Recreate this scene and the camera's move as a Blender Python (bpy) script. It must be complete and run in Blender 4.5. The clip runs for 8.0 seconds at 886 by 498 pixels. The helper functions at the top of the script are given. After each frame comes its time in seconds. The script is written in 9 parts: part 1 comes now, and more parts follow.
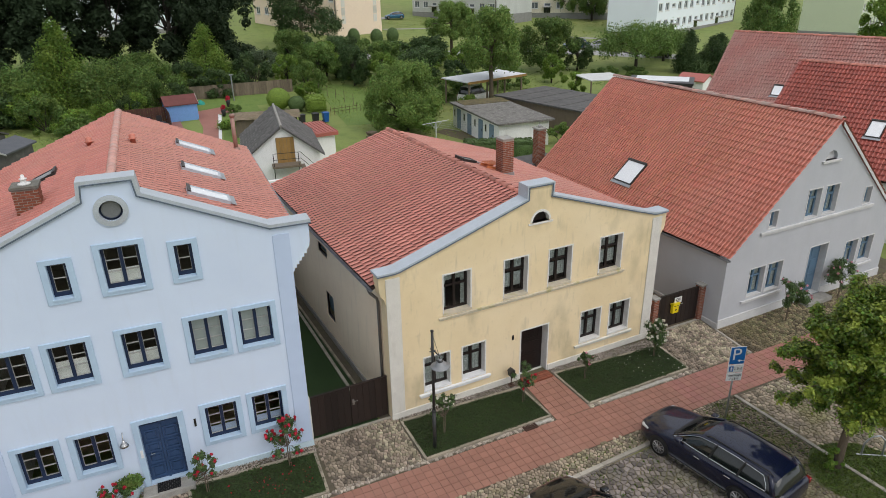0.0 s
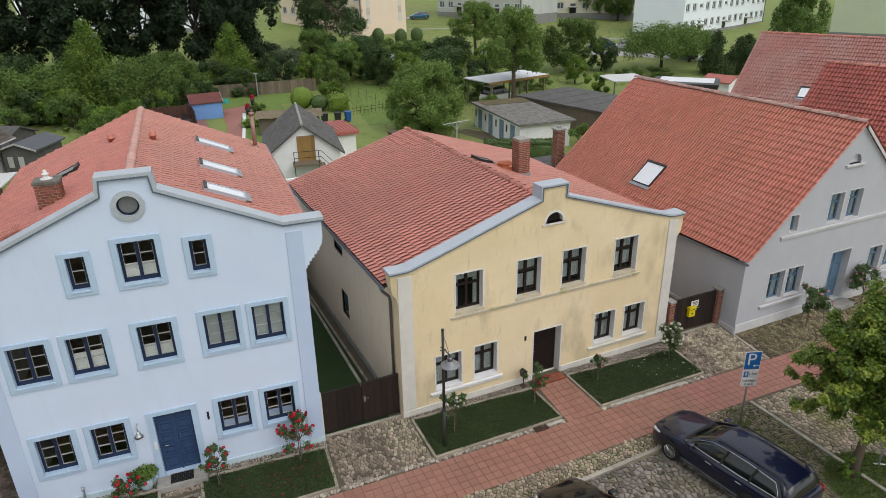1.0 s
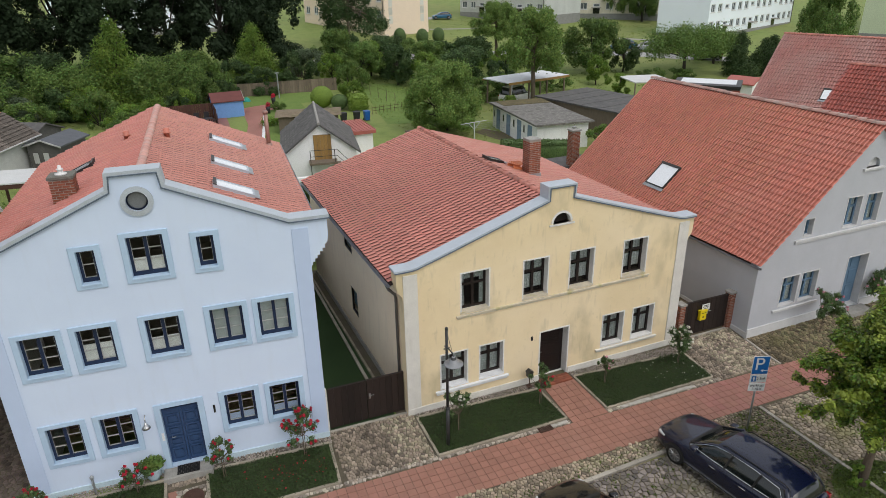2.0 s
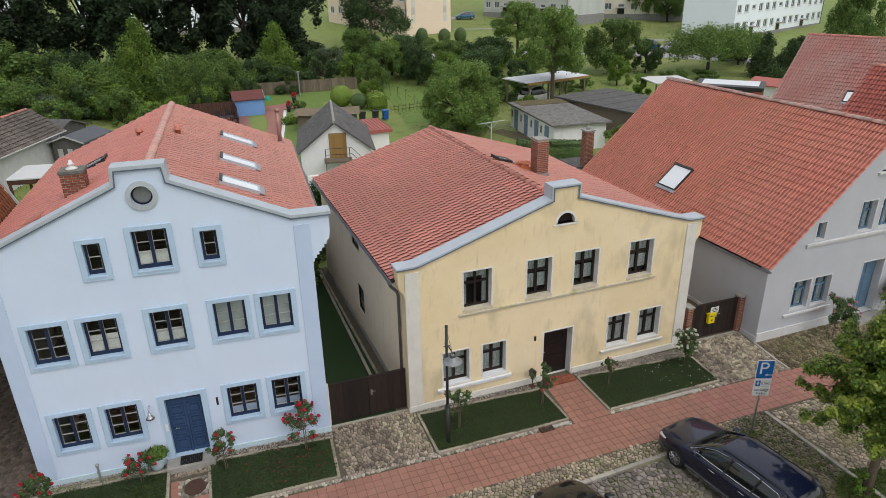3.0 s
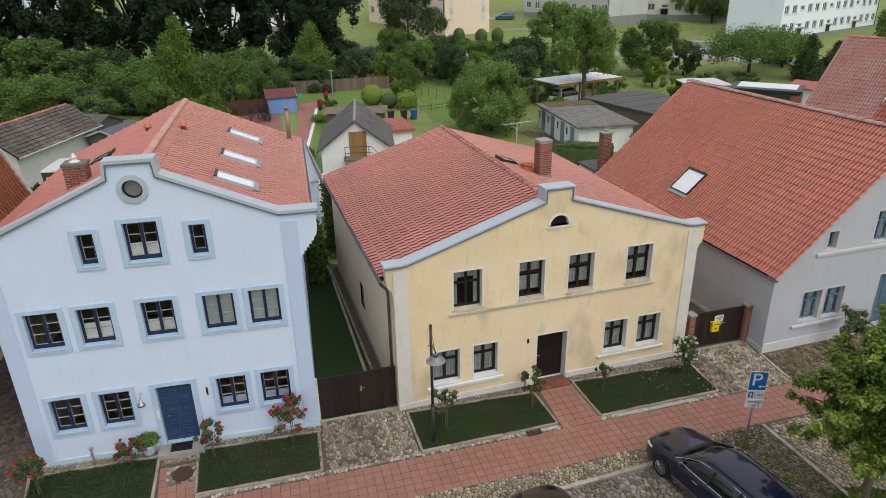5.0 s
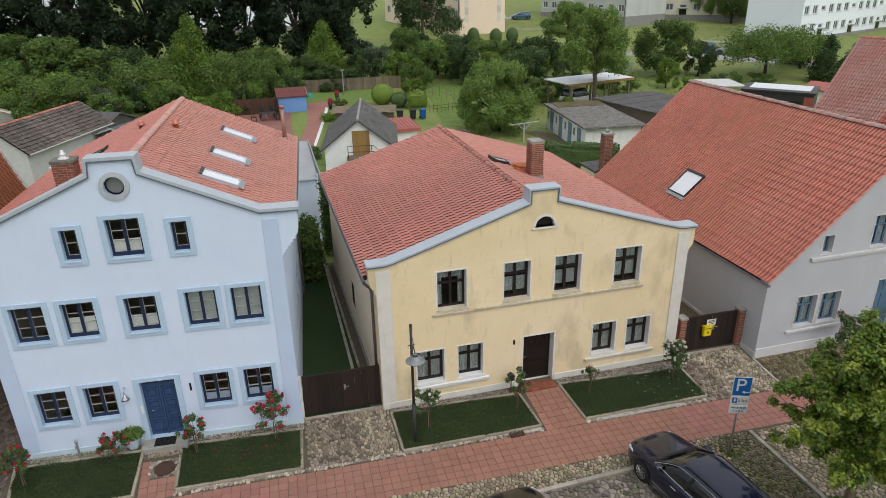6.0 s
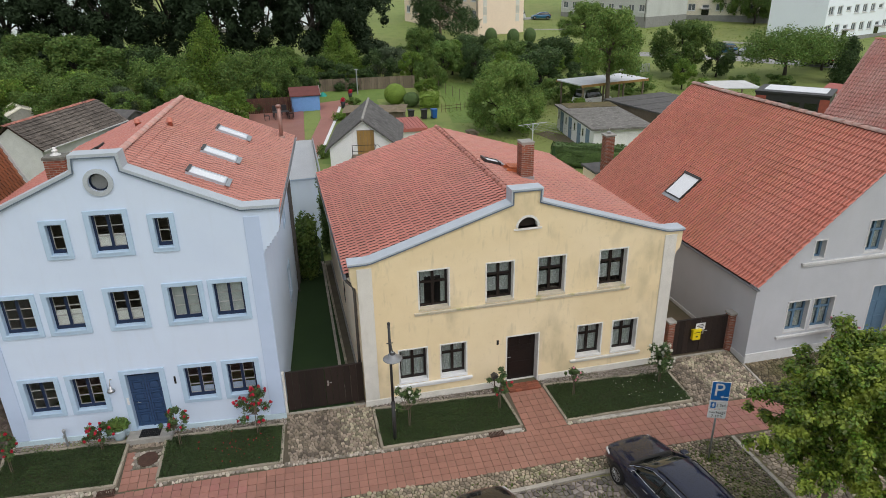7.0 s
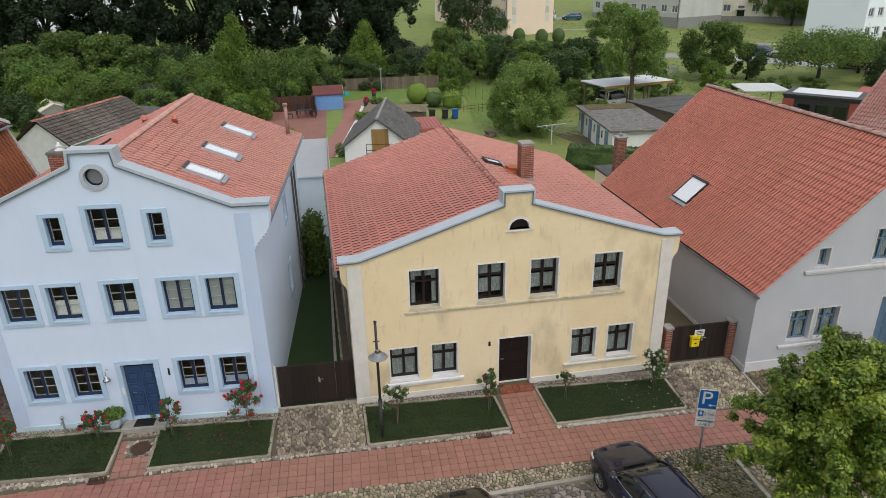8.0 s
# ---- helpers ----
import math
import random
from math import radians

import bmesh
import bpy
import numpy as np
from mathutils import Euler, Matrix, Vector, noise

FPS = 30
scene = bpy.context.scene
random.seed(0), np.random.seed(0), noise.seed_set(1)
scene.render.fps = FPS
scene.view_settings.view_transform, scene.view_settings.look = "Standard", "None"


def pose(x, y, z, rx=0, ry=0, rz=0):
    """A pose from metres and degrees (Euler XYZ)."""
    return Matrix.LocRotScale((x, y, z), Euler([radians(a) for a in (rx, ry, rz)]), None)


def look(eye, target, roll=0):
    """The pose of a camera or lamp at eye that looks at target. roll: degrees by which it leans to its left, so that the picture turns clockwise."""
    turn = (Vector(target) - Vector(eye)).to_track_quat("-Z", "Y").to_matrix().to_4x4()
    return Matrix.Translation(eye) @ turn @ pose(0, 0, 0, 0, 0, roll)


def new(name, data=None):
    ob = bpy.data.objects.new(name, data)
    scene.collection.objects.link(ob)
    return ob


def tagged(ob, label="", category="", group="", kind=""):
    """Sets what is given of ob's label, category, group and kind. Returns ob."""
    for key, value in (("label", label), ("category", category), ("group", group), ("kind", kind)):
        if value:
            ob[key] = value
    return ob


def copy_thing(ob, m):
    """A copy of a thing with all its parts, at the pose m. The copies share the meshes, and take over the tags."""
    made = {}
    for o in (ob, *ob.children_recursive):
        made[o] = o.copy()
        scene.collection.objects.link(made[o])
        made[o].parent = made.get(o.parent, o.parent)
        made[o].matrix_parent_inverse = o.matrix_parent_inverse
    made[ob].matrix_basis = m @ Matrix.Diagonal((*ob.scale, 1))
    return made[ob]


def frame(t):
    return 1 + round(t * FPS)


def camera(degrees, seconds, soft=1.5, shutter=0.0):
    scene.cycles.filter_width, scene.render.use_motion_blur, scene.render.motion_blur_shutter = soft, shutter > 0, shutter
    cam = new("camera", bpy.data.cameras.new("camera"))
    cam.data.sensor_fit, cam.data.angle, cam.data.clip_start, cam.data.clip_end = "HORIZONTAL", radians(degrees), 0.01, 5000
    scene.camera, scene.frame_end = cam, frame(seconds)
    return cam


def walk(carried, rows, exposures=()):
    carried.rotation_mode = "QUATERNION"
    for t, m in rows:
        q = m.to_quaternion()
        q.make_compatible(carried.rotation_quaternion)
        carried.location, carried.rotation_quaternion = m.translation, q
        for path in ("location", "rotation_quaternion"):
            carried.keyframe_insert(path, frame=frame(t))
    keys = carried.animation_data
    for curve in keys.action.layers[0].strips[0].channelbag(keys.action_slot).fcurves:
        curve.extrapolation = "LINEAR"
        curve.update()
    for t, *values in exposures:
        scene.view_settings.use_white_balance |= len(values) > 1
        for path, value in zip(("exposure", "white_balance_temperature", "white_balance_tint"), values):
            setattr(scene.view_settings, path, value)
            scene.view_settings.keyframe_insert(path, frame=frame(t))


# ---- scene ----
cam = camera(67.7, 8.0, 0.5)
METRES, EYE, TILT, LEAN, TURN = 7.0, 14.4, 0.0, 0.0, -27.0
ROWS = [
    (0.0, 0.0, 0.0, 0.0, -0.38, -23.36, 0.88),
    (0.5, 0.0178, -0.0052, -0.0001, 0.63, -23.33, 0.88),
    (1.0, 0.0474, -0.0087, -0.0006, 1.78, -23.32, 0.9),
    (1.5, 0.0796, -0.0123, -0.0005, 2.79, -23.3, 0.91),
    (3.0, 0.2139, -0.0247, -0.0064, 5.97, -23.23, 0.94),
    (3.5, 0.2621, -0.0206, -0.0057, 6.99, -23.22, 0.95),
    (4.0, 0.3182, -0.0178, -0.0036, 7.92, -23.2, 0.98),
    (4.5, 0.3805, -0.0132, -0.0056, 8.89, -23.18, 0.99),
    (6.0, 0.6092, 0.0347, -0.0123, 11.63, -23.16, 1.02),
    (6.5, 0.6983, 0.0445, -0.0117, 12.48, -23.16, 1.03),
    (7.0, 0.7972, 0.0585, -0.0093, 13.74, -23.14, 1.03),
    (7.5, 0.8837, 0.0755, -0.0099, 15.04, -23.12, 1.03),
    (8.0, 0.9847, 0.1041, -0.0094, 16.74, -23.1, 1.03),
]
walk(cam, [(t, pose(0, 0, EYE, TILT, LEAN, TURN) @ pose(METRES * x, METRES * y, METRES * z, 90 + pitch, roll, yaw)) for t, x, y, z, yaw, pitch, roll in ROWS])

# ---- light: an overcast sky with a wide, weak sun behind the camera ----
SUN_EL, SUN_AZ = 56.0, 162.0
world = bpy.data.worlds.new("sky")
scene.world = world
world.use_nodes = True
wn = world.node_tree
sky = wn.nodes.new("ShaderNodeTexSky")
sky.sky_type, sky.sun_disc = "NISHITA", False
sky.sun_elevation, sky.sun_rotation = radians(SUN_EL), radians(SUN_AZ)
sky.dust_density, sky.air_density = 4.0, 1.0
haze = wn.nodes.new("ShaderNodeHueSaturation")
haze.inputs["Saturation"].default_value = 0.5
wn.links.new(sky.outputs[0], haze.inputs["Color"])
cloud = wn.nodes.new("ShaderNodeMix")
cloud.data_type = "RGBA"
cloud.inputs[0].default_value, cloud.inputs[7].default_value = 0.6, (5.6, 5.8, 6.1, 1)
wn.links.new(haze.outputs[0], cloud.inputs[6])
wn.links.new(cloud.outputs[2], wn.nodes["Background"].inputs["Color"])
wn.nodes["Background"].inputs["Strength"].default_value = 0.15
sun = new("sun", bpy.data.lights.new("sun", "SUN"))
sun.data.energy, sun.data.angle, sun.data.color = 0.9, radians(60), (1.0, 0.96, 0.92)
az, el = radians(SUN_AZ), radians(SUN_EL)
sun.matrix_world = look((0, 0, 60), Vector((0, 0, 60)) - Vector((math.sin(az) * math.cos(el), math.cos(az) * math.cos(el), math.sin(el))))
scene.view_settings.exposure = 0.11

# ---- materials ----
def mat(name, col, col2=None, scale=2.0, rough=0.75, metal=0.0, bump=0.25, fine=40.0, rnd=0.0, isl=0.0,
        patches=(), spec=0.4, stretch=(1, 1, 1), translucent=0.0, coat=0.0, hue=0.0, grit=1.0):
    """Two colours mixed by a broad noise, fine grain, patches of staining and of painted leaf light and shade with a
    shape of their own, and relief.
    """
    m = bpy.data.materials.new(name)
    m.use_nodes = True
    nt = m.node_tree
    N, L = nt.nodes, nt.links
    b = N["Principled BSDF"]
    geo = N.new("ShaderNodeNewGeometry")
    mp = N.new("ShaderNodeMapping")
    mp.inputs["Scale"].default_value = stretch
    L.new(geo.outputs["Position"], mp.inputs["Vector"])

    def noise_tex(sc, detail=4.0, rgh=0.6):
        n = N.new("ShaderNodeTexNoise")
        n.inputs["Scale"].default_value, n.inputs["Detail"].default_value, n.inputs["Roughness"].default_value = sc, detail, rgh
        L.new(mp.outputs[0], n.inputs["Vector"])
        return n

    def mix(fac, a, c):
        x = N.new("ShaderNodeMix")
        x.data_type = "RGBA"
        for sock, val in ((x.inputs[0], fac), (x.inputs[6], a), (x.inputs[7], c)):
            if hasattr(val, "is_linked"):
                L.new(val, sock)
            else:
                sock.default_value = val
        return x.outputs[2]

    def span(val, a, c, lo=0.0, hi=1.0):
        r = N.new("ShaderNodeMapRange")
        for i, v in enumerate((a, c, lo, hi)):
            r.inputs[i + 1].default_value = v
        L.new(val, r.inputs[0])
        return r.outputs[0]

    c1 = (*col, 1)
    c2 = (*(col2 or [c * 0.8 for c in col]), 1)
    colour = mix(span(noise_tex(scale).outputs["Fac"], 0.3, 0.7), c1, c2)
    grain = noise_tex(fine, 3.0)
    g = span(grain.outputs["Fac"], 0.25, 0.75, 1 - 0.18 * grit, 1 + 0.12 * grit)
    hs = N.new("ShaderNodeHueSaturation")
    L.new(colour, hs.inputs["Color"])
    value = g
    for amount, socket in ((rnd, "rnd"), (isl, "isl")):
        if amount:
            if socket == "rnd":
                src = N.new("ShaderNodeObjectInfo").outputs["Random"]
            else:
                src = geo.outputs["Random Per Island"]
            mm = N.new("ShaderNodeMath")
            mm.operation = "MULTIPLY"
            L.new(value, mm.inputs[0])
            L.new(span(src, 0, 1, 1 - amount, 1 + amount), mm.inputs[1])
            value = mm.outputs[0]
            if hue:
                frac = N.new("ShaderNodeMath")
                frac.operation = "MULTIPLY"
                frac.inputs[1].default_value = 7.31
                L.new(src, frac.inputs[0])
                fr = N.new("ShaderNodeMath")
                fr.operation = "FRACT"
                L.new(frac.outputs[0], fr.inputs[0])
                L.new(span(fr.outputs[0], 0, 1, 0.5 - hue, 0.5 + hue), hs.inputs["Hue"])
    L.new(value, hs.inputs["Value"])
    colour = hs.outputs[0]
    for sc, st, lo, hi, amount, scol in patches:
        mp2 = N.new("ShaderNodeMapping")
        mp2.inputs["Scale"].default_value = st
        L.new(geo.outputs["Position"], mp2.inputs["Vector"])
        n = N.new("ShaderNodeTexNoise")
        n.inputs["Scale"].default_value, n.inputs["Detail"].default_value = sc, 6.0
        L.new(mp2.outputs[0], n.inputs["Vector"])
        colour = mix(span(n.outputs["Fac"], lo, hi, 0, amount), colour, (*scol, 1))
    L.new(colour, b.inputs["Base Color"])
    L.new(span(grain.outputs["Fac"], 0.2, 0.8, max(0.02, rough - 0.1), min(1, rough + 0.1)), b.inputs["Roughness"])
    b.inputs["Metallic"].default_value = metal
    b.inputs["Specular IOR Level"].default_value = spec
    b.inputs["Coat Weight"].default_value = coat
    b.inputs["Coat Roughness"].default_value = 0.03
    if bump:
        bp = N.new("ShaderNodeBump")
        bp.inputs["Strength"].default_value, bp.inputs["Distance"].default_value = bump, 0.02
        L.new(grain.outputs["Fac"], bp.inputs["Height"])
        L.new(bp.outputs[0], b.inputs["Normal"])
    if translucent:
        tr = N.new("ShaderNodeBsdfTranslucent")
        L.new(colour, tr.inputs["Color"])
        ms = N.new("ShaderNodeMixShader")
        ms.inputs[0].default_value = translucent
        L.new(b.outputs[0], ms.inputs[1])
        L.new(tr.outputs[0], ms.inputs[2])
        L.new(ms.outputs[0], N["Material Output"].inputs["Surface"])
    return m


def glass_mat(name, tint=(0.95, 0.98, 0.97), ior=1.5):
    m = bpy.data.materials.new(name)
    m.use_nodes = True
    N, L = m.node_tree.nodes, m.node_tree.links
    N.remove(N["Principled BSDF"])
    tr, gl, fr, mx = (N.new("ShaderNode" + k) for k in ("BsdfTransparent", "BsdfGlossy", "Fresnel", "MixShader"))
    tr.inputs[0].default_value = (*tint, 1)
    gl.inputs["Roughness"].default_value = 0.02
    fr.inputs[0].default_value = ior
    for a, c in ((fr.outputs[0], mx.inputs[0]), (tr.outputs[0], mx.inputs[1]), (gl.outputs[0], mx.inputs[2]), (mx.outputs[0], N["Material Output"].inputs["Surface"])):
        L.new(a, c)
    return m


def lace_mat(name, col):
    """Thin curtain: cloth with fine holes."""
    m = mat(name, col, rough=0.9, bump=0.1, translucent=0.4)
    N, L = m.node_tree.nodes, m.node_tree.links
    tr, mx = N.new("ShaderNodeBsdfTransparent"), N.new("ShaderNodeMixShader")
    no = N.new("ShaderNodeTexVoronoi")
    no.inputs["Scale"].default_value = 14.0
    mr = N.new("ShaderNodeMapRange")
    mr.inputs[1].default_value, mr.inputs[2].default_value, mr.inputs[3].default_value, mr.inputs[4].default_value = 0.2, 0.6, 1.0, 0.75
    geo = N.new("ShaderNodeNewGeometry")
    L.new(geo.outputs["Position"], no.inputs["Vector"])
    L.new(no.outputs["Distance"], mr.inputs[0])
    out = N["Material Output"].inputs["Surface"]
    old = out.links[0].from_socket
    L.new(mr.outputs[0], mx.inputs[0])
    L.new(tr.outputs[0], mx.inputs[1])
    L.new(old, mx.inputs[2])
    L.new(mx.outputs[0], out)
    return m


GREY_STREAK = (1.2, (3.5, 3.5, 0.5), 0.55, 0.8, 0.5)
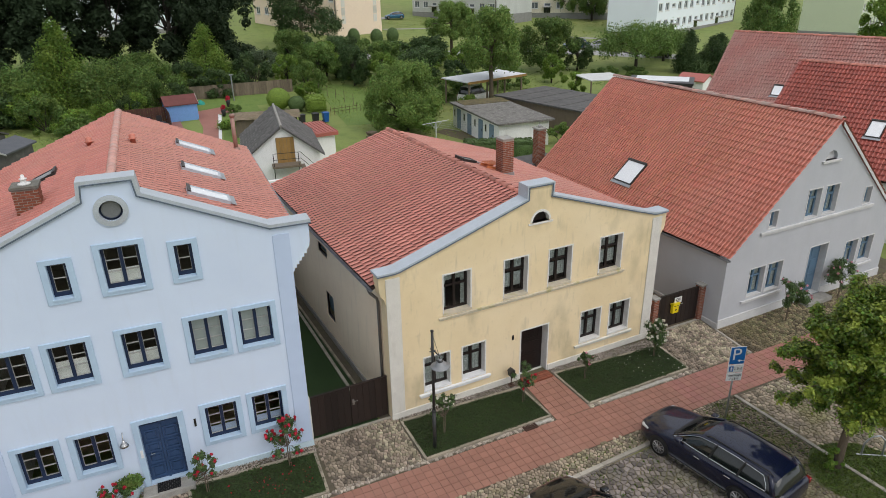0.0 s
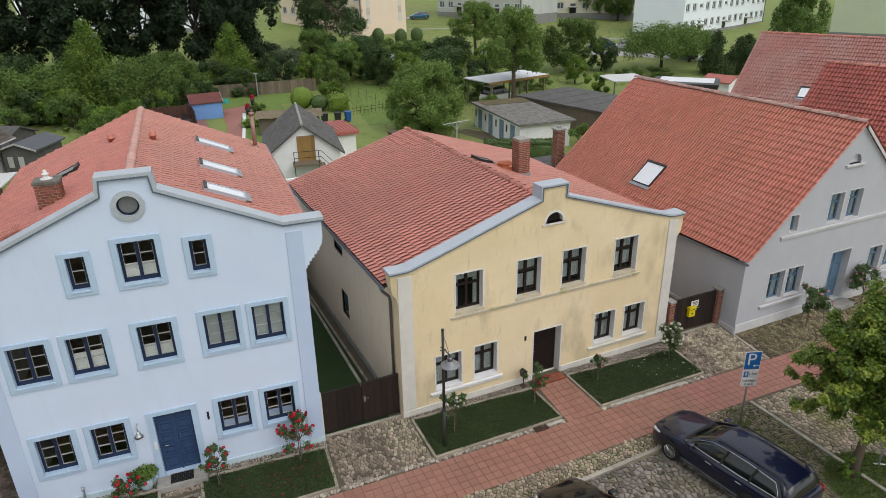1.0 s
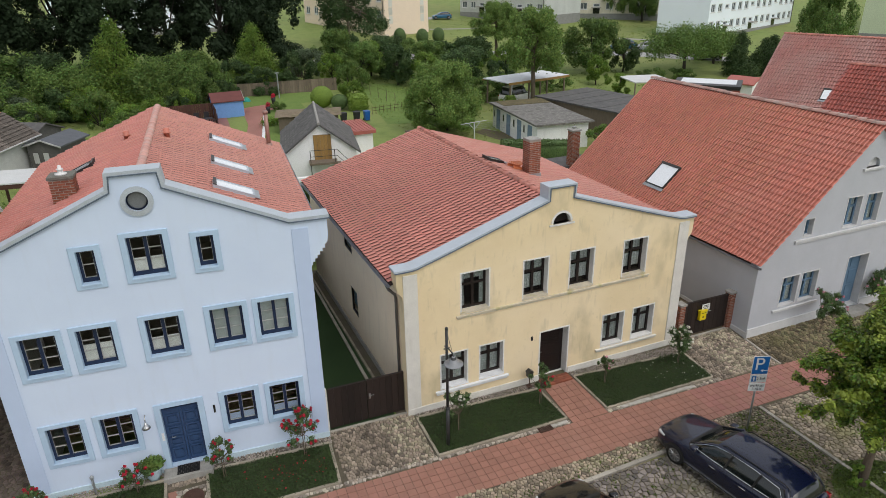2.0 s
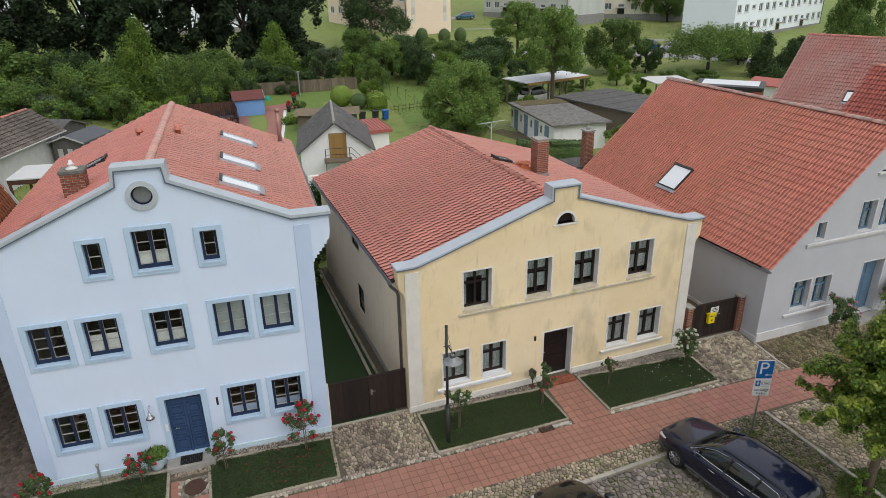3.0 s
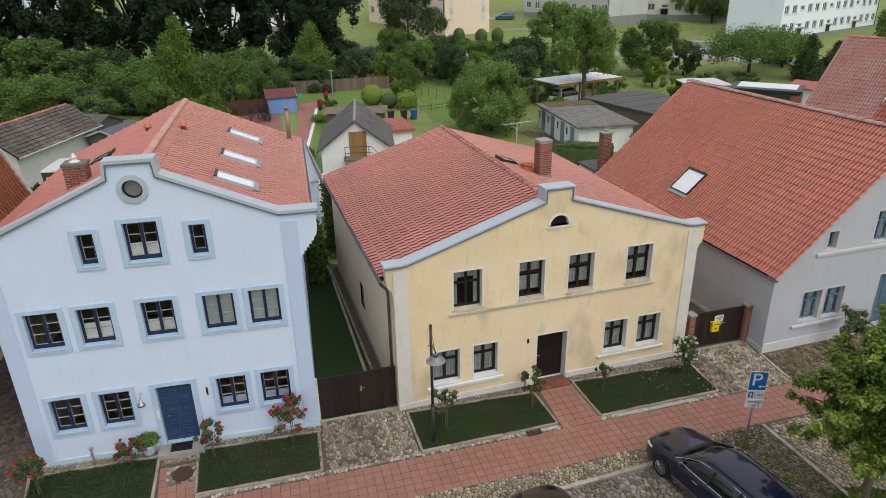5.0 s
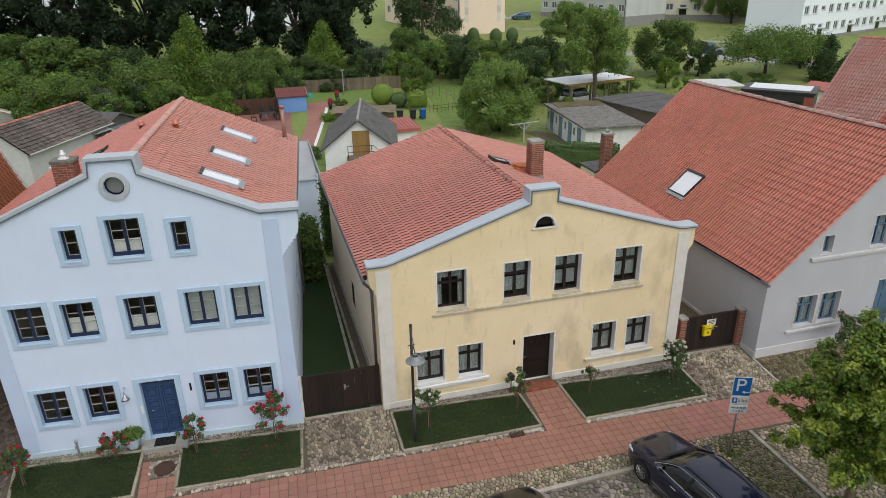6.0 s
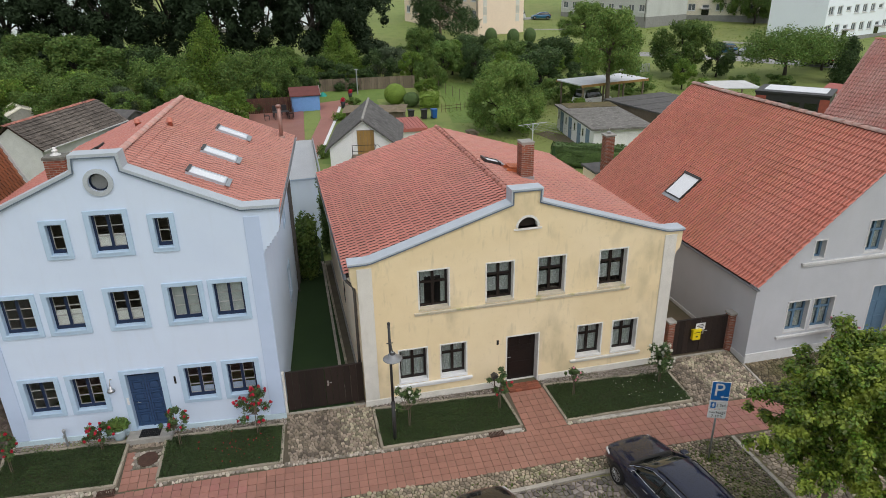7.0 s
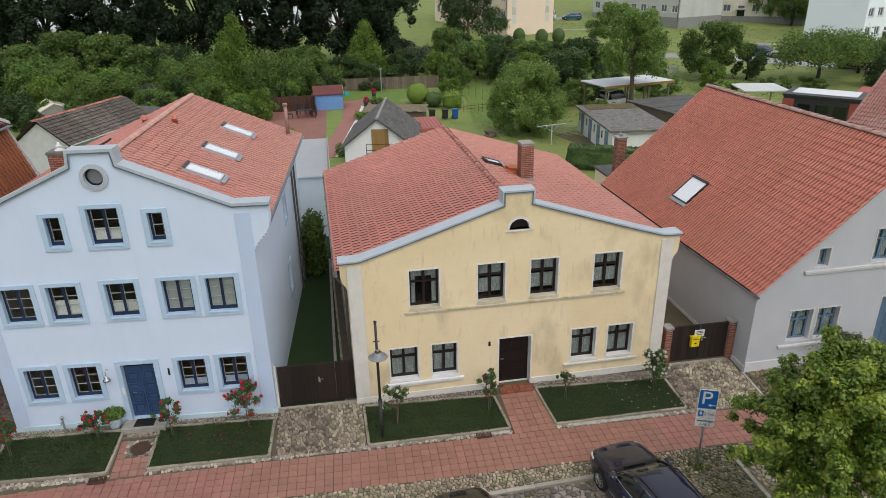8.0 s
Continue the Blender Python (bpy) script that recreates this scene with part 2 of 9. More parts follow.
M = dict(
    blue_wall=mat("blue_white_render", (0.60, 0.70, 0.845), (0.57, 0.665, 0.815), 0.7, 0.85, grit=0.15, bump=0.03, fine=90, patches=((*GREY_STREAK[:4], 0.2, (0.5, 0.55, 0.6)), (0.5, (1, 1, 1), 0.5, 0.75, 0.25, (0.62, 0.69, 0.80)))),
    blue_trim=mat("pale_blue_paint", (0.43, 0.57, 0.715), (0.395, 0.525, 0.675), 3, 0.75, grit=0.15, bump=0.12, fine=60, patches=((4, (1, 1, 1), 0.6, 0.8, 0.35, (0.42, 0.45, 0.47)),)),
    blue_pilaster=mat("blue_pilaster_paint", (0.49, 0.59, 0.765), (0.46, 0.56, 0.73), 1.2, 0.82, grit=0.15, bump=0.12, fine=60),
    plinth_blue=mat("pale_teal_plinth", (0.52, 0.64, 0.70), (0.46, 0.58, 0.65), 2, 0.85),
    yellow_wall=mat("yellow_render", (0.80, 0.66, 0.42), (0.74, 0.60, 0.37), 0.8, 0.88, grit=0.4, bump=0.15, fine=60,
                    patches=((0.45, (1, 1, 1.2), 0.42, 0.72, 0.5, (0.82, 0.70, 0.50)), (0.8, (1.0, 1, 0.6), 0.55, 0.74, 0.65, (0.42, 0.36, 0.22)), (2.6, (2.2, 2, 0.4), 0.58, 0.8, 0.5, (0.42, 0.36, 0.24)), (6, (1, 1, 1), 0.62, 0.75, 0.3, (0.50, 0.42, 0.27)))),
    beige_wall=mat("beige_render", (0.88, 0.74, 0.55), (0.83, 0.68, 0.50), 0.8, 0.9, bump=0.12, fine=50, grit=0.5, patches=((*GREY_STREAK[:4], 0.3, (0.50, 0.42, 0.32)),)),
    cream=mat("cream_paint", (0.70, 0.68, 0.62), (0.62, 0.60, 0.55), 2, 0.85, fine=50, patches=((1.5, (2, 2, 0.5), 0.55, 0.8, 0.4, (0.42, 0.39, 0.30)),)),
    white_trim=mat("white_window_reveal", (0.74, 0.73, 0.70), (0.66, 0.65, 0.62), 3, 0.8, patches=((3, (1, 1, 1), 0.58, 0.8, 0.4, (0.45, 0.42, 0.36)),)),
    sill_old=mat("weathered_sill_stone", (0.62, 0.55, 0.42), (0.50, 0.45, 0.35), 3, 0.9, patches=((2.5, (1, 1, 1), 0.55, 0.7, 0.6, (0.35, 0.33, 0.10)),)),
    sill_white=mat("white_sill", (0.78, 0.79, 0.80), (0.72, 0.73, 0.74), 3, 0.6),
    grey_wall=mat("grey_render", (0.475, 0.49, 0.52), (0.435, 0.45, 0.48), 0.8, 0.88, bump=0.12, grit=0.4, fine=50, patches=((*GREY_STREAK[:4], 0.3, (0.42, 0.42, 0.42)),)),
    grey_trim=mat("grey_trim_paint", (0.60, 0.60, 0.60), (0.52, 0.52, 0.52), 2, 0.85),
    tile_orange=mat("orange_clay_tile", (0.51, 0.156, 0.104), (0.43, 0.137, 0.087), 0.6, 0.42, bump=0.1, fine=55, rnd=0.1, isl=0.1, hue=0.005, spec=0.6, patches=((0.35, (1, 1, 1), 0.45, 0.75, 0.45, (0.45, 0.17, 0.125)), (2.2, (1, 1, 1), 0.6, 0.8, 0.3, (0.34, 0.14, 0.105)), (7, (1, 1, 1), 0.66, 0.8, 0.3, (0.20, 0.09, 0.07)))),
    tile_red=mat("red_clay_tile", (0.50, 0.185, 0.142), (0.45, 0.16, 0.122), 0.6, 0.42, bump=0.1, fine=55, rnd=0.1, isl=0.1, hue=0.005, spec=0.6, patches=((0.35, (1, 1, 1), 0.45, 0.75, 0.45, (0.38, 0.165, 0.13)), (2.2, (1, 1, 1), 0.6, 0.8, 0.3, (0.28, 0.12, 0.095)), (7, (1, 1, 1), 0.66, 0.8, 0.3, (0.18, 0.09, 0.075)))),
    # paler copy of the red tile, with grazing sky sheen put into its colour
    tile_sheen=mat("red_clay_tile_sky_sheen", (0.47, 0.195, 0.145), (0.43, 0.17, 0.126), 0.6, 0.42, bump=0.1, fine=55, rnd=0.07, isl=0.07, hue=0.005, spec=0.6, patches=((0.35, (1, 1, 1), 0.45, 0.75, 0.45, (0.44, 0.225, 0.185)), (2.2, (1, 1, 1), 0.6, 0.8, 0.3, (0.36, 0.165, 0.135)), (7, (1, 1, 1), 0.66, 0.8, 0.3, (0.25, 0.14, 0.12)))),
    tile_far=mat("greyed_red_tile", (0.40, 0.165, 0.135), (0.36, 0.15, 0.13), 0.6, 0.4, bump=0.1, rnd=0.1, isl=0.1, spec=0.6, patches=((0.5, (1, 1, 1), 0.4, 0.65, 0.6, (0.38, 0.23, 0.20)), (2.2, (1, 1, 1), 0.6, 0.8, 0.4, (0.24, 0.12, 0.10)))),
    tile_deep=mat("deep_red_tile", (0.32, 0.075, 0.055), (0.26, 0.06, 0.045), 0.7, 0.45, bump=0.1, rnd=0.14, isl=0.14, spec=0.5, patches=((2.2, (1, 1, 1), 0.6, 0.8, 0.3, (0.22, 0.06, 0.045)),)),
    tile_hut=mat("brown_red_shingle", (0.15, 0.05, 0.045), (0.12, 0.04, 0.035), 2, 0.8),
    tile_rust=mat("rust_orange_tile", (0.29, 0.095, 0.038), (0.22, 0.07, 0.029), 0.8, 0.6, rnd=0.14, isl=0.14, patches=((1.2, (1, 1, 1), 0.55, 0.75, 0.4, (0.20, 0.08, 0.04)),)),
    tile_brown=mat("old_brown_tile", (0.115, 0.098, 0.085), (0.165, 0.14, 0.12), 2.0, 0.9, rnd=0.2, isl=0.2, patches=((3, (1, 1, 1), 0.56, 0.72, 0.7, (0.045, 0.04, 0.033)),)),
    ridge=mat("ridge_cap_clay", (0.50, 0.20, 0.15), (0.42, 0.165, 0.125), 2, 0.55, rnd=0.25, isl=0.1, patches=((3, (1, 1, 1), 0.5, 0.75, 0.5, (0.18, 0.11, 0.09)),)),
    ridge_pale=mat("weathered_ridge_cap", (0.46, 0.25, 0.20), (0.38, 0.24, 0.20), 2, 0.45, rnd=0.2, isl=0.1, patches=((2.5, (1, 1, 1), 0.42, 0.65, 0.7, (0.42, 0.34, 0.30)),)),
    ridge_pink=mat("pale_ridge_cap", (0.56, 0.29, 0.235), (0.50, 0.26, 0.21), 2, 0.5, rnd=0.12, isl=0.1, patches=((3, (1, 1, 1), 0.45, 0.7, 0.6, (0.46, 0.36, 0.32)),)),
    step_orange=mat("orange_metal_step", (0.62, 0.20, 0.08), (0.56, 0.17, 0.07), 4, 0.5),
    deck=mat("roof_underlay", (0.05, 0.03, 0.025), rough=0.95),
    zinc=mat("zinc_sheet", (0.50, 0.55, 0.60), (0.44, 0.49, 0.54), 2, 0.5, metal=0.25, bump=0.05, patches=((2, (1, 1, 1), 0.55, 0.8, 0.4, (0.58, 0.60, 0.62)), (1.1, (1, 1, 1), 0.55, 0.75, 0.35, (0.36, 0.38, 0.40)))),
    zinc_dark=mat("dark_zinc_flashing", (0.16, 0.20, 0.27), (0.12, 0.16, 0.22), 2, 0.4, metal=0.4, bump=0.05),
    gutter=mat("grey_gutter_metal", (0.40, 0.42, 0.44), (0.32, 0.34, 0.36), 3, 0.4, metal=0.6, bump=0.05),
    pipe=mat("brown_grey_pipe", (0.145, 0.132, 0.122), rough=0.45, metal=0.4, bump=0.05),
    flue=mat("weathered_copper_flue", (0.36, 0.21, 0.17), (0.30, 0.19, 0.16), 3, 0.45, metal=0.35, bump=0.03),
    brick=mat("red_brick", (0.27, 0.072, 0.045), (0.20, 0.058, 0.04), 3, 0.85, rnd=0.22, isl=0.22, hue=0.01, fine=70, patches=((6, (1, 1, 1), 0.6, 0.8, 0.4, (0.12, 0.06, 0.05)),)),
    mortar=mat("mortar", (0.36, 0.33, 0.29), rough=0.95),
    mortar_pale=mat("pale_rough_mortar", (0.46, 0.44, 0.40), (0.37, 0.35, 0.31), 4, 0.95, bump=0.6, fine=25, patches=((6, (1, 1, 1), 0.5, 0.65, 0.6, (0.24, 0.22, 0.18)),)),
    concrete=mat("concrete", (0.34, 0.33, 0.30), (0.27, 0.26, 0.24), 3, 0.92, patches=((4, (1, 1, 1), 0.55, 0.75, 0.4, (0.15, 0.15, 0.12)),)),
    cap_stone=mat("dark_mossy_cap_stone", (0.17, 0.165, 0.145), (0.12, 0.12, 0.10), 4, 0.92, patches=((5, (1, 1, 1), 0.55, 0.7, 0.5, (0.30, 0.29, 0.26)),)),
    white_clay=mat("glazed_white_pot", (0.75, 0.75, 0.73), rough=0.3),
    brown_frame=mat("dark_brown_frame", (0.014, 0.009, 0.008), (0.02, 0.013, 0.011), 6, 0.4, bump=0.08),
    navy_frame=mat("navy_frame_paint", (0.010, 0.021, 0.055), (0.012, 0.026, 0.066), 6, 0.35, bump=0.05),
    blue_frame=mat("mid_blue_frame_paint", (0.115, 0.20, 0.29), (0.10, 0.175, 0.26), 6, 0.45, bump=0.05),
    bar_white=mat("white_glazing_bar", (0.50, 0.50, 0.49), rough=0.5, bump=0.05),
    blue_door=mat("blue_door_paint", (0.035, 0.075, 0.165), (0.03, 0.065, 0.145), 4, 0.42, bump=0.08),
    brown_door=mat("dark_brown_door", (0.016, 0.010, 0.009), (0.012, 0.008, 0.007), 5, 0.4, stretch=(6, 6, 1)),
    gate=mat("dark_brown_board", (0.022, 0.013, 0.010), (0.016, 0.010, 0.008), 3, 0.6, rnd=0.3, fine=20, stretch=(4, 4, 0.6)),
    glass=glass_mat("window_glass"),
    # opaque pale pane: the reflected bright sky is put into its colour
    sky_glass=mat("sky_white_pane", (0.80, 0.83, 0.85), (0.76, 0.79, 0.82), 1.5, 0.15, bump=0, spec=0.8, coat=1.0),
    skylight_frame=mat("dark_brown_grey_frame", (0.035, 0.033, 0.032), (0.05, 0.048, 0.045), 5, 0.45, metal=0.3, bump=0.05),
    lace=lace_mat("lace_curtain", (0.86, 0.92, 0.90)),
    net=mat("grey_net_curtain", (0.52, 0.56, 0.56), (0.42, 0.46, 0.46), 4, 0.9, fine=35, bump=0.1),
    blind=mat("white_roller_blind", (0.90, 0.91, 0.90), rough=0.9),
    # plaster darkened so that windows look dark: indoor shade in the colour
    room=mat("shade_dark_room_plaster", (0.12, 0.11, 0.10), rough=0.95),
    steel=mat("brushed_steel", (0.55, 0.55, 0.55), rough=0.3, metal=1.0, bump=0.03),
    chrome=mat("chrome", (0.75, 0.75, 0.76), rough=0.12, metal=1.0, bump=0),
    galv=mat("galvanised_steel", (0.42, 0.44, 0.45), (0.36, 0.38, 0.39), 5, 0.5, metal=0.7, bump=0.05),
    lamp_dark=mat("anthracite_lamp_paint", (0.035, 0.035, 0.035), rough=0.45, bump=0.03),
    lamp_grey=mat("grey_lamp_shade", (0.25, 0.26, 0.27), rough=0.4, metal=0.2, bump=0.03),
    iron=mat("rusty_cast_iron", (0.10, 0.055, 0.04), (0.07, 0.04, 0.03), 8, 0.8, metal=0.3),
    path_tile=mat("red_concrete_paver", (0.32, 0.146, 0.114), (0.275, 0.125, 0.097), 0.9, 0.55, bump=0.2, fine=60, rnd=0.09, isl=0.09, hue=0.008, spec=0.5, patches=((0.5, (1, 1, 1), 0.5, 0.75, 0.4, (0.30, 0.17, 0.13)), (3, (1, 1, 1), 0.6, 0.8, 0.35, (0.16, 0.09, 0.07)))),
    joint=mat("joint_soil", (0.082, 0.070, 0.048), (0.115, 0.098, 0.07), 4, 0.95, patches=((1.5, (1, 1, 1), 0.5, 0.7, 0.5, (0.10, 0.105, 0.045)),)),
    joint_moss=mat("mossy_joint_soil", (0.175, 0.155, 0.085), (0.215, 0.185, 0.12), 2, 0.97, patches=((1.1, (1, 1, 1), 0.45, 0.65, 0.7, (0.15, 0.165, 0.05)),)),
    cobble=mat("field_cobble", (0.27, 0.23, 0.172), (0.155, 0.13, 0.096), 2.2, 0.72, rnd=0.55, isl=0.55, hue=0.03, fine=30, patches=((0.8, (1, 1, 1), 0.55, 0.75, 0.3, (0.17, 0.155, 0.08)),)),
    cobble_pale=mat("pale_cobble", (0.36, 0.32, 0.26), (0.27, 0.245, 0.20), 1.4, 0.75, rnd=0.45, isl=0.5, hue=0.03, fine=30, patches=((0.7, (1, 1, 1), 0.52, 0.75, 0.4, (0.22, 0.20, 0.12)),)),
    cobble_grey=mat("grey_sett", (0.20, 0.175, 0.15), (0.145, 0.132, 0.12), 1.3, 0.62, rnd=0.5, isl=0.5, hue=0.04, fine=25, patches=((0.7, (1, 1, 1), 0.52, 0.75, 0.5, (0.15, 0.145, 0.06)),)),
    cobble_dark=mat("mossy_cobble", (0.155, 0.128, 0.075), (0.11, 0.096, 0.055), 1.4, 0.8, rnd=0.55, isl=0.55, hue=0.03, fine=30, patches=((0.7, (1, 1, 1), 0.52, 0.7, 0.45, (0.12, 0.12, 0.035)),)),
    kerb=mat("grey_kerb_stone", (0.38, 0.35, 0.30), (0.31, 0.29, 0.25), 3, 0.85, rnd=0.15, patches=((3, (1, 1, 1), 0.55, 0.75, 0.4, (0.20, 0.19, 0.13)),)),
    kerb_beige=mat("beige_edging", (0.33, 0.29, 0.225), (0.26, 0.23, 0.18), 3, 0.9, rnd=0.2, patches=((3, (1, 1, 1), 0.55, 0.75, 0.4, (0.16, 0.15, 0.10)),)),
    gravel=mat("gravel", (0.32, 0.275, 0.235), (0.24, 0.215, 0.19), 2, 0.8, isl=0.5, hue=0.03),
    soil=mat("bed_soil", (0.035, 0.045, 0.018), (0.05, 0.04, 0.025), 3, 0.95),
    cover=mat("ground_cover_leaf", (0.040, 0.070, 0.016), (0.027, 0.050, 0.012), 1.0, 0.6, isl=0.45, hue=0.02, bump=0, translucent=0.15),
    grass=mat("grass", (0.180, 0.245, 0.058), (0.212, 0.25, 0.073), 0.12, 0.9, bump=0.8, fine=9, patches=((0.05, (1, 1, 1), 0.5, 0.7, 0.5, (0.212, 0.20, 0.073)), (0.6, (1, 1, 1), 0.5, 0.68, 0.5, (0.095, 0.15, 0.034)), (2.5, (1, 1, 1), 0.55, 0.75, 0.35, (0.106, 0.11, 0.044)), (12, (1, 1, 1), 0.5, 0.75, 0.4, (0.064, 0.10, 0.024)))),
    # near-black green: the shade between the houses is painted into this lawn
    lawn=mat("shade_dark_lawn", (0.014, 0.036, 0.008), (0.019, 0.045, 0.010), 1.0, 0.9, bump=0.7, fine=30),
    lawn_light=mat("light_lawn", (0.124, 0.195, 0.039), (0.146, 0.21, 0.048), 1.0, 0.9, bump=0.7, fine=25, patches=((1.4, (1, 1, 1), 0.5, 0.7, 0.4, (0.086, 0.15, 0.030)), (12, (1, 1, 1), 0.5, 0.75, 0.4, (0.065, 0.12, 0.025)))),
    earth=mat("garden_earth", (0.13, 0.10, 0.065), (0.10, 0.09, 0.05), 1, 0.95),
    asphalt=mat("asphalt", (0.34, 0.34, 0.33), (0.28, 0.28, 0.27), 0.4, 0.9, fine=25),
    bark=mat("bark", (0.11, 0.085, 0.06), (0.16, 0.125, 0.09), 4, 0.95, bump=0.6, fine=14, stretch=(3, 3, 0.5)),
    bark_dark=mat("dark_bark", (0.045, 0.038, 0.03), rough=0.95, bump=0.5),
    # the yellow patches are painted highlights on the crown
    leaf_lime=mat("lime_tree_leaf", (0.092, 0.155, 0.017), (0.135, 0.208, 0.024), 1.3, 0.42, isl=0.6, hue=0.03, bump=0, translucent=0.3, patches=((1.8, (1, 1, 1), 0.51, 0.60, 0.75, (0.36, 0.43, 0.065)),)),
    # mid, willow, dark and light leaves: pale patches paint highlights, dark ones shaded gaps
    leaf_mid=mat("mid_green_leaf", (0.090, 0.158, 0.040), (0.138, 0.213, 0.055), 0.5, 0.6, rnd=0.25, isl=0.45, hue=0.025, spec=0.15, bump=0, translucent=0.28, patches=((0.8, (1, 1, 1), 0.5, 0.66, 0.55, (0.19, 0.26, 0.058)), (1.7, (1, 1, 1), 0.55, 0.7, 0.5, (0.045, 0.085, 0.026)))),
    leaf_willow=mat("willow_green_leaf", (0.19, 0.29, 0.072), (0.145, 0.23, 0.06), 0.9, 0.6, isl=0.45, hue=0.025, spec=0.15, bump=0, translucent=0.3, patches=((0.9, (1, 1, 1), 0.5, 0.64, 0.5, (0.24, 0.32, 0.08)), (1.6, (1, 1, 1), 0.55, 0.7, 0.5, (0.07, 0.12, 0.03)))),
    leaf_grass=mat("long_grass_blade", (0.195, 0.285, 0.065), (0.245, 0.305, 0.085), 0.35, 0.7, isl=0.5, hue=0.025, spec=0.15, bump=0, translucent=0.25, patches=((0.25, (1, 1, 1), 0.5, 0.65, 0.5, (0.21, 0.20, 0.08)),)),
    verge=mat("verge_grass", (0.055, 0.085, 0.022), (0.085, 0.105, 0.035), 1.5, 0.95, bump=0.8, fine=30, patches=((3, (1, 1, 1), 0.5, 0.7, 0.5, (0.10, 0.09, 0.05)),)),
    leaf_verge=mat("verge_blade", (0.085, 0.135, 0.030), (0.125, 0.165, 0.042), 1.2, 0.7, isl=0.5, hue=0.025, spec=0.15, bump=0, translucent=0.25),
    leaf_dark=mat("dark_green_leaf", (0.042, 0.077, 0.027), (0.064, 0.106, 0.037), 0.4, 0.6, rnd=0.25, isl=0.45, hue=0.02, spec=0.15, bump=0, translucent=0.18, patches=((0.8, (1, 1, 1), 0.5, 0.68, 0.5, (0.105, 0.15, 0.048)), (1.7, (1, 1, 1), 0.55, 0.7, 0.5, (0.025, 0.048, 0.018)))),
    # darkest leaf: the woods' own shade is put into its colour
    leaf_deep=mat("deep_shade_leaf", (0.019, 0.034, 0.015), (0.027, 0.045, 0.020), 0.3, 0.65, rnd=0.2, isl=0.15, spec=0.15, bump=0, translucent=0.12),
    leaf_light=mat("light_green_leaf", (0.17, 0.275, 0.045), (0.135, 0.225, 0.042), 0.6, 0.6, rnd=0.2, isl=0.42, hue=0.025, spec=0.15, bump=0, translucent=0.3, patches=((0.9, (1, 1, 1), 0.5, 0.66, 0.5, (0.26, 0.34, 0.06)), (1.8, (1, 1, 1), 0.55, 0.7, 0.5, (0.085, 0.15, 0.03)))),
    leaf_clipped=mat("clipped_yellow_green_foliage", (0.185, 0.275, 0.036), (0.145, 0.225, 0.032), 1.2, 0.8, fine=22, bump=1.0, hue=0.0, isl=0.2, patches=((14, (1, 1, 1), 0.5, 0.65, 0.6, (0.04, 0.065, 0.014)),)),
    leaf_clipped_dark=mat("clipped_dark_foliage", (0.095, 0.155, 0.045), (0.075, 0.125, 0.038), 1.2, 0.8, fine=22, bump=1.0, isl=0.2, patches=((14, (1, 1, 1), 0.5, 0.65, 0.6, (0.02, 0.035, 0.012)),)),
    shingle_dark=mat("old_dark_shingle", (0.135, 0.13, 0.125), (0.085, 0.082, 0.078), 2.0, 0.85, isl=0.3, patches=((3, (1, 1, 1), 0.52, 0.7, 0.5, (0.15, 0.145, 0.135)),)),
    cobble_beige=mat("beige_mossy_cobble", (0.33, 0.285, 0.205), (0.235, 0.20, 0.14), 1.5, 0.75, rnd=0.45, isl=0.5, hue=0.03, fine=30, patches=((0.6, (1, 1, 1), 0.54, 0.7, 0.5, (0.20, 0.195, 0.06)),)),
    leaf_silver=mat("silver_green_leaf", (0.135, 0.175, 0.105), (0.085, 0.120, 0.065), 0.7, 0.6, rnd=0.15, isl=0.28, spec=0.15, bump=0, translucent=0.2),
    leaf_rose=mat("rose_leaf", (0.055, 0.105, 0.032), (0.085, 0.135, 0.038), 3, 0.5, isl=0.5, hue=0.02, bump=0, translucent=0.2),
    petal_red=mat("red_petal", (0.42, 0.010, 0.030), (0.55, 0.018, 0.05), 8, 0.6, isl=0.3, bump=0, translucent=0.2),
    cobble_alley=mat("dark_alley_cobble", (0.105, 0.085, 0.072), (0.075, 0.062, 0.055), 1.3, 0.8, rnd=0.5, isl=0.5, hue=0.03, fine=30),
    petal_white=mat("white_petal", (0.75, 0.73, 0.64), (0.68, 0.66, 0.58), 8, 0.6, isl=0.12, bump=0, translucent=0.3),
    petal_pink=mat("pink_petal", (0.62, 0.30, 0.34), (0.55, 0.22, 0.27), 8, 0.6, isl=0.25, bump=0, translucent=0.2),
    thatch=mat("dry_thatch", (0.22, 0.17, 0.115), (0.16, 0.13, 0.09), 2, 0.95, bump=0.8, fine=18, patches=((1.2, (1, 1, 1), 0.5, 0.7, 0.5, (0.09, 0.10, 0.04)),)),
    felt=mat("roofing_felt", (0.135, 0.13, 0.122), (0.20, 0.19, 0.175), 1.6, 0.9, isl=0.1, bump=0.5, fine=18, patches=((5.0, (1, 1, 1), 0.48, 0.62, 0.6, (0.27, 0.26, 0.235)), (1.2, (1, 1, 1), 0.5, 0.66, 0.6, (0.085, 0.08, 0.068)), (9.0, (1, 1, 1), 0.55, 0.68, 0.6, (0.06, 0.06, 0.04)))),
    sheet_pale=mat("pale_sheet_roof", (0.60, 0.61, 0.60), (0.52, 0.53, 0.52), 1, 0.6),
    felt_dark=mat("black_roofing_felt", (0.075, 0.073, 0.073), (0.11, 0.105, 0.10), 1.0, 0.8, patches=((2.5, (1, 1, 1), 0.5, 0.7, 0.4, (0.17, 0.165, 0.15)),)),
    slate_felt=mat("slate_grey_felt", (0.085, 0.092, 0.105), (0.11, 0.117, 0.13), 1.5, 0.7),
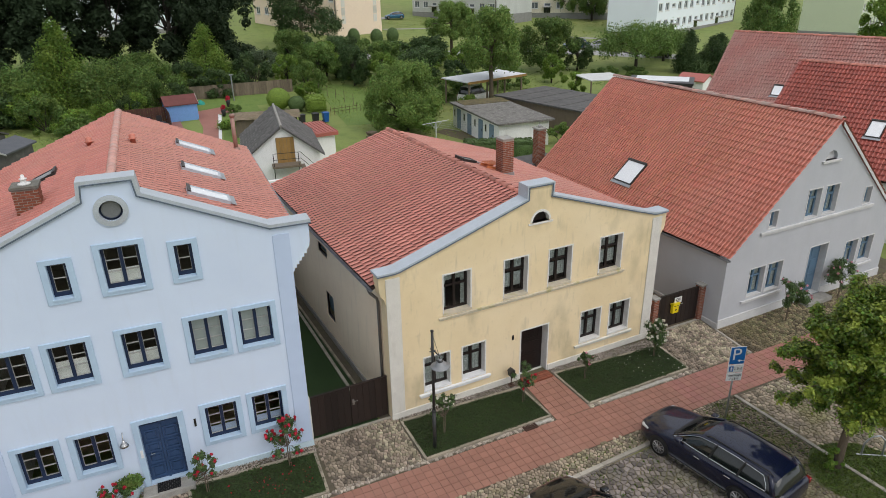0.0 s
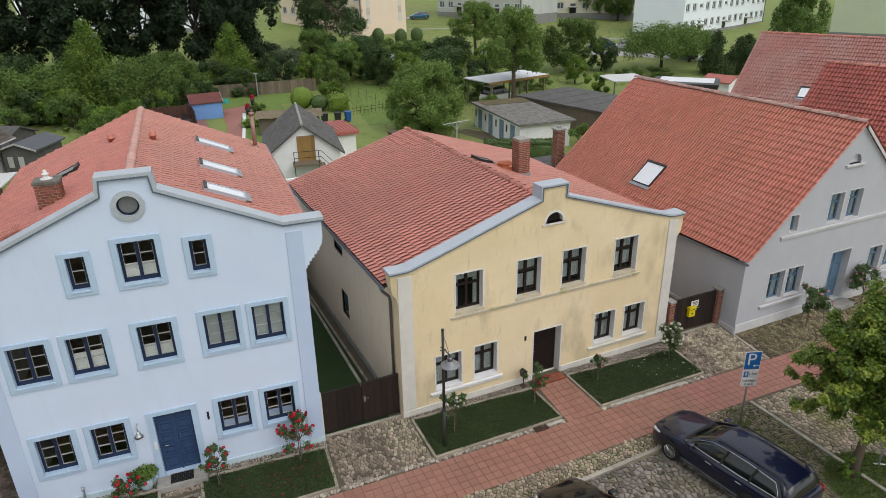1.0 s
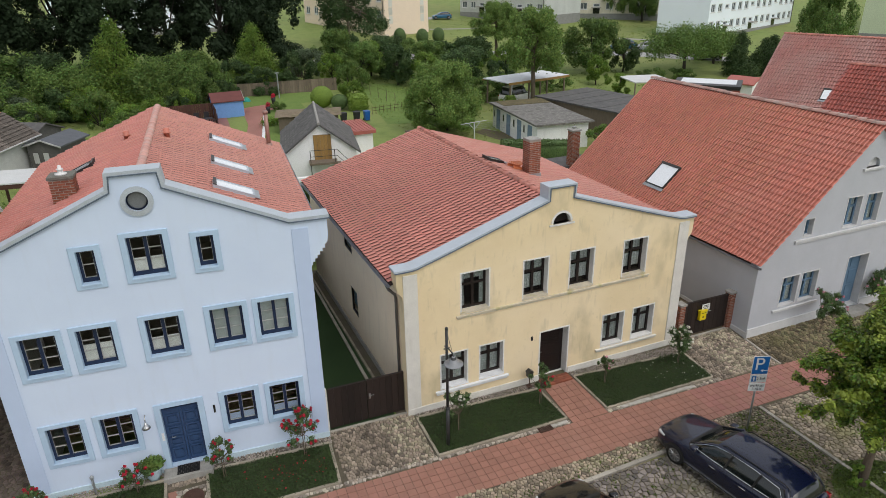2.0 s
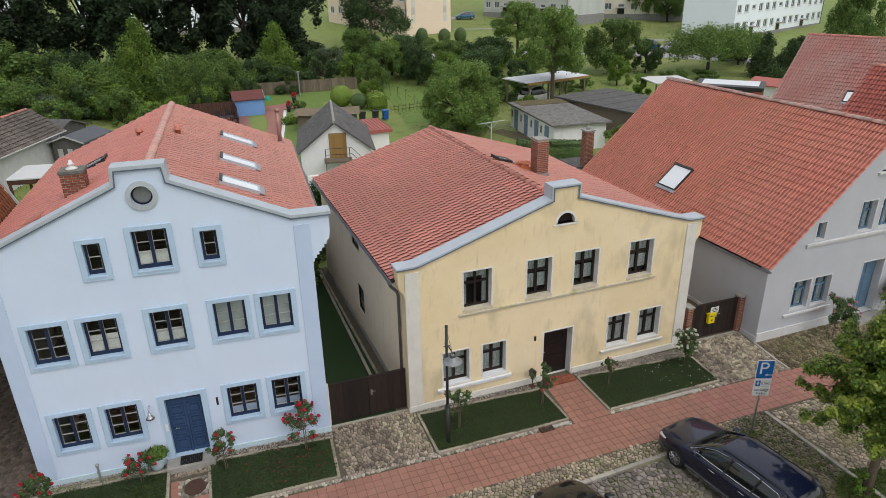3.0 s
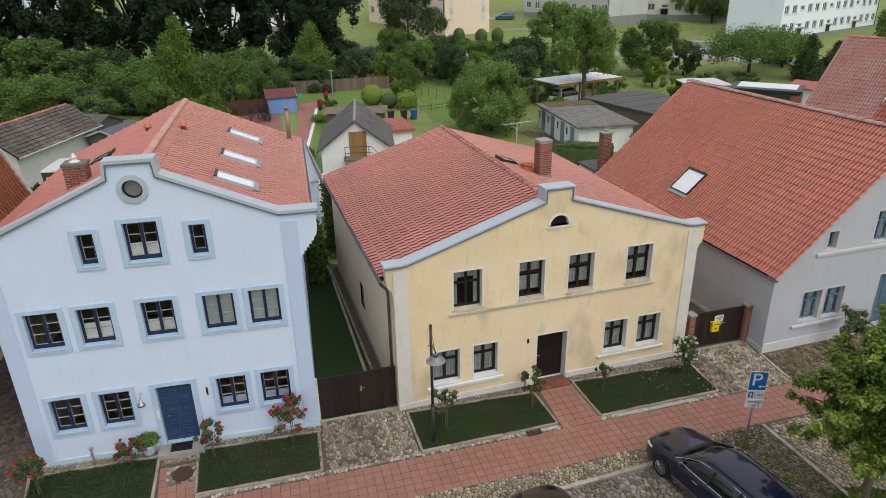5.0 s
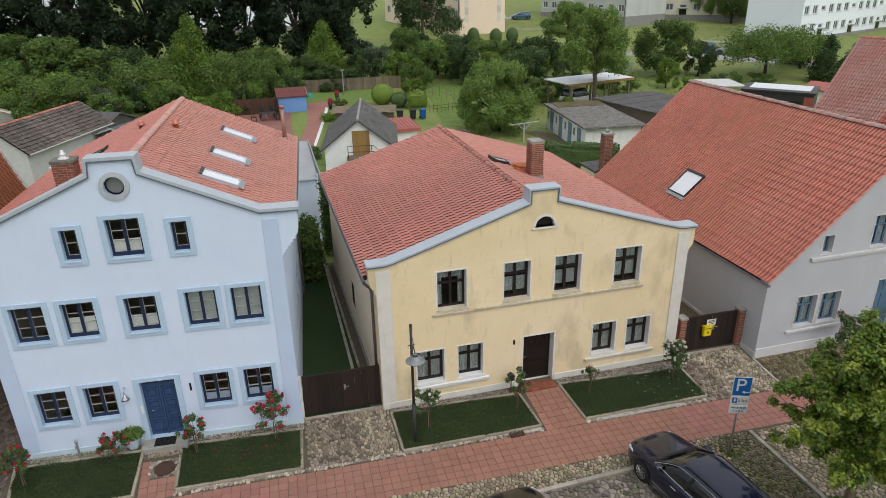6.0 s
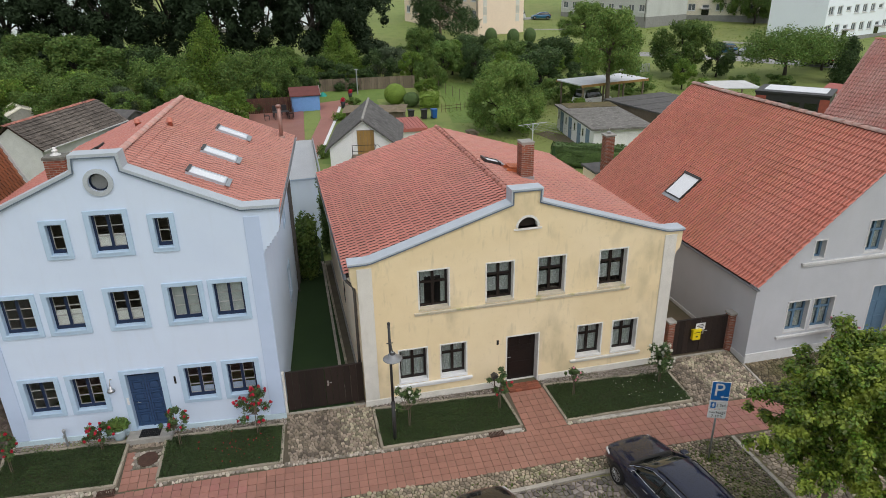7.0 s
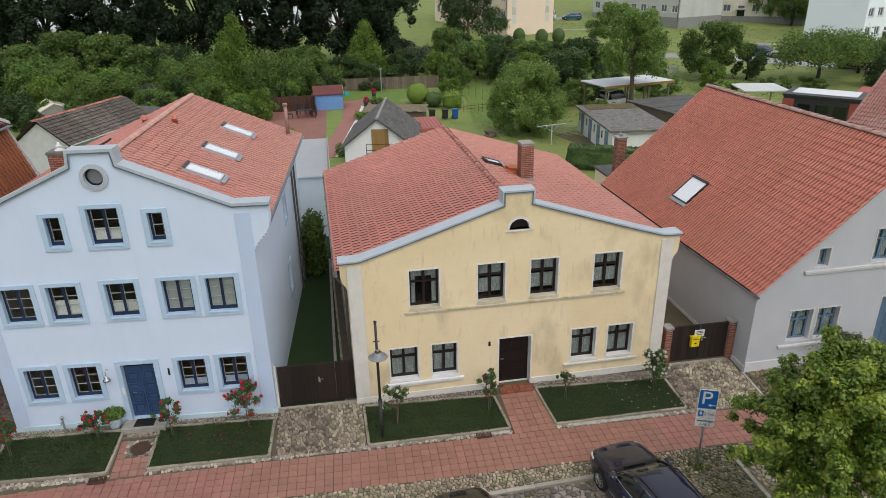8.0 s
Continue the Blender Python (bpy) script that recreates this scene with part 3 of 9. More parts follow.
    moss_roof=mat("mossy_felt", (0.13, 0.10, 0.05), (0.085, 0.075, 0.035), 1.5, 0.95, bump=0.8, fine=16, patches=((4, (1, 1, 1), 0.5, 0.65, 0.7, (0.19, 0.16, 0.06)), (7, (1, 1, 1), 0.55, 0.68, 0.6, (0.05, 0.05, 0.03)))),
    whitewash=mat("white_wall_paint", (0.87, 0.87, 0.86), (0.80, 0.80, 0.79), 1, 0.88, patches=((*GREY_STREAK[:4], 0.25, (0.45, 0.45, 0.43)),)),
    wood_yellow=mat("ochre_boards", (0.33, 0.20, 0.065), (0.27, 0.16, 0.05), 3, 0.75, rnd=0.15, stretch=(4, 4, 0.5)),
    wood_grey=mat("weathered_boards", (0.20, 0.16, 0.115), (0.15, 0.12, 0.09), 3, 0.9, rnd=0.2, stretch=(3, 3, 0.5)),
    wood_red=mat("red_brown_fence_wood", (0.10, 0.045, 0.03), (0.075, 0.035, 0.025), 3, 0.8, rnd=0.2),
    hut_blue=mat("blue_board_paint", (0.17, 0.33, 0.66), (0.15, 0.30, 0.60), 3, 0.7, rnd=0.06),
    garage_door=mat("grey_blue_door_paint", (0.20, 0.28, 0.37), (0.17, 0.24, 0.32), 3, 0.7),
    roof_white=mat("white_corrugated_sheet", (0.72, 0.74, 0.76), (0.66, 0.68, 0.70), 1, 0.5),
    red_sheet=mat("red_metal_sheet", (0.42, 0.13, 0.10), (0.36, 0.11, 0.09), 2, 0.5),
    plastic_blue=mat("blue_plastic", (0.02, 0.12, 0.42), rough=0.4, bump=0.03),
    plastic_dark=mat("dark_grey_plastic", (0.03, 0.03, 0.035), rough=0.5, bump=0.03),
    plastic_green=mat("teal_awning_cloth", (0.02, 0.28, 0.22), rough=0.7),
    yellow_box=mat("yellow_letterbox_paint", (0.80, 0.62, 0.01), (0.76, 0.58, 0.01), 4, 0.4, bump=0.02),
    sign_blue=mat("sign_blue", (0.008, 0.13, 0.42), rough=0.35, bump=0),
    sign_white=mat("sign_white", (0.74, 0.75, 0.76), rough=0.4, bump=0),
    black=mat("black_paint", (0.012, 0.012, 0.012), rough=0.5, bump=0.02),
    car_navy=mat("navy_metallic_paint", (0.004, 0.007, 0.026), rough=0.3, metal=0.0, bump=0, coat=1.0, spec=0.15),
    car_black=mat("black_car_paint", (0.004, 0.0045, 0.006), rough=0.3, bump=0, coat=0.85, spec=0.15),
    car_glass=mat("dark_car_glass", (0.010, 0.014, 0.013), rough=0.12, bump=0, spec=0.4, coat=0.6),
    car_silver=mat("silver_car_paint", (0.45, 0.47, 0.49), rough=0.3, metal=0.5, bump=0, coat=0.8),
    car_white=mat("white_car_paint", (0.72, 0.72, 0.72), rough=0.35, bump=0, coat=0.8),
    car_teal=mat("teal_blue_car_paint", (0.02, 0.13, 0.25), rough=0.3, metal=0.3, bump=0, coat=0.8),
    car_red=mat("red_car_paint", (0.42, 0.05, 0.02), rough=0.3, bump=0, coat=0.8),
    tyre=mat("tyre_rubber", (0.015, 0.015, 0.015), rough=0.85),
    rim=mat("alloy_rim", (0.48, 0.49, 0.50), rough=0.3, metal=0.9, bump=0.02),
    lens=mat("clear_headlamp", (0.55, 0.57, 0.58), rough=0.08, bump=0, coat=1.0),
    tail=mat("red_tail_lens", (0.25, 0.01, 0.01), rough=0.15, bump=0, coat=1.0),
    apt_beige=mat("beige_block_render", (0.86, 0.71, 0.56), (0.82, 0.67, 0.53), 0.2, 0.9, fine=8),
    apt_grey=mat("grey_pebble_panel", (0.58, 0.60, 0.58), (0.52, 0.54, 0.52), 0.3, 0.9, fine=8, patches=((0.5, (1, 1, 0.2), 0.5, 0.8, 0.3, (0.30, 0.31, 0.29)),)),
    apt_white=mat("white_block_render", (0.86, 0.92, 0.98), (0.83, 0.89, 0.95), 0.2, 0.9, fine=8, grit=0.2, bump=0.05, patches=((0.4, (1, 1, 0.3), 0.6, 0.85, 0.2, (0.6, 0.62, 0.63)),)),
    apt_cream=mat("cream_block_render", (0.76, 0.71, 0.60), (0.72, 0.67, 0.56), 0.2, 0.9, fine=8),
    apt_green=mat("pale_green_block_render", (0.60, 0.66, 0.48), (0.56, 0.62, 0.45), 0.2, 0.9, fine=8),
    apt_pane=mat("pale_reflecting_pane", (0.11, 0.13, 0.15), (0.16, 0.18, 0.20), 0.5, 0.15, bump=0, spec=0.8),
    apt_plinth=mat("grey_block_plinth", (0.30, 0.30, 0.29), rough=0.9),
    apt_band=mat("pale_panel_band", (0.60, 0.58, 0.52), rough=0.9),
)


# ---- building tools ----
def mesh_of(name, bm, material, smooth=False):
    me = bpy.data.meshes.new(name)
    bm.normal_update()
    bm.to_mesh(me)
    bm.free()
    me.materials.append(material)
    if smooth:
        me.shade_smooth()
    return me


def part(name, bm, material, parent=None, label="", smooth=False):
    """Links a bmesh as one mesh object under a thing or under a part."""
    ob = new(name, mesh_of(name, bm, material, smooth))
    ob.parent = parent
    return tagged(ob, label=label)


def put(name, me, parent, m):
    """A further object on shared mesh data."""
    ob = new(name, me)
    ob.parent = parent
    ob.matrix_local = m
    return ob


def thing(name, label, category, m=None, group="", kind=""):
    ob = new(name)
    ob.empty_display_size = 0.2
    if m is not None:
        ob.matrix_world = m
    return tagged(ob, label, category, group, kind)


def raw(name, verts, faces, material, parent=None, label="", smooth=False):
    me = bpy.data.meshes.new(name)
    me.from_pydata([tuple(v) for v in verts], [], faces)
    me.materials.append(material)
    if smooth:
        me.shade_smooth()
    ob = new(name, me)
    ob.parent = parent
    return tagged(ob, label=label)


def B(*boxes, bevel=0.0):
    bm = bmesh.new()
    for b in boxes:
        box(bm, *b)
    if bevel:
        bmesh.ops.bevel(bm, geom=bm.edges[:], offset=bevel, segments=1, affect="EDGES")
    return bm


def box(bm, x0, x1, y0, y1, z0, z1):
    v = [bm.verts.new((x, y, z)) for x in (x0, x1) for y in (y0, y1) for z in (z0, z1)]
    for f in ((0, 1, 3, 2), (4, 6, 7, 5), (0, 4, 5, 1), (2, 3, 7, 6), (0, 2, 6, 4), (1, 5, 7, 3)):
        bm.faces.new([v[i] for i in f])
    return v


def obox(bm, m, sx, sy, sz):
    """A box of that size on its base centre, turned by the matrix m."""
    for v in box(bm, -sx / 2, sx / 2, -sy / 2, sy / 2, 0, sz):
        v.co = m @ v.co


def ring(bm, o, i, y0, y1):
    """A rectangular frame in x and z, one closed body: outer o and inner i are (x0, x1, z0, z1)."""
    vs = [[bm.verts.new((x, y, z)) for x, z in ((q[0], q[2]), (q[1], q[2]), (q[1], q[3]), (q[0], q[3]))] for q in (o, i) for y in (y0, y1)]
    of, ob_, inf, inb = vs
    for k in range(4):
        j = (k + 1) % 4
        bm.faces.new((of[k], of[j], inf[j], inf[k]))
        bm.faces.new((ob_[j], ob_[k], inb[k], inb[j]))
        bm.faces.new((of[j], of[k], ob_[k], ob_[j]))
        bm.faces.new((inf[k], inf[j], inb[j], inb[k]))


def pane_of(x0, x1, y, z0, z1):
    """A sheet of glass that faces local -y."""
    bm = bmesh.new()
    bm.faces.new([bm.verts.new(p) for p in ((x0, y, z0), (x1, y, z0), (x1, y, z1), (x0, y, z1))])
    return bm


def tube(bm, pts, radii, n=8, caps=True):
    """A tube along points with a radius at each."""
    pts = [Vector(p) for p in pts]
    if not hasattr(radii, "__len__"):
        radii = [radii] * len(pts)
    rings = []
    for k, p in enumerate(pts):
        d = (pts[min(k + 1, len(pts) - 1)] - pts[max(k - 1, 0)]).normalized()
        a = d.orthogonal().normalized() if k == 0 else (a - d * a.dot(d)).normalized()
        b = d.cross(a)
        rings.append([bm.verts.new(p + radii[k] * (math.cos(2 * math.pi * j / n) * a + math.sin(2 * math.pi * j / n) * b)) for j in range(n)])
    for r, s in zip(rings, rings[1:]):
        for j in range(n):
            bm.faces.new((r[j], r[(j + 1) % n], s[(j + 1) % n], s[j]))
    if caps:
        bm.faces.new(rings[0][::-1])
        bm.faces.new(rings[-1])
    return bm


def lathe(bm, prof, n=16, c=(0, 0, 0)):
    rings = [[bm.verts.new((c[0] + r * math.cos(2 * math.pi * j / n), c[1] + r * math.sin(2 * math.pi * j / n), c[2] + z)) for j in range(n)] for r, z in prof]
    for r, s in zip(rings, rings[1:]):
        for j in range(n):
            bm.faces.new((r[j], r[(j + 1) % n], s[(j + 1) % n], s[j]))
    bm.faces.new(rings[0][::-1])
    bm.faces.new(rings[-1])
    return bm


def wall(bm, outline, holes, y0, y1):
    """A wall of thickness y0..y1 with that outline (x, z) and openings that go through it."""
    edges = []
    for loop in (outline, *holes):
        vs = [bm.verts.new((x, y0, z)) for x, z in loop]
        edges += [bm.edges.new((a, b)) for a, b in zip(vs, vs[1:] + vs[:1])]
    faces = [g for g in bmesh.ops.triangle_fill(bm, use_beauty=True, edges=edges)["geom"] if isinstance(g, bmesh.types.BMFace)]
    ext = bmesh.ops.extrude_face_region(bm, geom=faces)["geom"]
    bmesh.ops.translate(bm, verts=[g for g in ext if isinstance(g, bmesh.types.BMVert)], vec=(0, y1 - y0, 0))
    bmesh.ops.recalc_face_normals(bm, faces=bm.faces[:])
    return bm


def rect(u0, u1, z0, z1):
    return [(u0, z0), (u1, z0), (u1, z1), (u0, z1)]


def arc(cx, cz, r, a0, a1, n):
    return [(cx + r * math.cos(radians(a0 + (a1 - a0) * k / n)), cz + r * math.sin(radians(a0 + (a1 - a0) * k / n))) for k in range(n + 1)]


def prism(bm, pts, y0, y1):
    """A polygon in x and z, drawn out from y0 to y1."""
    a = [bm.verts.new((x, y0, z)) for x, z in pts]
    b = [bm.verts.new((x, y1, z)) for x, z in pts]
    bm.faces.new(a)
    bm.faces.new(b[::-1])
    for k in range(len(pts)):
        j = (k + 1) % len(pts)
        bm.faces.new((a[j], a[k], b[k], b[j]))
    bmesh.ops.recalc_face_normals(bm, faces=bm.faces[:])
    return bm


def gz(y):
    """Height of the ground: level street, a rise to the houses, and far off a gentle slope."""
    if y < 14.8:
        return 0.0
    if y < 17.2:
        return (y - 14.8) / 2.4 * 0.25
    if y < 65:
        return 0.25 + (y - 17.2) * 0.003
    return 0.39 + (min(y, 400) - 65) * 0.05


def sheet(name, pts, material, lift, label="", category="", step=2.0, thick=0.0):
    """A flat piece of ground with that outline, cut so that it follows the lie of the land."""
    bm = bmesh.new()
    f = bm.faces.new([bm.verts.new((x, y, 0)) for x, y in pts])
    f.normal_update()
    if f.normal.z < 0:
        f.normal_flip()
    ys = [p[1] for p in pts]
    cuts = {14.8, 17.2, 65.0} | {y for y in np.arange(66, 200, 12)}
    for y in sorted(cuts):
        if min(ys) < y < max(ys):
            bmesh.ops.bisect_plane(bm, geom=bm.verts[:] + bm.edges[:] + bm.faces[:], plane_co=(0, y, 0), plane_no=(0, 1, 0))
    for v in bm.verts:
        v.co.z = gz(v.co.y) + lift
    return tagged(part(name, bm, material), label, category, kind="structure")


# ---- ground, street and paths ----
def ground_axis(lo, hi, near0, near1, fine_step):
    a = list(np.arange(near0, near1, fine_step))
    d, x = fine_step, near1
    while x < hi:
        a.append(x)
        d *= 1.25
        x += d
    a.append(hi)
    d, x = fine_step, near0 - fine_step
    while x > lo:
        a.insert(0, x)
        d *= 1.25
        x -= d
    a.insert(0, lo)
    return a


gx, gy = ground_axis(-900, 900, -30, 100, 5.0), sorted(set(ground_axis(-300, 1500, 0, 140, 4.0)) | {14.8, 17.2, 65.0})
gverts = [(x, y, gz(y) - 0.06) for y in gy for x in gx]
nx = len(gx)
gfaces = [(j * nx + i, j * nx + i + 1, (j + 1) * nx + i + 1, (j + 1) * nx + i) for j in range(len(gy) - 1) for i in range(nx - 1)]
tagged(raw("ground", gverts, gfaces, M["grass"]), "patchy green meadow and garden grass", "ground", kind="structure")

sheet("road", [(-40, -12), (40, -12), (40, 6.4), (-40, 6.4)], M["joint_moss"], -0.045, "mossy cobbled street surface", "road")
sheet("pavement", [(-30, 12.2), (34, 12.2), (34, 17.3), (21, 17.3), (-30, 17.3)], M["joint"], -0.022, "dark bedding soil between paving stones", "pavement")
sheet("road_1", [(-30, 6.4), (34, 6.4), (34, 12.2), (-30, 12.2)], M["joint_moss"], -0.022, "mossy bedding between parking setts", "road")
sheet("ground_1", [(3.9, 17.25), (6.27, 17.25), (6.08, 33.2), (4.9, 33.2)], M["lawn"], 0.0, "mown lawn strip with the shade of two houses in its colour", "lawn")
sheet("ground_2", [(6.33, 17.25), (6.75, 17.25), (6.6, 30), (6.12, 30)], M["joint"], 0.004, "dark gravel strip along the house wall", "gravel strip")
sheet("ground_3", [(-9, 17.3), (-4.4, 17.3), (-4.0, 32), (-9, 32)], M["joint"], 0.0, "dark cobbled alley bed", "alley")
sheet("ground_4", [(17.9, 17.2), (21.1, 17.2), (21.1, 31), (17.9, 31)], M["earth"], 0.0, "worn earth and grass yard", "yard")


# ---- roofs ----
PANTILE = ((-0.045, 0.022), (-0.02, 0.040), (0.12, 0.052), (0.28, 0.040), (0.42, 0.010), (0.55, 0.0), (0.85, 0.0), (0.97, 0.002))
LOW_TILE = ((-0.02, 0.03), (0.25, 0.03), (0.4, 0.0), (0.97, 0.0))


def rolls(high, slot, roll=0.5):
    """Cross section of a tile: a round roll whose free edge stands a slot above the pan of its neighbour, then the flat pan."""
    return ((-0.05, slot), (-0.015, slot + 0.45 * (high - slot)), (roll * 0.2, high * 0.97), (roll * 0.42, high), (roll * 0.7, high * 0.72), (roll * 0.92, high * 0.2), (roll + 0.06, 0.0), (0.97, 0.0))


ROLL_TILE, WAVE_TILE, FLAT_TILE = rolls(0.069, 0.028, 0.6), rolls(0.046, 0.015, 0.62), rolls(0.042, 0.008, 0.58)


def tile_shape(w, L, prof, step):
    """One interlocking clay tile with that cross section: x across, y down the slope, z out of the roof."""
    n = len(prof)
    v, f = [], []
    for y, up in ((0.0, 0.0), (L + 0.035, step)):
        v += [(t * w, y, h + up + 0.022) for t, h in prof]
    v += [(t * w, L + 0.035, h + step + 0.022) for t, h in prof]
    v += [(t * w, L + 0.028, h + step + 0.002) for t, h in prof]
    for k in range(n - 1):
        f.append((k, k + n, k + n + 1, k + 1))
        f.append((k + 2 * n, k + 3 * n, k + 3 * n + 1, k + 2 * n + 1))
    return np.array(v), f


def roof_slope(roof, O, A, D, ncol, nrow, w, L, material, near, skip=(), prof=PANTILE, step=0.06):
    """Rows of tiles on a slope. O: its upper corner at the ridge; A: along the ridge; D: down the slope.
    near: (first column, last column, first row, last row) built as single tiles, the rest as one mesh.
    skip: rectangles (a0, a1, d0, d1) in metres left open for roof windows."""
    O, A, D = Vector(O), Vector(A).normalized(), Vector(D).normalized()
    Nn = A.cross(D).normalized()
    flip = Nn.z < 0
    if flip:
        Nn = -Nn
    tv, tf = tile_shape(w, L, prof, step)
    if flip:
        tf = [q[::-1] for q in tf]
    me = bpy.data.meshes.new("roof_tile")
    me.from_pydata([tuple(p) for p in tv], [], tf)
    me.materials.append(material)
    me.shade_smooth()
    rot = Matrix((A, D, Nn)).transposed()
    R = np.array(rot)
    V, F = [], []
    rng = random.Random(ncol * 31 + nrow)
    for r in range(nrow):
        for c in range(ncol):
            a, d = c * w, r * L
            if any(s[0] - 0.02 < a and a + w < s[1] + 0.02 and s[2] - 0.02 < d and d + L < s[3] + 0.02 for s in skip):
                continue
            p = O + A * a + D * d + Nn * rng.uniform(0, 0.004) + A * rng.uniform(-0.002, 0.002) + D * rng.uniform(-0.004, 0.004)
            if near[0] <= c < near[1] and near[2] <= r < near[3]:
                put("roof_tile", me, roof, Matrix.Translation(p) @ rot.to_4x4())
            else:
                base = len(V) * len(tv)
                V.append(tv @ R.T + np.array(p))
                F += [tuple(i + base for i in q) for q in tf]
    if V:
        ob = raw("roof_tiles", np.concatenate(V), F, material, roof, smooth=True)
        tagged(ob, kind="stuff")


def ridge_caps(roof, P, A, length, material, r=0.12, step=0.41, to_front=True):
    """Half-round caps with a raised collar, each lapping over the next."""
    bm = bmesh.new()
    n = 8

    def half(y, rr, drop=0.0):
        return [bm.verts.new((rr * 1.15 * math.cos(math.pi * k / (n - 1)), y, rr * math.sin(math.pi * k / (n - 1)) - 0.01 - drop)) for k in range(n)]

    for rows in ([half(0, r * 0.82), half(step - 0.09, r)], [half(step - 0.09, r), half(step - 0.085, r * 1.06)], [half(step - 0.085, r * 1.06), half(step + 0.02, r * 1.085)], [half(step + 0.02, r * 1.085), half(step + 0.012, r * 1.0)]):
        for k in range(n - 1):
            bm.faces.new((rows[0][k + 1], rows[0][k], rows[1][k], rows[1][k + 1]))
    me = mesh_of("ridge_tile", bm, material, True)
    A = Vector(A).normalized()
    if to_front:
        P, A = Vector(P) + A * length, -A
    X = A.cross(Vector((0, 0, 1))).normalized()
    rot = Matrix((X, A, X.cross(A))).transposed().to_4x4()
    rng = random.Random(int(length * 10))
    k = 0
    while k * step < length:
        put("ridge_tile", me, roof, Matrix.Translation(Vector(P) + A * k * step + Vector((rng.uniform(-0.008, 0.008), 0, rng.uniform(0, 0.012)))) @ rot)
        k += 1


def gutter(house, u, z, v0, v1, side):
    """Half-round gutter along an eave."""
    out = arc(u, z, 0.075, 180, 360, 6)
    inn = arc(u, z, 0.06, 360, 180, 6)
    bm = prism(bmesh.new(), out + inn, v0, v1)
    return part("gutter", bm, M["gutter"], house, "grey metal half-round gutter")


def bricks(parent, x0, x1, y0, y1, z0, z1, base=None):
    """Courses of single bricks round a core of mortar."""
    core = part("core", B((x0 + 0.012, x1 - 0.012, y0 + 0.012, y1 - 0.012, z0, z1)), M["mortar"], parent)
    me = bpy.data.meshes.get("brick")
    if me is None:
        me = mesh_of("brick", B((-0.5, 0.5, -0.5, 0.5, -0.5, 0.5), bevel=0.03), M["brick"])
    h = 0.077
    for k in range(int((z1 - z0) / h)):
        z = z0 + (k + 0.5) * h
        for fx in (0, 1):
            for along, (a0, a1), fixed in (("x", (x0, x1), (y0, y1)[fx]), ("y", (y0, y1), (x0, x1)[fx])):
                if (along == "x") == (k % 2 == 0):
                    a0, a1 = a0 + 0.115, a1 - 0.115
                n = max(1, round((a1 - a0) / 0.25))
                s = (a1 - a0) / n
                inward = 0.05 if fx == 0 else -0.05
                for j in range(n):
                    c = a0 + (j + 0.5) * s
                    if along == "x":
                        m = Matrix.Translation((c, fixed + inward, z)) @ Matrix.Diagonal((s - 0.02, 0.105, h - 0.02, 1))
                    else:
                        m = Matrix.Translation((fixed + inward, c, z)) @ Matrix.Diagonal((0.105, s - 0.02, h - 0.02, 1))
                    put("brick", me, parent, m)
    return core


def skylight(roof, O, A, D, a0, a1, d0, d1, frame_mat="skylight_frame"):
    """A roof window: frame, glass and lead apron on the slope."""
    A, D = Vector(A).normalized(), Vector(D).normalized()
    Nn = A.cross(D).normalized()
    if Nn.z < 0:
        Nn = -Nn
    rot = Matrix((A, D, Nn)).transposed().to_4x4()
    m = Matrix.Translation(O) @ rot
    bm = bmesh.new()
    ring(bm, (a0, a1, d0, d1), (a0 + 0.05, a1 - 0.05, d0 + 0.09, d1 - 0.05), 0.02, 0.17)
    for v in bm.verts:
        v.co = (v.co.x, v.co.z, v.co.y)
    bmesh.ops.recalc_face_normals(bm, faces=bm.faces[:])
    fr = part("skylight", bm, M[frame_mat], roof, "roof window with dark metal frame" if frame_mat == "skylight_frame" else "roof window with pale zinc frame")
    fr.matrix_local = m
    part("pane", B((a0 + 0.05, a1 - 0.05, d0 + 0.09, d1 - 0.05, 0.125, 0.148)), M["sky_glass"], fr, "opaque pane coloured like the bright sky it reflects")
    part("hood", B((a0 - 0.01, a1 + 0.01, d0 - 0.02, d0 + 0.08, 0.171, 0.2)), M["skylight_frame"], fr, "dark metal hood")
    part("apron", B((a0 - 0.05, a1 + 0.05, d1 + 0.005, d1 + 0.16, 0.115, 0.135)), M["gutter"], fr, "lead apron")
    return fr


# ---- windows and doors ----
def wavy(bm, x0, x1, y, z0, z1, amp=0.02, waves=7):
    n = waves * 4
    a = [bm.verts.new((x0 + (x1 - x0) * k / n, y + amp * math.sin(2 * math.pi * waves * k / n), z0)) for k in range(n + 1)]
    b = [bm.verts.new((v.co.x, v.co.y, z1)) for v in a]
    for k in range(n):
        bm.faces.new((a[k], a[k + 1], b[k + 1], b[k]))
    return bm


def window(house, u0, u1, z0, z1, style, depth=0.2, curtain="lace"):
    """A window in its reveal. style: 'brown', 'navy' or 'blue'."""
    bm = bmesh.new()
    if style == "navy":
        ring(bm, (u0 - 0.155, u1 + 0.155, z0 - 0.15, z1 + 0.14), (u0, u1, z0, z1), -0.045, -0.001)
        bmesh.ops.bevel(bm, geom=bm.edges[:], offset=0.008, segments=1, affect="EDGES")
        w = part("window", bm, M["blue_trim"], house, "navy casement window in a wide pale blue surround")
        bm = bmesh.new()
        ring(bm, (u0 - 0.02, u1 + 0.02, z0 - 0.02, z1 + 0.02), (u0, u1, z0, z1), 0.0, depth + 0.06)
        part("reveal", bm, M["blue_trim"], w)
        part("window_sill", B((u0 - 0.03, u1 + 0.03, -0.065, depth, z0 - 0.05, z0 - 0.003), bevel=0.006), M["blue_trim"], w)
        fm = M["navy_frame"]
    else:
        e = 0.05
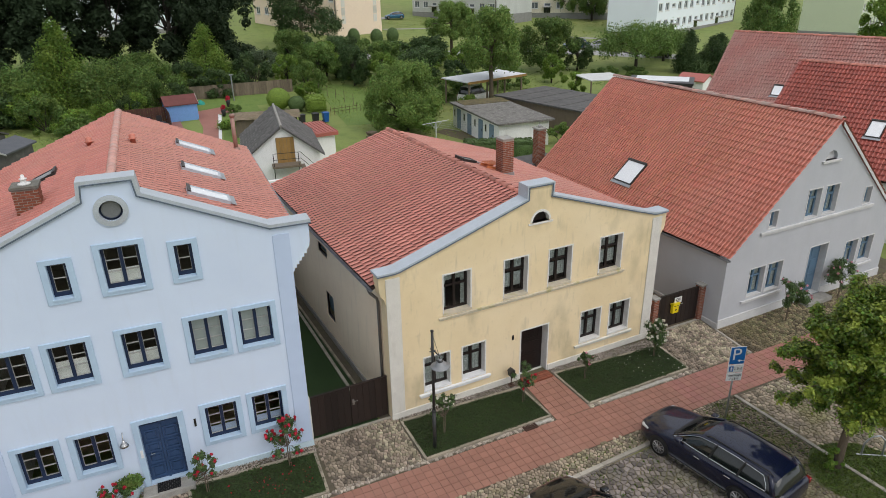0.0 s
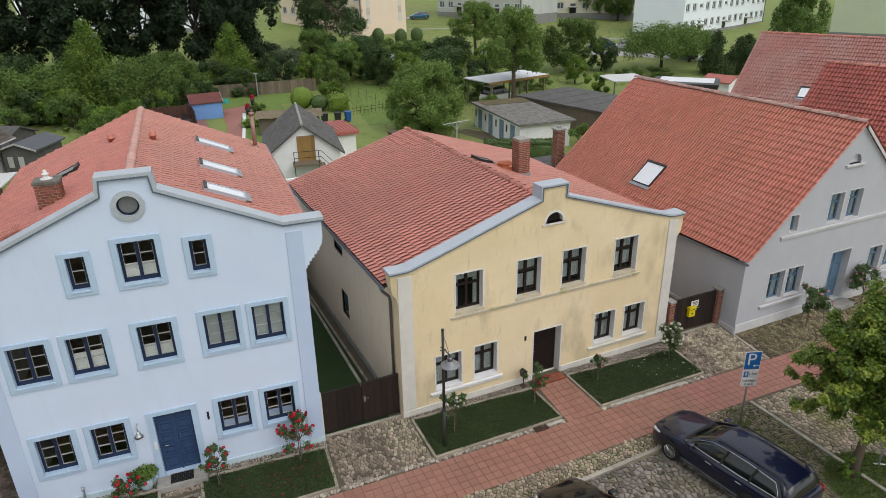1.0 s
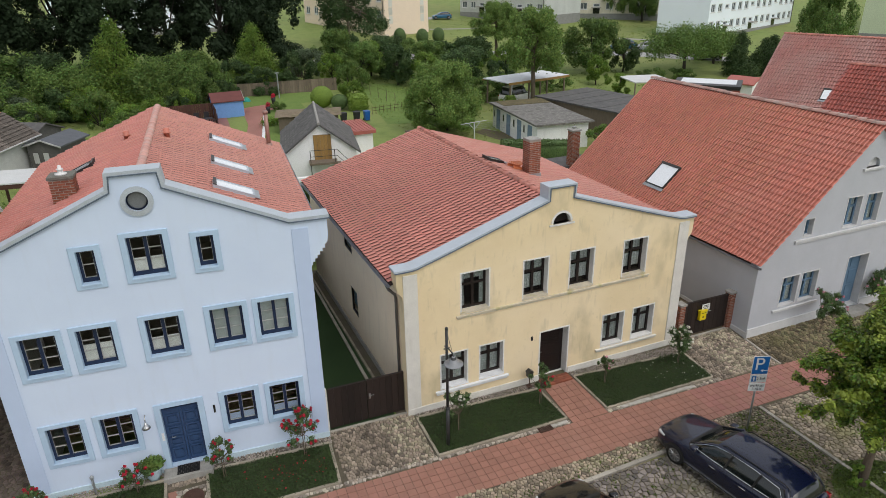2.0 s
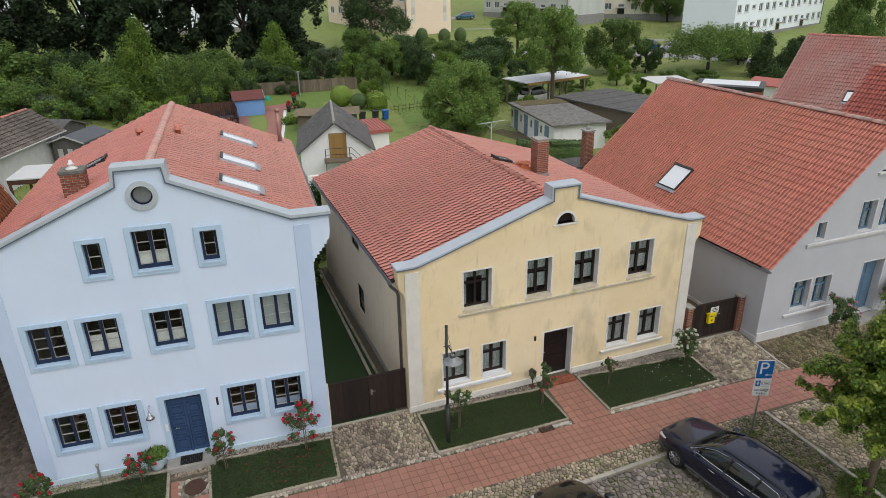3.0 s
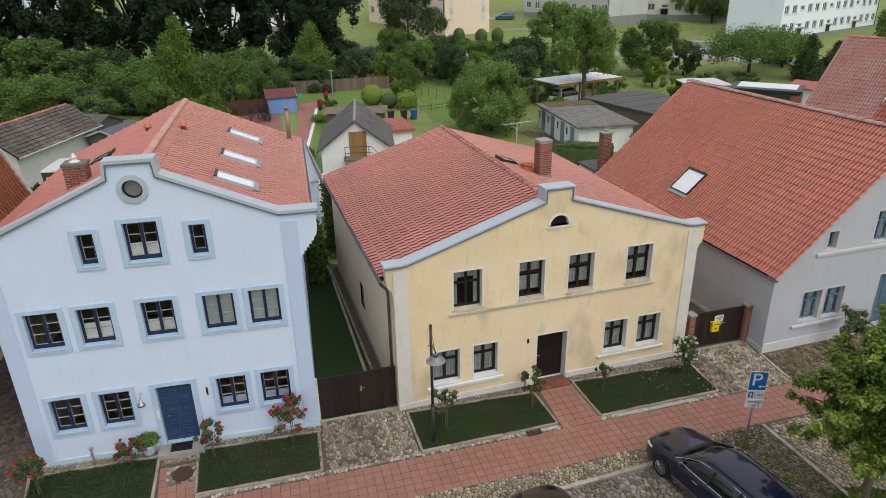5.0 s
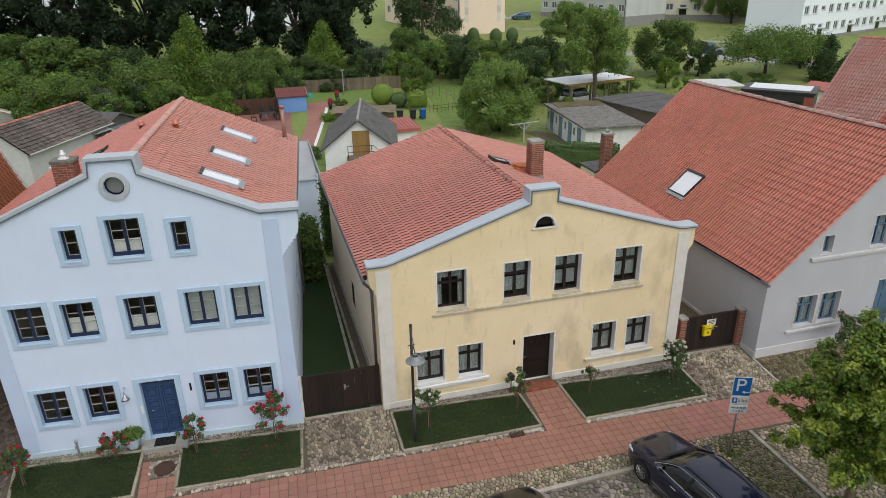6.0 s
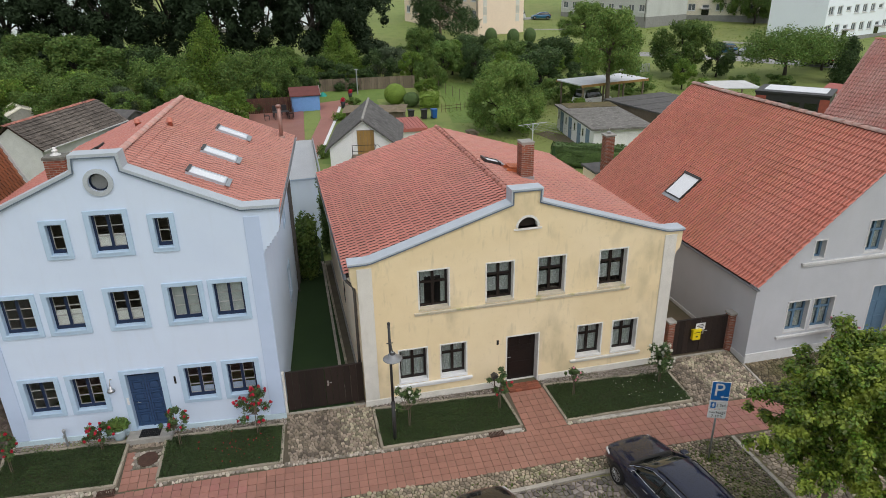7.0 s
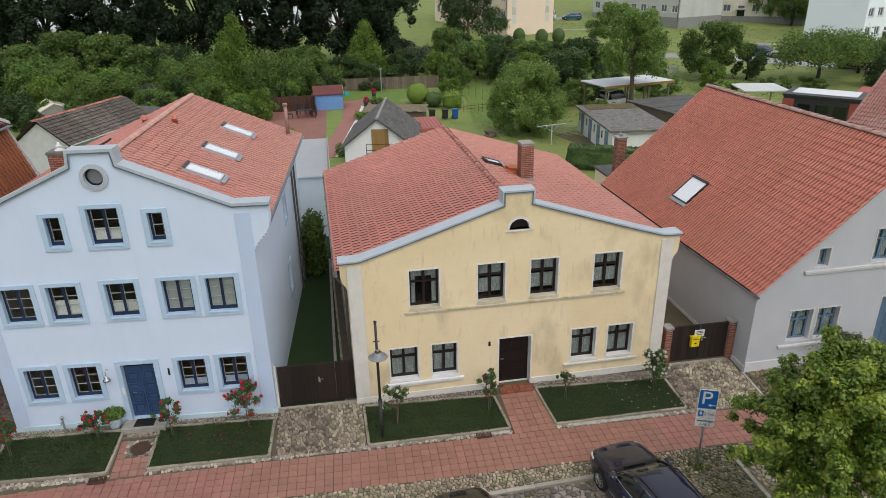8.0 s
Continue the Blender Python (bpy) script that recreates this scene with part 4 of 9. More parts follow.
        ring(bm, (u0 - e, u1 + e, z0 - e, z1 + e), (u0, u1, z0, z1), -0.012, depth + 0.08)
        w = part("window", bm, M["white_trim" if style == "brown" else "grey_trim"], house,
                 "dark brown window in a deep white reveal" if style == "brown" else "blue window in a grey reveal")
        fm = M["brown_frame" if style == "brown" else "blue_frame"]
    v0, v1, t = depth, depth + 0.07, 0.075
    bm = bmesh.new()
    i = (u0 + t, u1 - t, z0 + t, z1 - t)
    ring(bm, (u0, u1, z0, z1), i, v0, v1)
    uc = (u0 + u1) / 2
    two = u1 - u0 > 0.6
    h = z1 - z0
    if two:
        box(bm, uc - 0.045, uc + 0.045, v0 - 0.012, v1, i[2], i[3])
    zt = z0 + 0.64 * h
    if style != "navy" and h > 1.0:
        for a, c in (((i[0], uc - 0.045), (uc + 0.045, i[1])) if two else ((i[0], i[1]),)):
            box(bm, a, c, v0 - 0.008, v1, zt - 0.035, zt + 0.035)
    if style == "navy":
        box(bm, i[0], i[1], v0 - 0.006, v1, i[2] + 0.001, i[2] + 0.05)
    part("window_frame", bm, fm, w)
    if style == "navy":
        bm = bmesh.new()
        rows = 3 if h > 1.0 else 2
        for k in range(1, rows):
            z = i[2] + 0.05 + (i[3] - i[2] - 0.05) * k / rows
            for a, c in (((i[0], uc - 0.045), (uc + 0.045, i[1])) if two else ((i[0], i[1]),)):
                box(bm, a, c, v0 + 0.012, v1 - 0.012, z - 0.009, z + 0.009)
        for a, c in (((i[0], uc - 0.045), (uc + 0.045, i[1])) if two else ((i[0], i[1]),)):
            ring(bm, (a, c, i[2] + 0.05, i[3]), (a + 0.008, c - 0.008, i[2] + 0.058, i[3] - 0.008), v0 + 0.01, v1 - 0.014)
        part("glazing_bar", bm, M["bar_white"], w, "thin white glazing bars")
    for a, c in (((i[0], uc - 0.045), (uc + 0.045, i[1])) if two else ((i[0], i[1]),)):
        p = part("pane", pane_of(a, c, v0 + 0.03, i[2], i[3]), M["glass"], w)
        p.visible_shadow = False
    vc = v1 + 0.006
    if curtain == "lace":
        bm = wavy(bmesh.new(), u0, u1, vc, z0 + 0.02, z1 - 0.02, 0.014, 10)
        part("curtain", bm, M["lace"], w, "white lace curtain")
    elif curtain == "valance":
        bm = wavy(bmesh.new(), u0, u1, vc, z0 + 0.62 * h, z1 - 0.02, 0.012, 9)
        wavy(bm, u0, u1, vc, z0 + 0.16 * h, z0 + 0.54 * h, 0.012, 9)
        part("curtain", bm, M["lace"], w, "white lace curtain in two tiers")
    elif curtain == "side":
        bm = wavy(bmesh.new(), u0, u0 + 0.22, vc, z0, z1, 0.02, 4)
        wavy(bm, u1 - 0.22, u1, vc, z0, z1, 0.02, 4)
        wavy(bm, u0, u1, vc, z0 + 0.75 * h, z1, 0.02, 8)
        part("curtain", bm, M["lace"], w, "parted lace curtains")
    elif curtain == "blind":
        part("blind", B((u0, u1, vc, vc + 0.005, z0, z1)), M["net"], w, "drawn grey-white net curtain")
    elif curtain == "half":
        part("blind", B((u0, u1, vc, vc + 0.005, z0, z0 + 0.42 * h)), M["blind"], w, "white half curtain")
    elif curtain == "low":
        part("blind", B((u0, u1, vc, vc + 0.005, z0, z0 + 0.28 * h)), M["blue_pilaster"], w, "pale blue cafe curtain")
    elif curtain == "upper":
        part("blind", B((u0, u1, vc, vc + 0.005, z0 + 0.03, z0 + 0.52 * h)), M["blind"], w, "white half curtain")
    return w


def hole(u0, u1, z0, z1, style):
    e = 0.02 if style == "navy" else 0.05
    return rect(u0 - e, u1 + e, z0 - e, z1 + e)


def roof_deck(house, name, ur, zr, ue, ze, v0, v1, label, t=0.08):
    """The boarded slope under the tiles, ridge to eave."""
    return part(name, prism(bmesh.new(), [(ur, zr), (ue, ze), (ue, ze - t), (ur, zr - t)], v0, v1), M["deck"], house, label)


def slope_of(ur, zr, ue, ze):
    return Vector((ue - ur, 0, ze - zr)).normalized(), math.hypot(ue - ur, ze - zr)


# ---- the white-blue house ----
def blue_house():
    H = thing("house", "three-storey blue-white rendered gabled house with navy windows", "house", pose(-3.94, 17.74, 0, 0, 0, -4.2))
    rows = []
    cols = (0.10, 1.47, 3.20, 4.91, 6.24)
    for u in cols:
        rows.append((u, u + 0.89, 4.33, 5.5, "blind" if u > 4.5 else ("half" if u > 3 else ("upper" if u > 1 else "none"))))
    for u in (0.10, 1.47, 4.90, 6.24):
        rows.append((u, u + 0.88, 1.42, 2.6, "low" if u > 4 else "none"))
    rows += [(3.18, 4.08, 6.8, 7.96, "half"), (1.95, 2.39, 6.82, 7.75, "none"), (4.90, 5.34, 6.83, 7.75, "none")]
    dz = 0.14
    right = [(7.9, 6.38), (7.95, 6.42), (7.95, 6.5), (8.02, 6.5), (8.02, 6.6), (8.1, 6.6), (8.1, 6.7), (8.18, 6.7), (8.18, 6.8), (8.26, 6.8), (8.26, 6.9), (8.34, 6.9), (8.34, 7.0), (8.42, 7.08), (8.46, 7.3), (8.46, 7.72 + dz)]
    left = [(7.28 - u, z) for u, z in right[::-1]]
    left = [(u - 0.03, z) for u, z in left]
    outline = [(-0.65, 0.1), (7.9, 0.1)] + right + [(7.40, 7.72 + dz), (4.32, 9.25), (4.27, 9.68), (3.07, 9.68), (3.02, 9.25), (-0.10, 7.72 + dz)] + left
    circle = arc(3.65, 8.92, 0.27, 0, 348, 29)
    door = (3.10, 4.14, 0.42, 2.57)
    holes = [hole(a, b, c, d, "navy") for a, b, c, d, _ in rows] + [circle, rect(door[0] - 0.02, door[1] + 0.02, door[2], door[3] + 0.02)]
    part("wall", wall(bmesh.new(), outline, holes, 0.0, 0.4), M["blue_wall"], H, "blue-white rendered gable front")
    for a, b, c, d, cur in rows:
        window(H, a, b, c, d, "navy", 0.13, cur)
    # pilasters and plinth
    for a, b in ((-0.65, -0.2), (7.43, 7.9)):
        part("pilaster", B((a, b, -0.03, -0.001, 0.45, 7.6 if b > 0 else 7.6), bevel=0.006), M["blue_pilaster"], H, "bluish corner pilaster")
    for a, b in ((-0.68, 2.88), (4.26, 7.93)):
        part("plinth", B((a, b, -0.04, -0.002, 0.1, 0.44), bevel=0.006), M["plinth_blue"], H, "pale teal plinth strip")
    # round window with its rim
    bm = bmesh.new()
    o, i = arc(3.65, 8.92, 0.40, 0, 360, 32)[:-1], arc(3.65, 8.92, 0.27, 0, 360, 32)[:-1]
    vo = [[bm.verts.new((x, y, z)) for x, z in o] for y in (-0.002, -0.05)]
    vi = [[bm.verts.new((x, y, z)) for x, z in i] for y in (-0.06, 0.2)]
    for a, b in ((vo[0], vo[1]), (vo[1], vi[0]), (vi[0], vi[1])):
        for k in range(32):
            bm.faces.new((a[k], a[(k + 1) % 32], b[(k + 1) % 32], b[k]))
    bmesh.ops.recalc_face_normals(bm, faces=bm.faces[:])
    w = part("window", bm, M["zinc"], H, "round attic window with grey rim")
    bm = bmesh.new()
    prism(bm, arc(3.65, 8.92, 0.265, 0, 360, 24)[:-1], 0.12, 0.14)
    part("pane", bm, M["lamp_grey"], w, "dull grey round pane")
    bm = bmesh.new()
    lathe(bm, [(0.268, 0.06), (0.268, 0.11), (0.225, 0.11), (0.225, 0.06)], 28)
    for v in bm.verts:
        v.co = (v.co.x + 3.65, v.co.z, v.co.y + 8.92)
    bm.faces.ensure_lookup_table()
    bmesh.ops.delete(bm, geom=[f for f in bm.faces if len(f.verts) > 4], context="FACES_ONLY")
    bmesh.ops.recalc_face_normals(bm, faces=bm.faces[:])
    part("window_frame", bm, M["navy_frame"], w, "dark round inner frame")
    # coping of zinc sheet
    path = [(-1.24, 7.72 + dz), (-0.10, 7.72 + dz), (3.02, 9.25), (3.07, 9.68), (4.27, 9.68), (4.32, 9.25), (7.40, 7.72 + dz), (8.52, 7.72 + dz)]
    coping(H, path, -0.07, 0.47, 0.07)
    # walls behind
    side = [(6.7, 7.4, 4.75, 5.8), (6.1, 6.9, 1.7, 3.0)]
    bm = wall(bmesh.new(), rect(0.4, 12.2, 0.1, 7.2), [rect(a, b, c, d) for a, b, c, d in side], 0, 0.35)
    sw = part("wall", bm, M["blue_wall"], H, "white side wall")
    turn = Matrix.Translation((7.9, 0, 0)) @ Matrix.Rotation(radians(90), 4, "Z")
    sw.matrix_local = turn
    for a, b, c, d in side:
        bm = bmesh.new()
        ring(bm, (a - 0.12, b + 0.12, c - 0.12, d + 0.12), (a, b, c, d), -0.03, -0.001)
        ring(bm, (a, b, c, d), (a + 0.07, b - 0.07, c + 0.07, d - 0.07), 0.12, 0.2)
        w = part("window", bm, M["blue_trim"], H, "side window with pale blue surround")
        w.matrix_local = turn
        p = part("pane", pane_of(a + 0.07, b - 0.07, 0.15, c + 0.07, d - 0.07), M["glass"], w)
    part("wall", B((-0.65, -0.3, 0.4, 12.2, 0.1, 7.2)), M["whitewash"], H)
    part("wall", wall(bmesh.new(), [(-0.3, 0.1), (7.55, 0.1), (7.55, 7.3), (3.62, 8.95), (-0.3, 7.3)], [], 11.85, 12.2), M["whitewash"], H)
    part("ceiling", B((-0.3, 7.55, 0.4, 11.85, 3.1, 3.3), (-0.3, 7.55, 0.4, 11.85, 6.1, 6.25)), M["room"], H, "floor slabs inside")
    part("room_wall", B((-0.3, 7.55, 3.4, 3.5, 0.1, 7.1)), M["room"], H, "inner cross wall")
    # roof
    ur, zr = 3.62, 9.14
    for ue, nm in ((8.3, "roof"), (-1.08, "roof")):
        D, ln = slope_of(ur, zr, ue, 7.12)
        roof = roof_deck(H, nm, ur, zr, ue, 7.12, 0.42, 12.3, "pale red clay pantile roof slope")
        O = Vector((ur, 0.42, zr + 0.01)) + D * 0.06
        sk = []
        if ue > 0:
            for a in (1.75, 4.5, 7.95):
                sk.append((a, a + 0.72, 1.95, 3.2))
        else:
            sk.append((5.6, 6.3, 1.9, 2.7))
        # the right slope takes the tile with painted sheen, the left plain red
        roof_slope(roof, O, (0, 1, 0), D, 48, 14, 0.247, 0.36, M["tile_sheen"] if ue > 0 else M["tile_red"], (0, 20, 0, 14), sk, FLAT_TILE if ue > 0 else ROLL_TILE, 0.026 if ue > 0 else 0.05)
        for s in sk:
            skylight(roof, O, (0, 1, 0), D, *s, "zinc" if ue > 0 else "skylight_frame")
        gutter(H, ue + (0.06 if ue > 0 else -0.06), 7.08, 0.42, 12.3, 1)
        if ue > 0:
            ridge_caps(roof, (ur, 0.45, zr + 0.06), (0, 1, 0), 11.4, M["ridge_pink"], 0.108, to_front=False)
            for u, v in ((4.15, 7.0),):
                part("vent", lathe(bmesh.new(), [(0.09, -0.25), (0.09, 0.16), (0.15, 0.17), (0.15, 0.2), (0.10, 0.2), (0.12, 0.3), (0.06, 0.34)], 12, (u, v, zr - 0.42 * (u - ur) + 0.05)), M["tile_orange"], H, "small clay roof vent", True)
            bm = tube(bmesh.new(), [(7.84, 11.1, 7.1), (7.84, 11.1, 8.8)], [0.09, 0.085], 14)
            lathe(bm, [(0.115, 8.72), (0.115, 8.8), (0.10, 8.84)], 14, (7.84, 11.1, 0))
            lathe(bm, [(0.15, 7.15), (0.15, 7.4), (0.10, 7.45)], 14, (7.84, 11.1, 0))
            part("flue_pipe", bm, M["flue"], H, "brownish metal flue pipe", True)
        else:
            for u, v in ((2.75, 7.8),):
                part("vent", lathe(bmesh.new(), [(0.09, -0.25), (0.09, 0.16), (0.15, 0.17), (0.15, 0.2), (0.10, 0.2), (0.12, 0.3), (0.06, 0.34)], 12, (u, v, zr + 0.42 * (u - ur) + 0.05)), M["tile_orange"], H, "small clay roof vent", True)
            for v in (1.2, 1.9):
                bm = bmesh.new()
                for k in range(6):
                    m = Matrix.Translation((-0.2 + (v - 1.2) * 0.7, v - 0.2, 7.78 + (v - 1.2) * 0.28)) @ Matrix.Rotation(radians(-21), 4, "Y") @ Matrix.Translation((0.09 * k, 0, 0))
                    obox(bm, m, 0.05, 0.6, 0.03)
                part("roof_step", bm, M["ridge"], H, "brown slatted roof step")
    # chimney on the far slope
    ch = part("chimney", B((1.03, 1.74, 2.98, 3.6, 8.88, 8.98), bevel=0.015), M["cap_stone"], H, "red brick chimney with concrete cap")
    bricks(ch, 1.06, 1.71, 3.01, 3.57, 7.7, 8.88)
    part("flashing", B((0.99, 1.78, 2.94, 3.64, 7.86, 8.1)), M["gutter"], ch, "lead flashing")
    part("chimney_pot", lathe(bmesh.new(), [(0.17, 9.02), (0.16, 9.05), (0.08, 9.07), (0.07, 9.14), (0.10, 9.16), (0.10, 9.18), (0.05, 9.2), (0.05, 9.27), (0.02, 9.29)], 14, (1.38, 3.28, -0.04)), M["white_clay"], ch, "white glazed chimney pot", True)
    # front door
    a, b, c, d = door
    bm = bmesh.new()
    box(bm, a - 0.17, a, -0.045, -0.001, 0.2, d + 0.14)
    box(bm, b, b + 0.17, -0.045, -0.001, 0.2, d + 0.14)
    box(bm, a, b, -0.045, -0.001, d, d + 0.14)
    ring(bm, (a - 0.02, b + 0.02, c, d + 0.02), (a, b, c + 0.004, d), 0.0, 0.3)
    dr = part("door", bm, M["blue_trim"], H, "blue panelled double door in a pale blue surround")
    bm = B((a, b, 0.17, 0.23, c, d - 0.22))
    uc = (a + b) / 2
    for x0, x1 in ((a + 0.06, uc - 0.05), (uc + 0.05, b - 0.06)):
        for k, (z0, z1) in enumerate(((0.1, 0.55), (0.62, 0.95), (1.02, 1.35), (1.42, 1.8))):
            ring(bm, (x0, x1, c + z0, c + z1), (x0 + 0.05, x1 - 0.05, c + z0 + 0.05, c + z1 - 0.05), 0.13, 0.17)
            box(bm, x0 + 0.09, x1 - 0.09, 0.14, 0.17, c + z0 + 0.09, c + z1 - 0.09)
    box(bm, uc - 0.03, uc + 0.03, 0.13, 0.17, c, d - 0.22)
    part("door_leaf", bm, M["blue_door"], dr)
    bm = bmesh.new()
    ring(bm, (a, b, d - 0.22, d), (a + 0.05, b - 0.05, d - 0.17, d - 0.05), 0.16, 0.23)
    box(bm, uc - 0.03, uc + 0.03, 0.16, 0.23, d - 0.17, d - 0.05)
    part("transom", bm, M["blue_door"], dr)
    part("pane", pane_of(a + 0.05, b - 0.05, 0.19, d - 0.17, d - 0.05), M["glass"], dr)
    bm = tube(bmesh.new(), [(uc - 0.36, 0.16, c + 0.98), (uc - 0.36, 0.09, c + 0.98), (uc - 0.26, 0.09, c + 0.98)], 0.012, 6)
    part("handle", bm, M["steel"], dr, "steel door handle")
    part("sign", B((a - 0.1, a - 0.03, -0.06, -0.046, 1.45, 1.72)), M["sign_white"], dr, "small white door plate")
    # wall lamp
    lm = part("wall_lamp", tube(bmesh.new(), [(2.68, 0.0, 2.42), (2.68, -0.12, 2.52), (2.68, -0.22, 2.45), (2.68, -0.24, 2.3)], 0.015, 8), M["steel"], H, "steel barn-style wall lamp", True)
    part("shade", lathe(bmesh.new(), [(0.03, 2.34), (0.045, 2.27), (0.10, 2.2), (0.125, 2.15), (0.115, 2.15), (0.03, 2.22)], 16, (2.68, -0.24, 0)), M["steel"], lm, "steel bell shade", True)
    part("number_plate", B((4.55, 4.61, -0.015, -0.001, 2.05, 2.32)), M["black"], H, "small dark number figure as a bar")
    # pipes on the side wall
    for v in (9.6, 10.5):
        part("downpipe", tube(bmesh.new(), [(7.98, v, 7.15), (7.98, v, 0.3)], 0.045, 8), M["pipe"], H, "brown-grey downpipe")
    return H


def coping(house, path, v0, v1, th=0.035, over=0.03, top=0.1, mat_face=None):
    """Folded zinc sheet that follows the top of a parapet."""
    bm = bmesh.new()
    rows = []
    n = len(path)
    for k, (u, z) in enumerate(path):
        a, c = path[max(k - 1, 0)], path[min(k + 1, n - 1)]
        d0 = Vector((u - a[0], z - a[1])) if k else Vector((c[0] - u, c[1] - z))
        d1 = Vector((c[0] - u, c[1] - z)) if k < n - 1 else d0
        nn = (Vector((-d0.y, d0.x)).normalized() + Vector((-d1.y, d1.x)).normalized())
        nn = nn / max(0.6, nn.length_squared / 2)
        rows.append([bm.verts.new((u + nn.x * o, v, z + nn.y * o)) for v, o in ((v0, -0.05), (v0, th), (v1, th), (v1, -0.05))])
    for a, b in zip(rows, rows[1:]):
        for i in range(4):
            j = (i + 1) % 4
            bm.faces.new((a[i], a[j], b[j], b[i]))
    bm.faces.new(rows[0])
    bm.faces.new(rows[-1][::-1])
    bmesh.ops.recalc_face_normals(bm, faces=bm.faces[:])
    cop = part("coping", bm, M["zinc"], house, "grey-blue zinc sheet coping")
    bm = bmesh.new()
    rows = []
    for k, (u, z) in enumerate(path):
        a, c = path[max(k - 1, 0)], path[min(k + 1, n - 1)]
        d0 = Vector((u - a[0], z - a[1])) if k else Vector((c[0] - u, c[1] - z))
        d1 = Vector((c[0] - u, c[1] - z)) if k < n - 1 else d0
        nn = (Vector((-d0.y, d0.x)).normalized() + Vector((-d1.y, d1.x)).normalized())
        nn = nn / max(0.6, nn.length_squared / 2)
        rows.append([bm.verts.new((u + nn.x * o, v, z + nn.y * o)) for v, o in ((v0 - 0.012, -0.055), (v0 - 0.012, -0.018), (v0 - 0.001, -0.018), (v0 - 0.001, -0.055))])
    for a, b in zip(rows, rows[1:]):
        for i in range(4):
            j = (i + 1) % 4
            bm.faces.new((a[i], a[j], b[j], b[i]))
    bm.faces.new(rows[0])
    bm.faces.new(rows[-1][::-1])
    bmesh.ops.recalc_face_normals(bm, faces=bm.faces[:])
    part("drip_edge", bm, M["zinc_dark"], cop, "darker folded drip edge")
    return cop


# ---- the yellow house ----
def yellow_house():
    H = thing("house", "two-storey yellow rendered gabled house with brown windows", "house", pose(12.37, 17.1, 0))
    s = 12.37
    up = [(8.71, 9.71, "side"), (11.04, 11.98, "valance"), (12.89, 13.86, "valance"), (15.17, 16.18, "valance")]
    lo = [(7.94, 8.90), (9.41, 10.30), (14.52, 15.44), (15.90, 16.85)]
    wins = [(a - s, b - s, 3.77, 5.17, c) for a, b, c in up] + [(a - s, b - s, 1.0, 2.27, "lace") for a, b in lo]
    W = 5.68
    half = [(0.5, 7.22), (2.9, 6.44), (4.45, 5.94), (4.95, 5.79), (5.2, 5.71), (5.4, 5.68), (5.9, 5.68)]
    knee = [(5.9, 5.2), (5.86, 4.95), (5.74, 4.8), (W, 4.55)]
    rgt = half + knee
    outline = [(-W, 0.1), (W, 0.1)] + rgt[::-1] + [(0.5, 7.66), (-0.47, 7.66)] + [(-u, z) for u, z in rgt]
    door = (-0.55, 0.62, 0.2, 2.22)
    lun = [(-0.28, 6.33), (0.42, 6.33)] + arc(0.07, 6.36, 0.35, 0, 180, 10)
    holes = [hole(a, b, c, d, "brown") for a, b, c, d, _ in wins] + [rect(door[0] - 0.05, door[1] + 0.05, 0.2, door[3] + 0.05), lun]
    part("wall", wall(bmesh.new(), outline, holes, 0.0, 0.42), M["yellow_wall"], H, "yellow rendered gable front with grey weather stains")
    for a, b, c, d, cur in wins:
        window(H, a, b, c, d, "brown", 0.24, cur)
    # lunette
    bm = bmesh.new()
    o, i = arc(0.07, 6.36, 0.42, 0, 180, 12), arc(0.07, 6.36, 0.34, 0, 180, 12)
    for y0, y1 in ((-0.02, 0.3),):
        q = [[bm.verts.new((x, y, z)) for x, z in l] for l in (o, i) for y in (y0, y1)]
        for a, b in ((q[0], q[1]), (q[1], q[3]), (q[3], q[2]), (q[2], q[0])):
            for k in range(12):
                bm.faces.new((a[k], a[k + 1], b[k + 1], b[k]))
    box(bm, -0.42, 0.56, -0.05, 0.25, 6.27, 6.33)
    bmesh.ops.recalc_face_normals(bm, faces=bm.faces[:])
    w = part("window", bm, M["white_trim"], H, "half-round attic window with white rim")
    part("pane", prism(bmesh.new(), [(-0.27, 6.33), (0.41, 6.33)] + arc(0.07, 6.36, 0.34, 0, 180, 10), 0.18, 0.2), M["brown_frame"], w, "dark brown half-round shutter")
    # sills
    part("window_sill", B((-3.87, 4.02, -0.07, -0.001, 3.61, 3.67), (-3.84, 3.99, -0.045, -0.001, 3.55, 3.61), bevel=0.008), M["sill_old"], H, "long weathered string sill")
    for a, b, c, d, _ in wins:
        z = c - 0.05
        mt = "sill_white" if (d < 3 and a < 0) else "sill_old"
        part("window_sill", B((a - 0.05, b + 0.05, -0.03, 0.22, z - 0.02, z + 0.055)), M["white_trim"] if d < 3 and a > 0 else M[mt], H)
    part("window_sill", B((-4.66, -1.85, -0.10, -0.001, 0.82, 0.9), (-4.62, -1.89, -0.06, -0.001, 0.74, 0.82), bevel=0.01), M["sill_white"], H, "white moulded sill under two windows")
    part("window_sill", B((1.88, 4.7, -0.10, -0.001, 0.83, 0.9), (1.92, 4.66, -0.06, -0.001, 0.77, 0.83), bevel=0.01), M["cream"], H, "cream moulded sill under two windows")
    for a, b in ((-W, -5.2), (5.22, W)):
        part("pilaster", B((a - (0.003 if a < 0 else 0), b + (0.003 if b > 0 else 0), -0.035, -0.001, 0.35, 5.5), bevel=0.006), M["cream"], H, "cream corner pilaster")
    for a, b in ((-W - 0.01, -0.6), (0.67, W + 0.01)):
        part("plinth", B((a, b, -0.05, -0.001, 0.1, 0.46), bevel=0.008), M["cream"], H, "cream plinth")
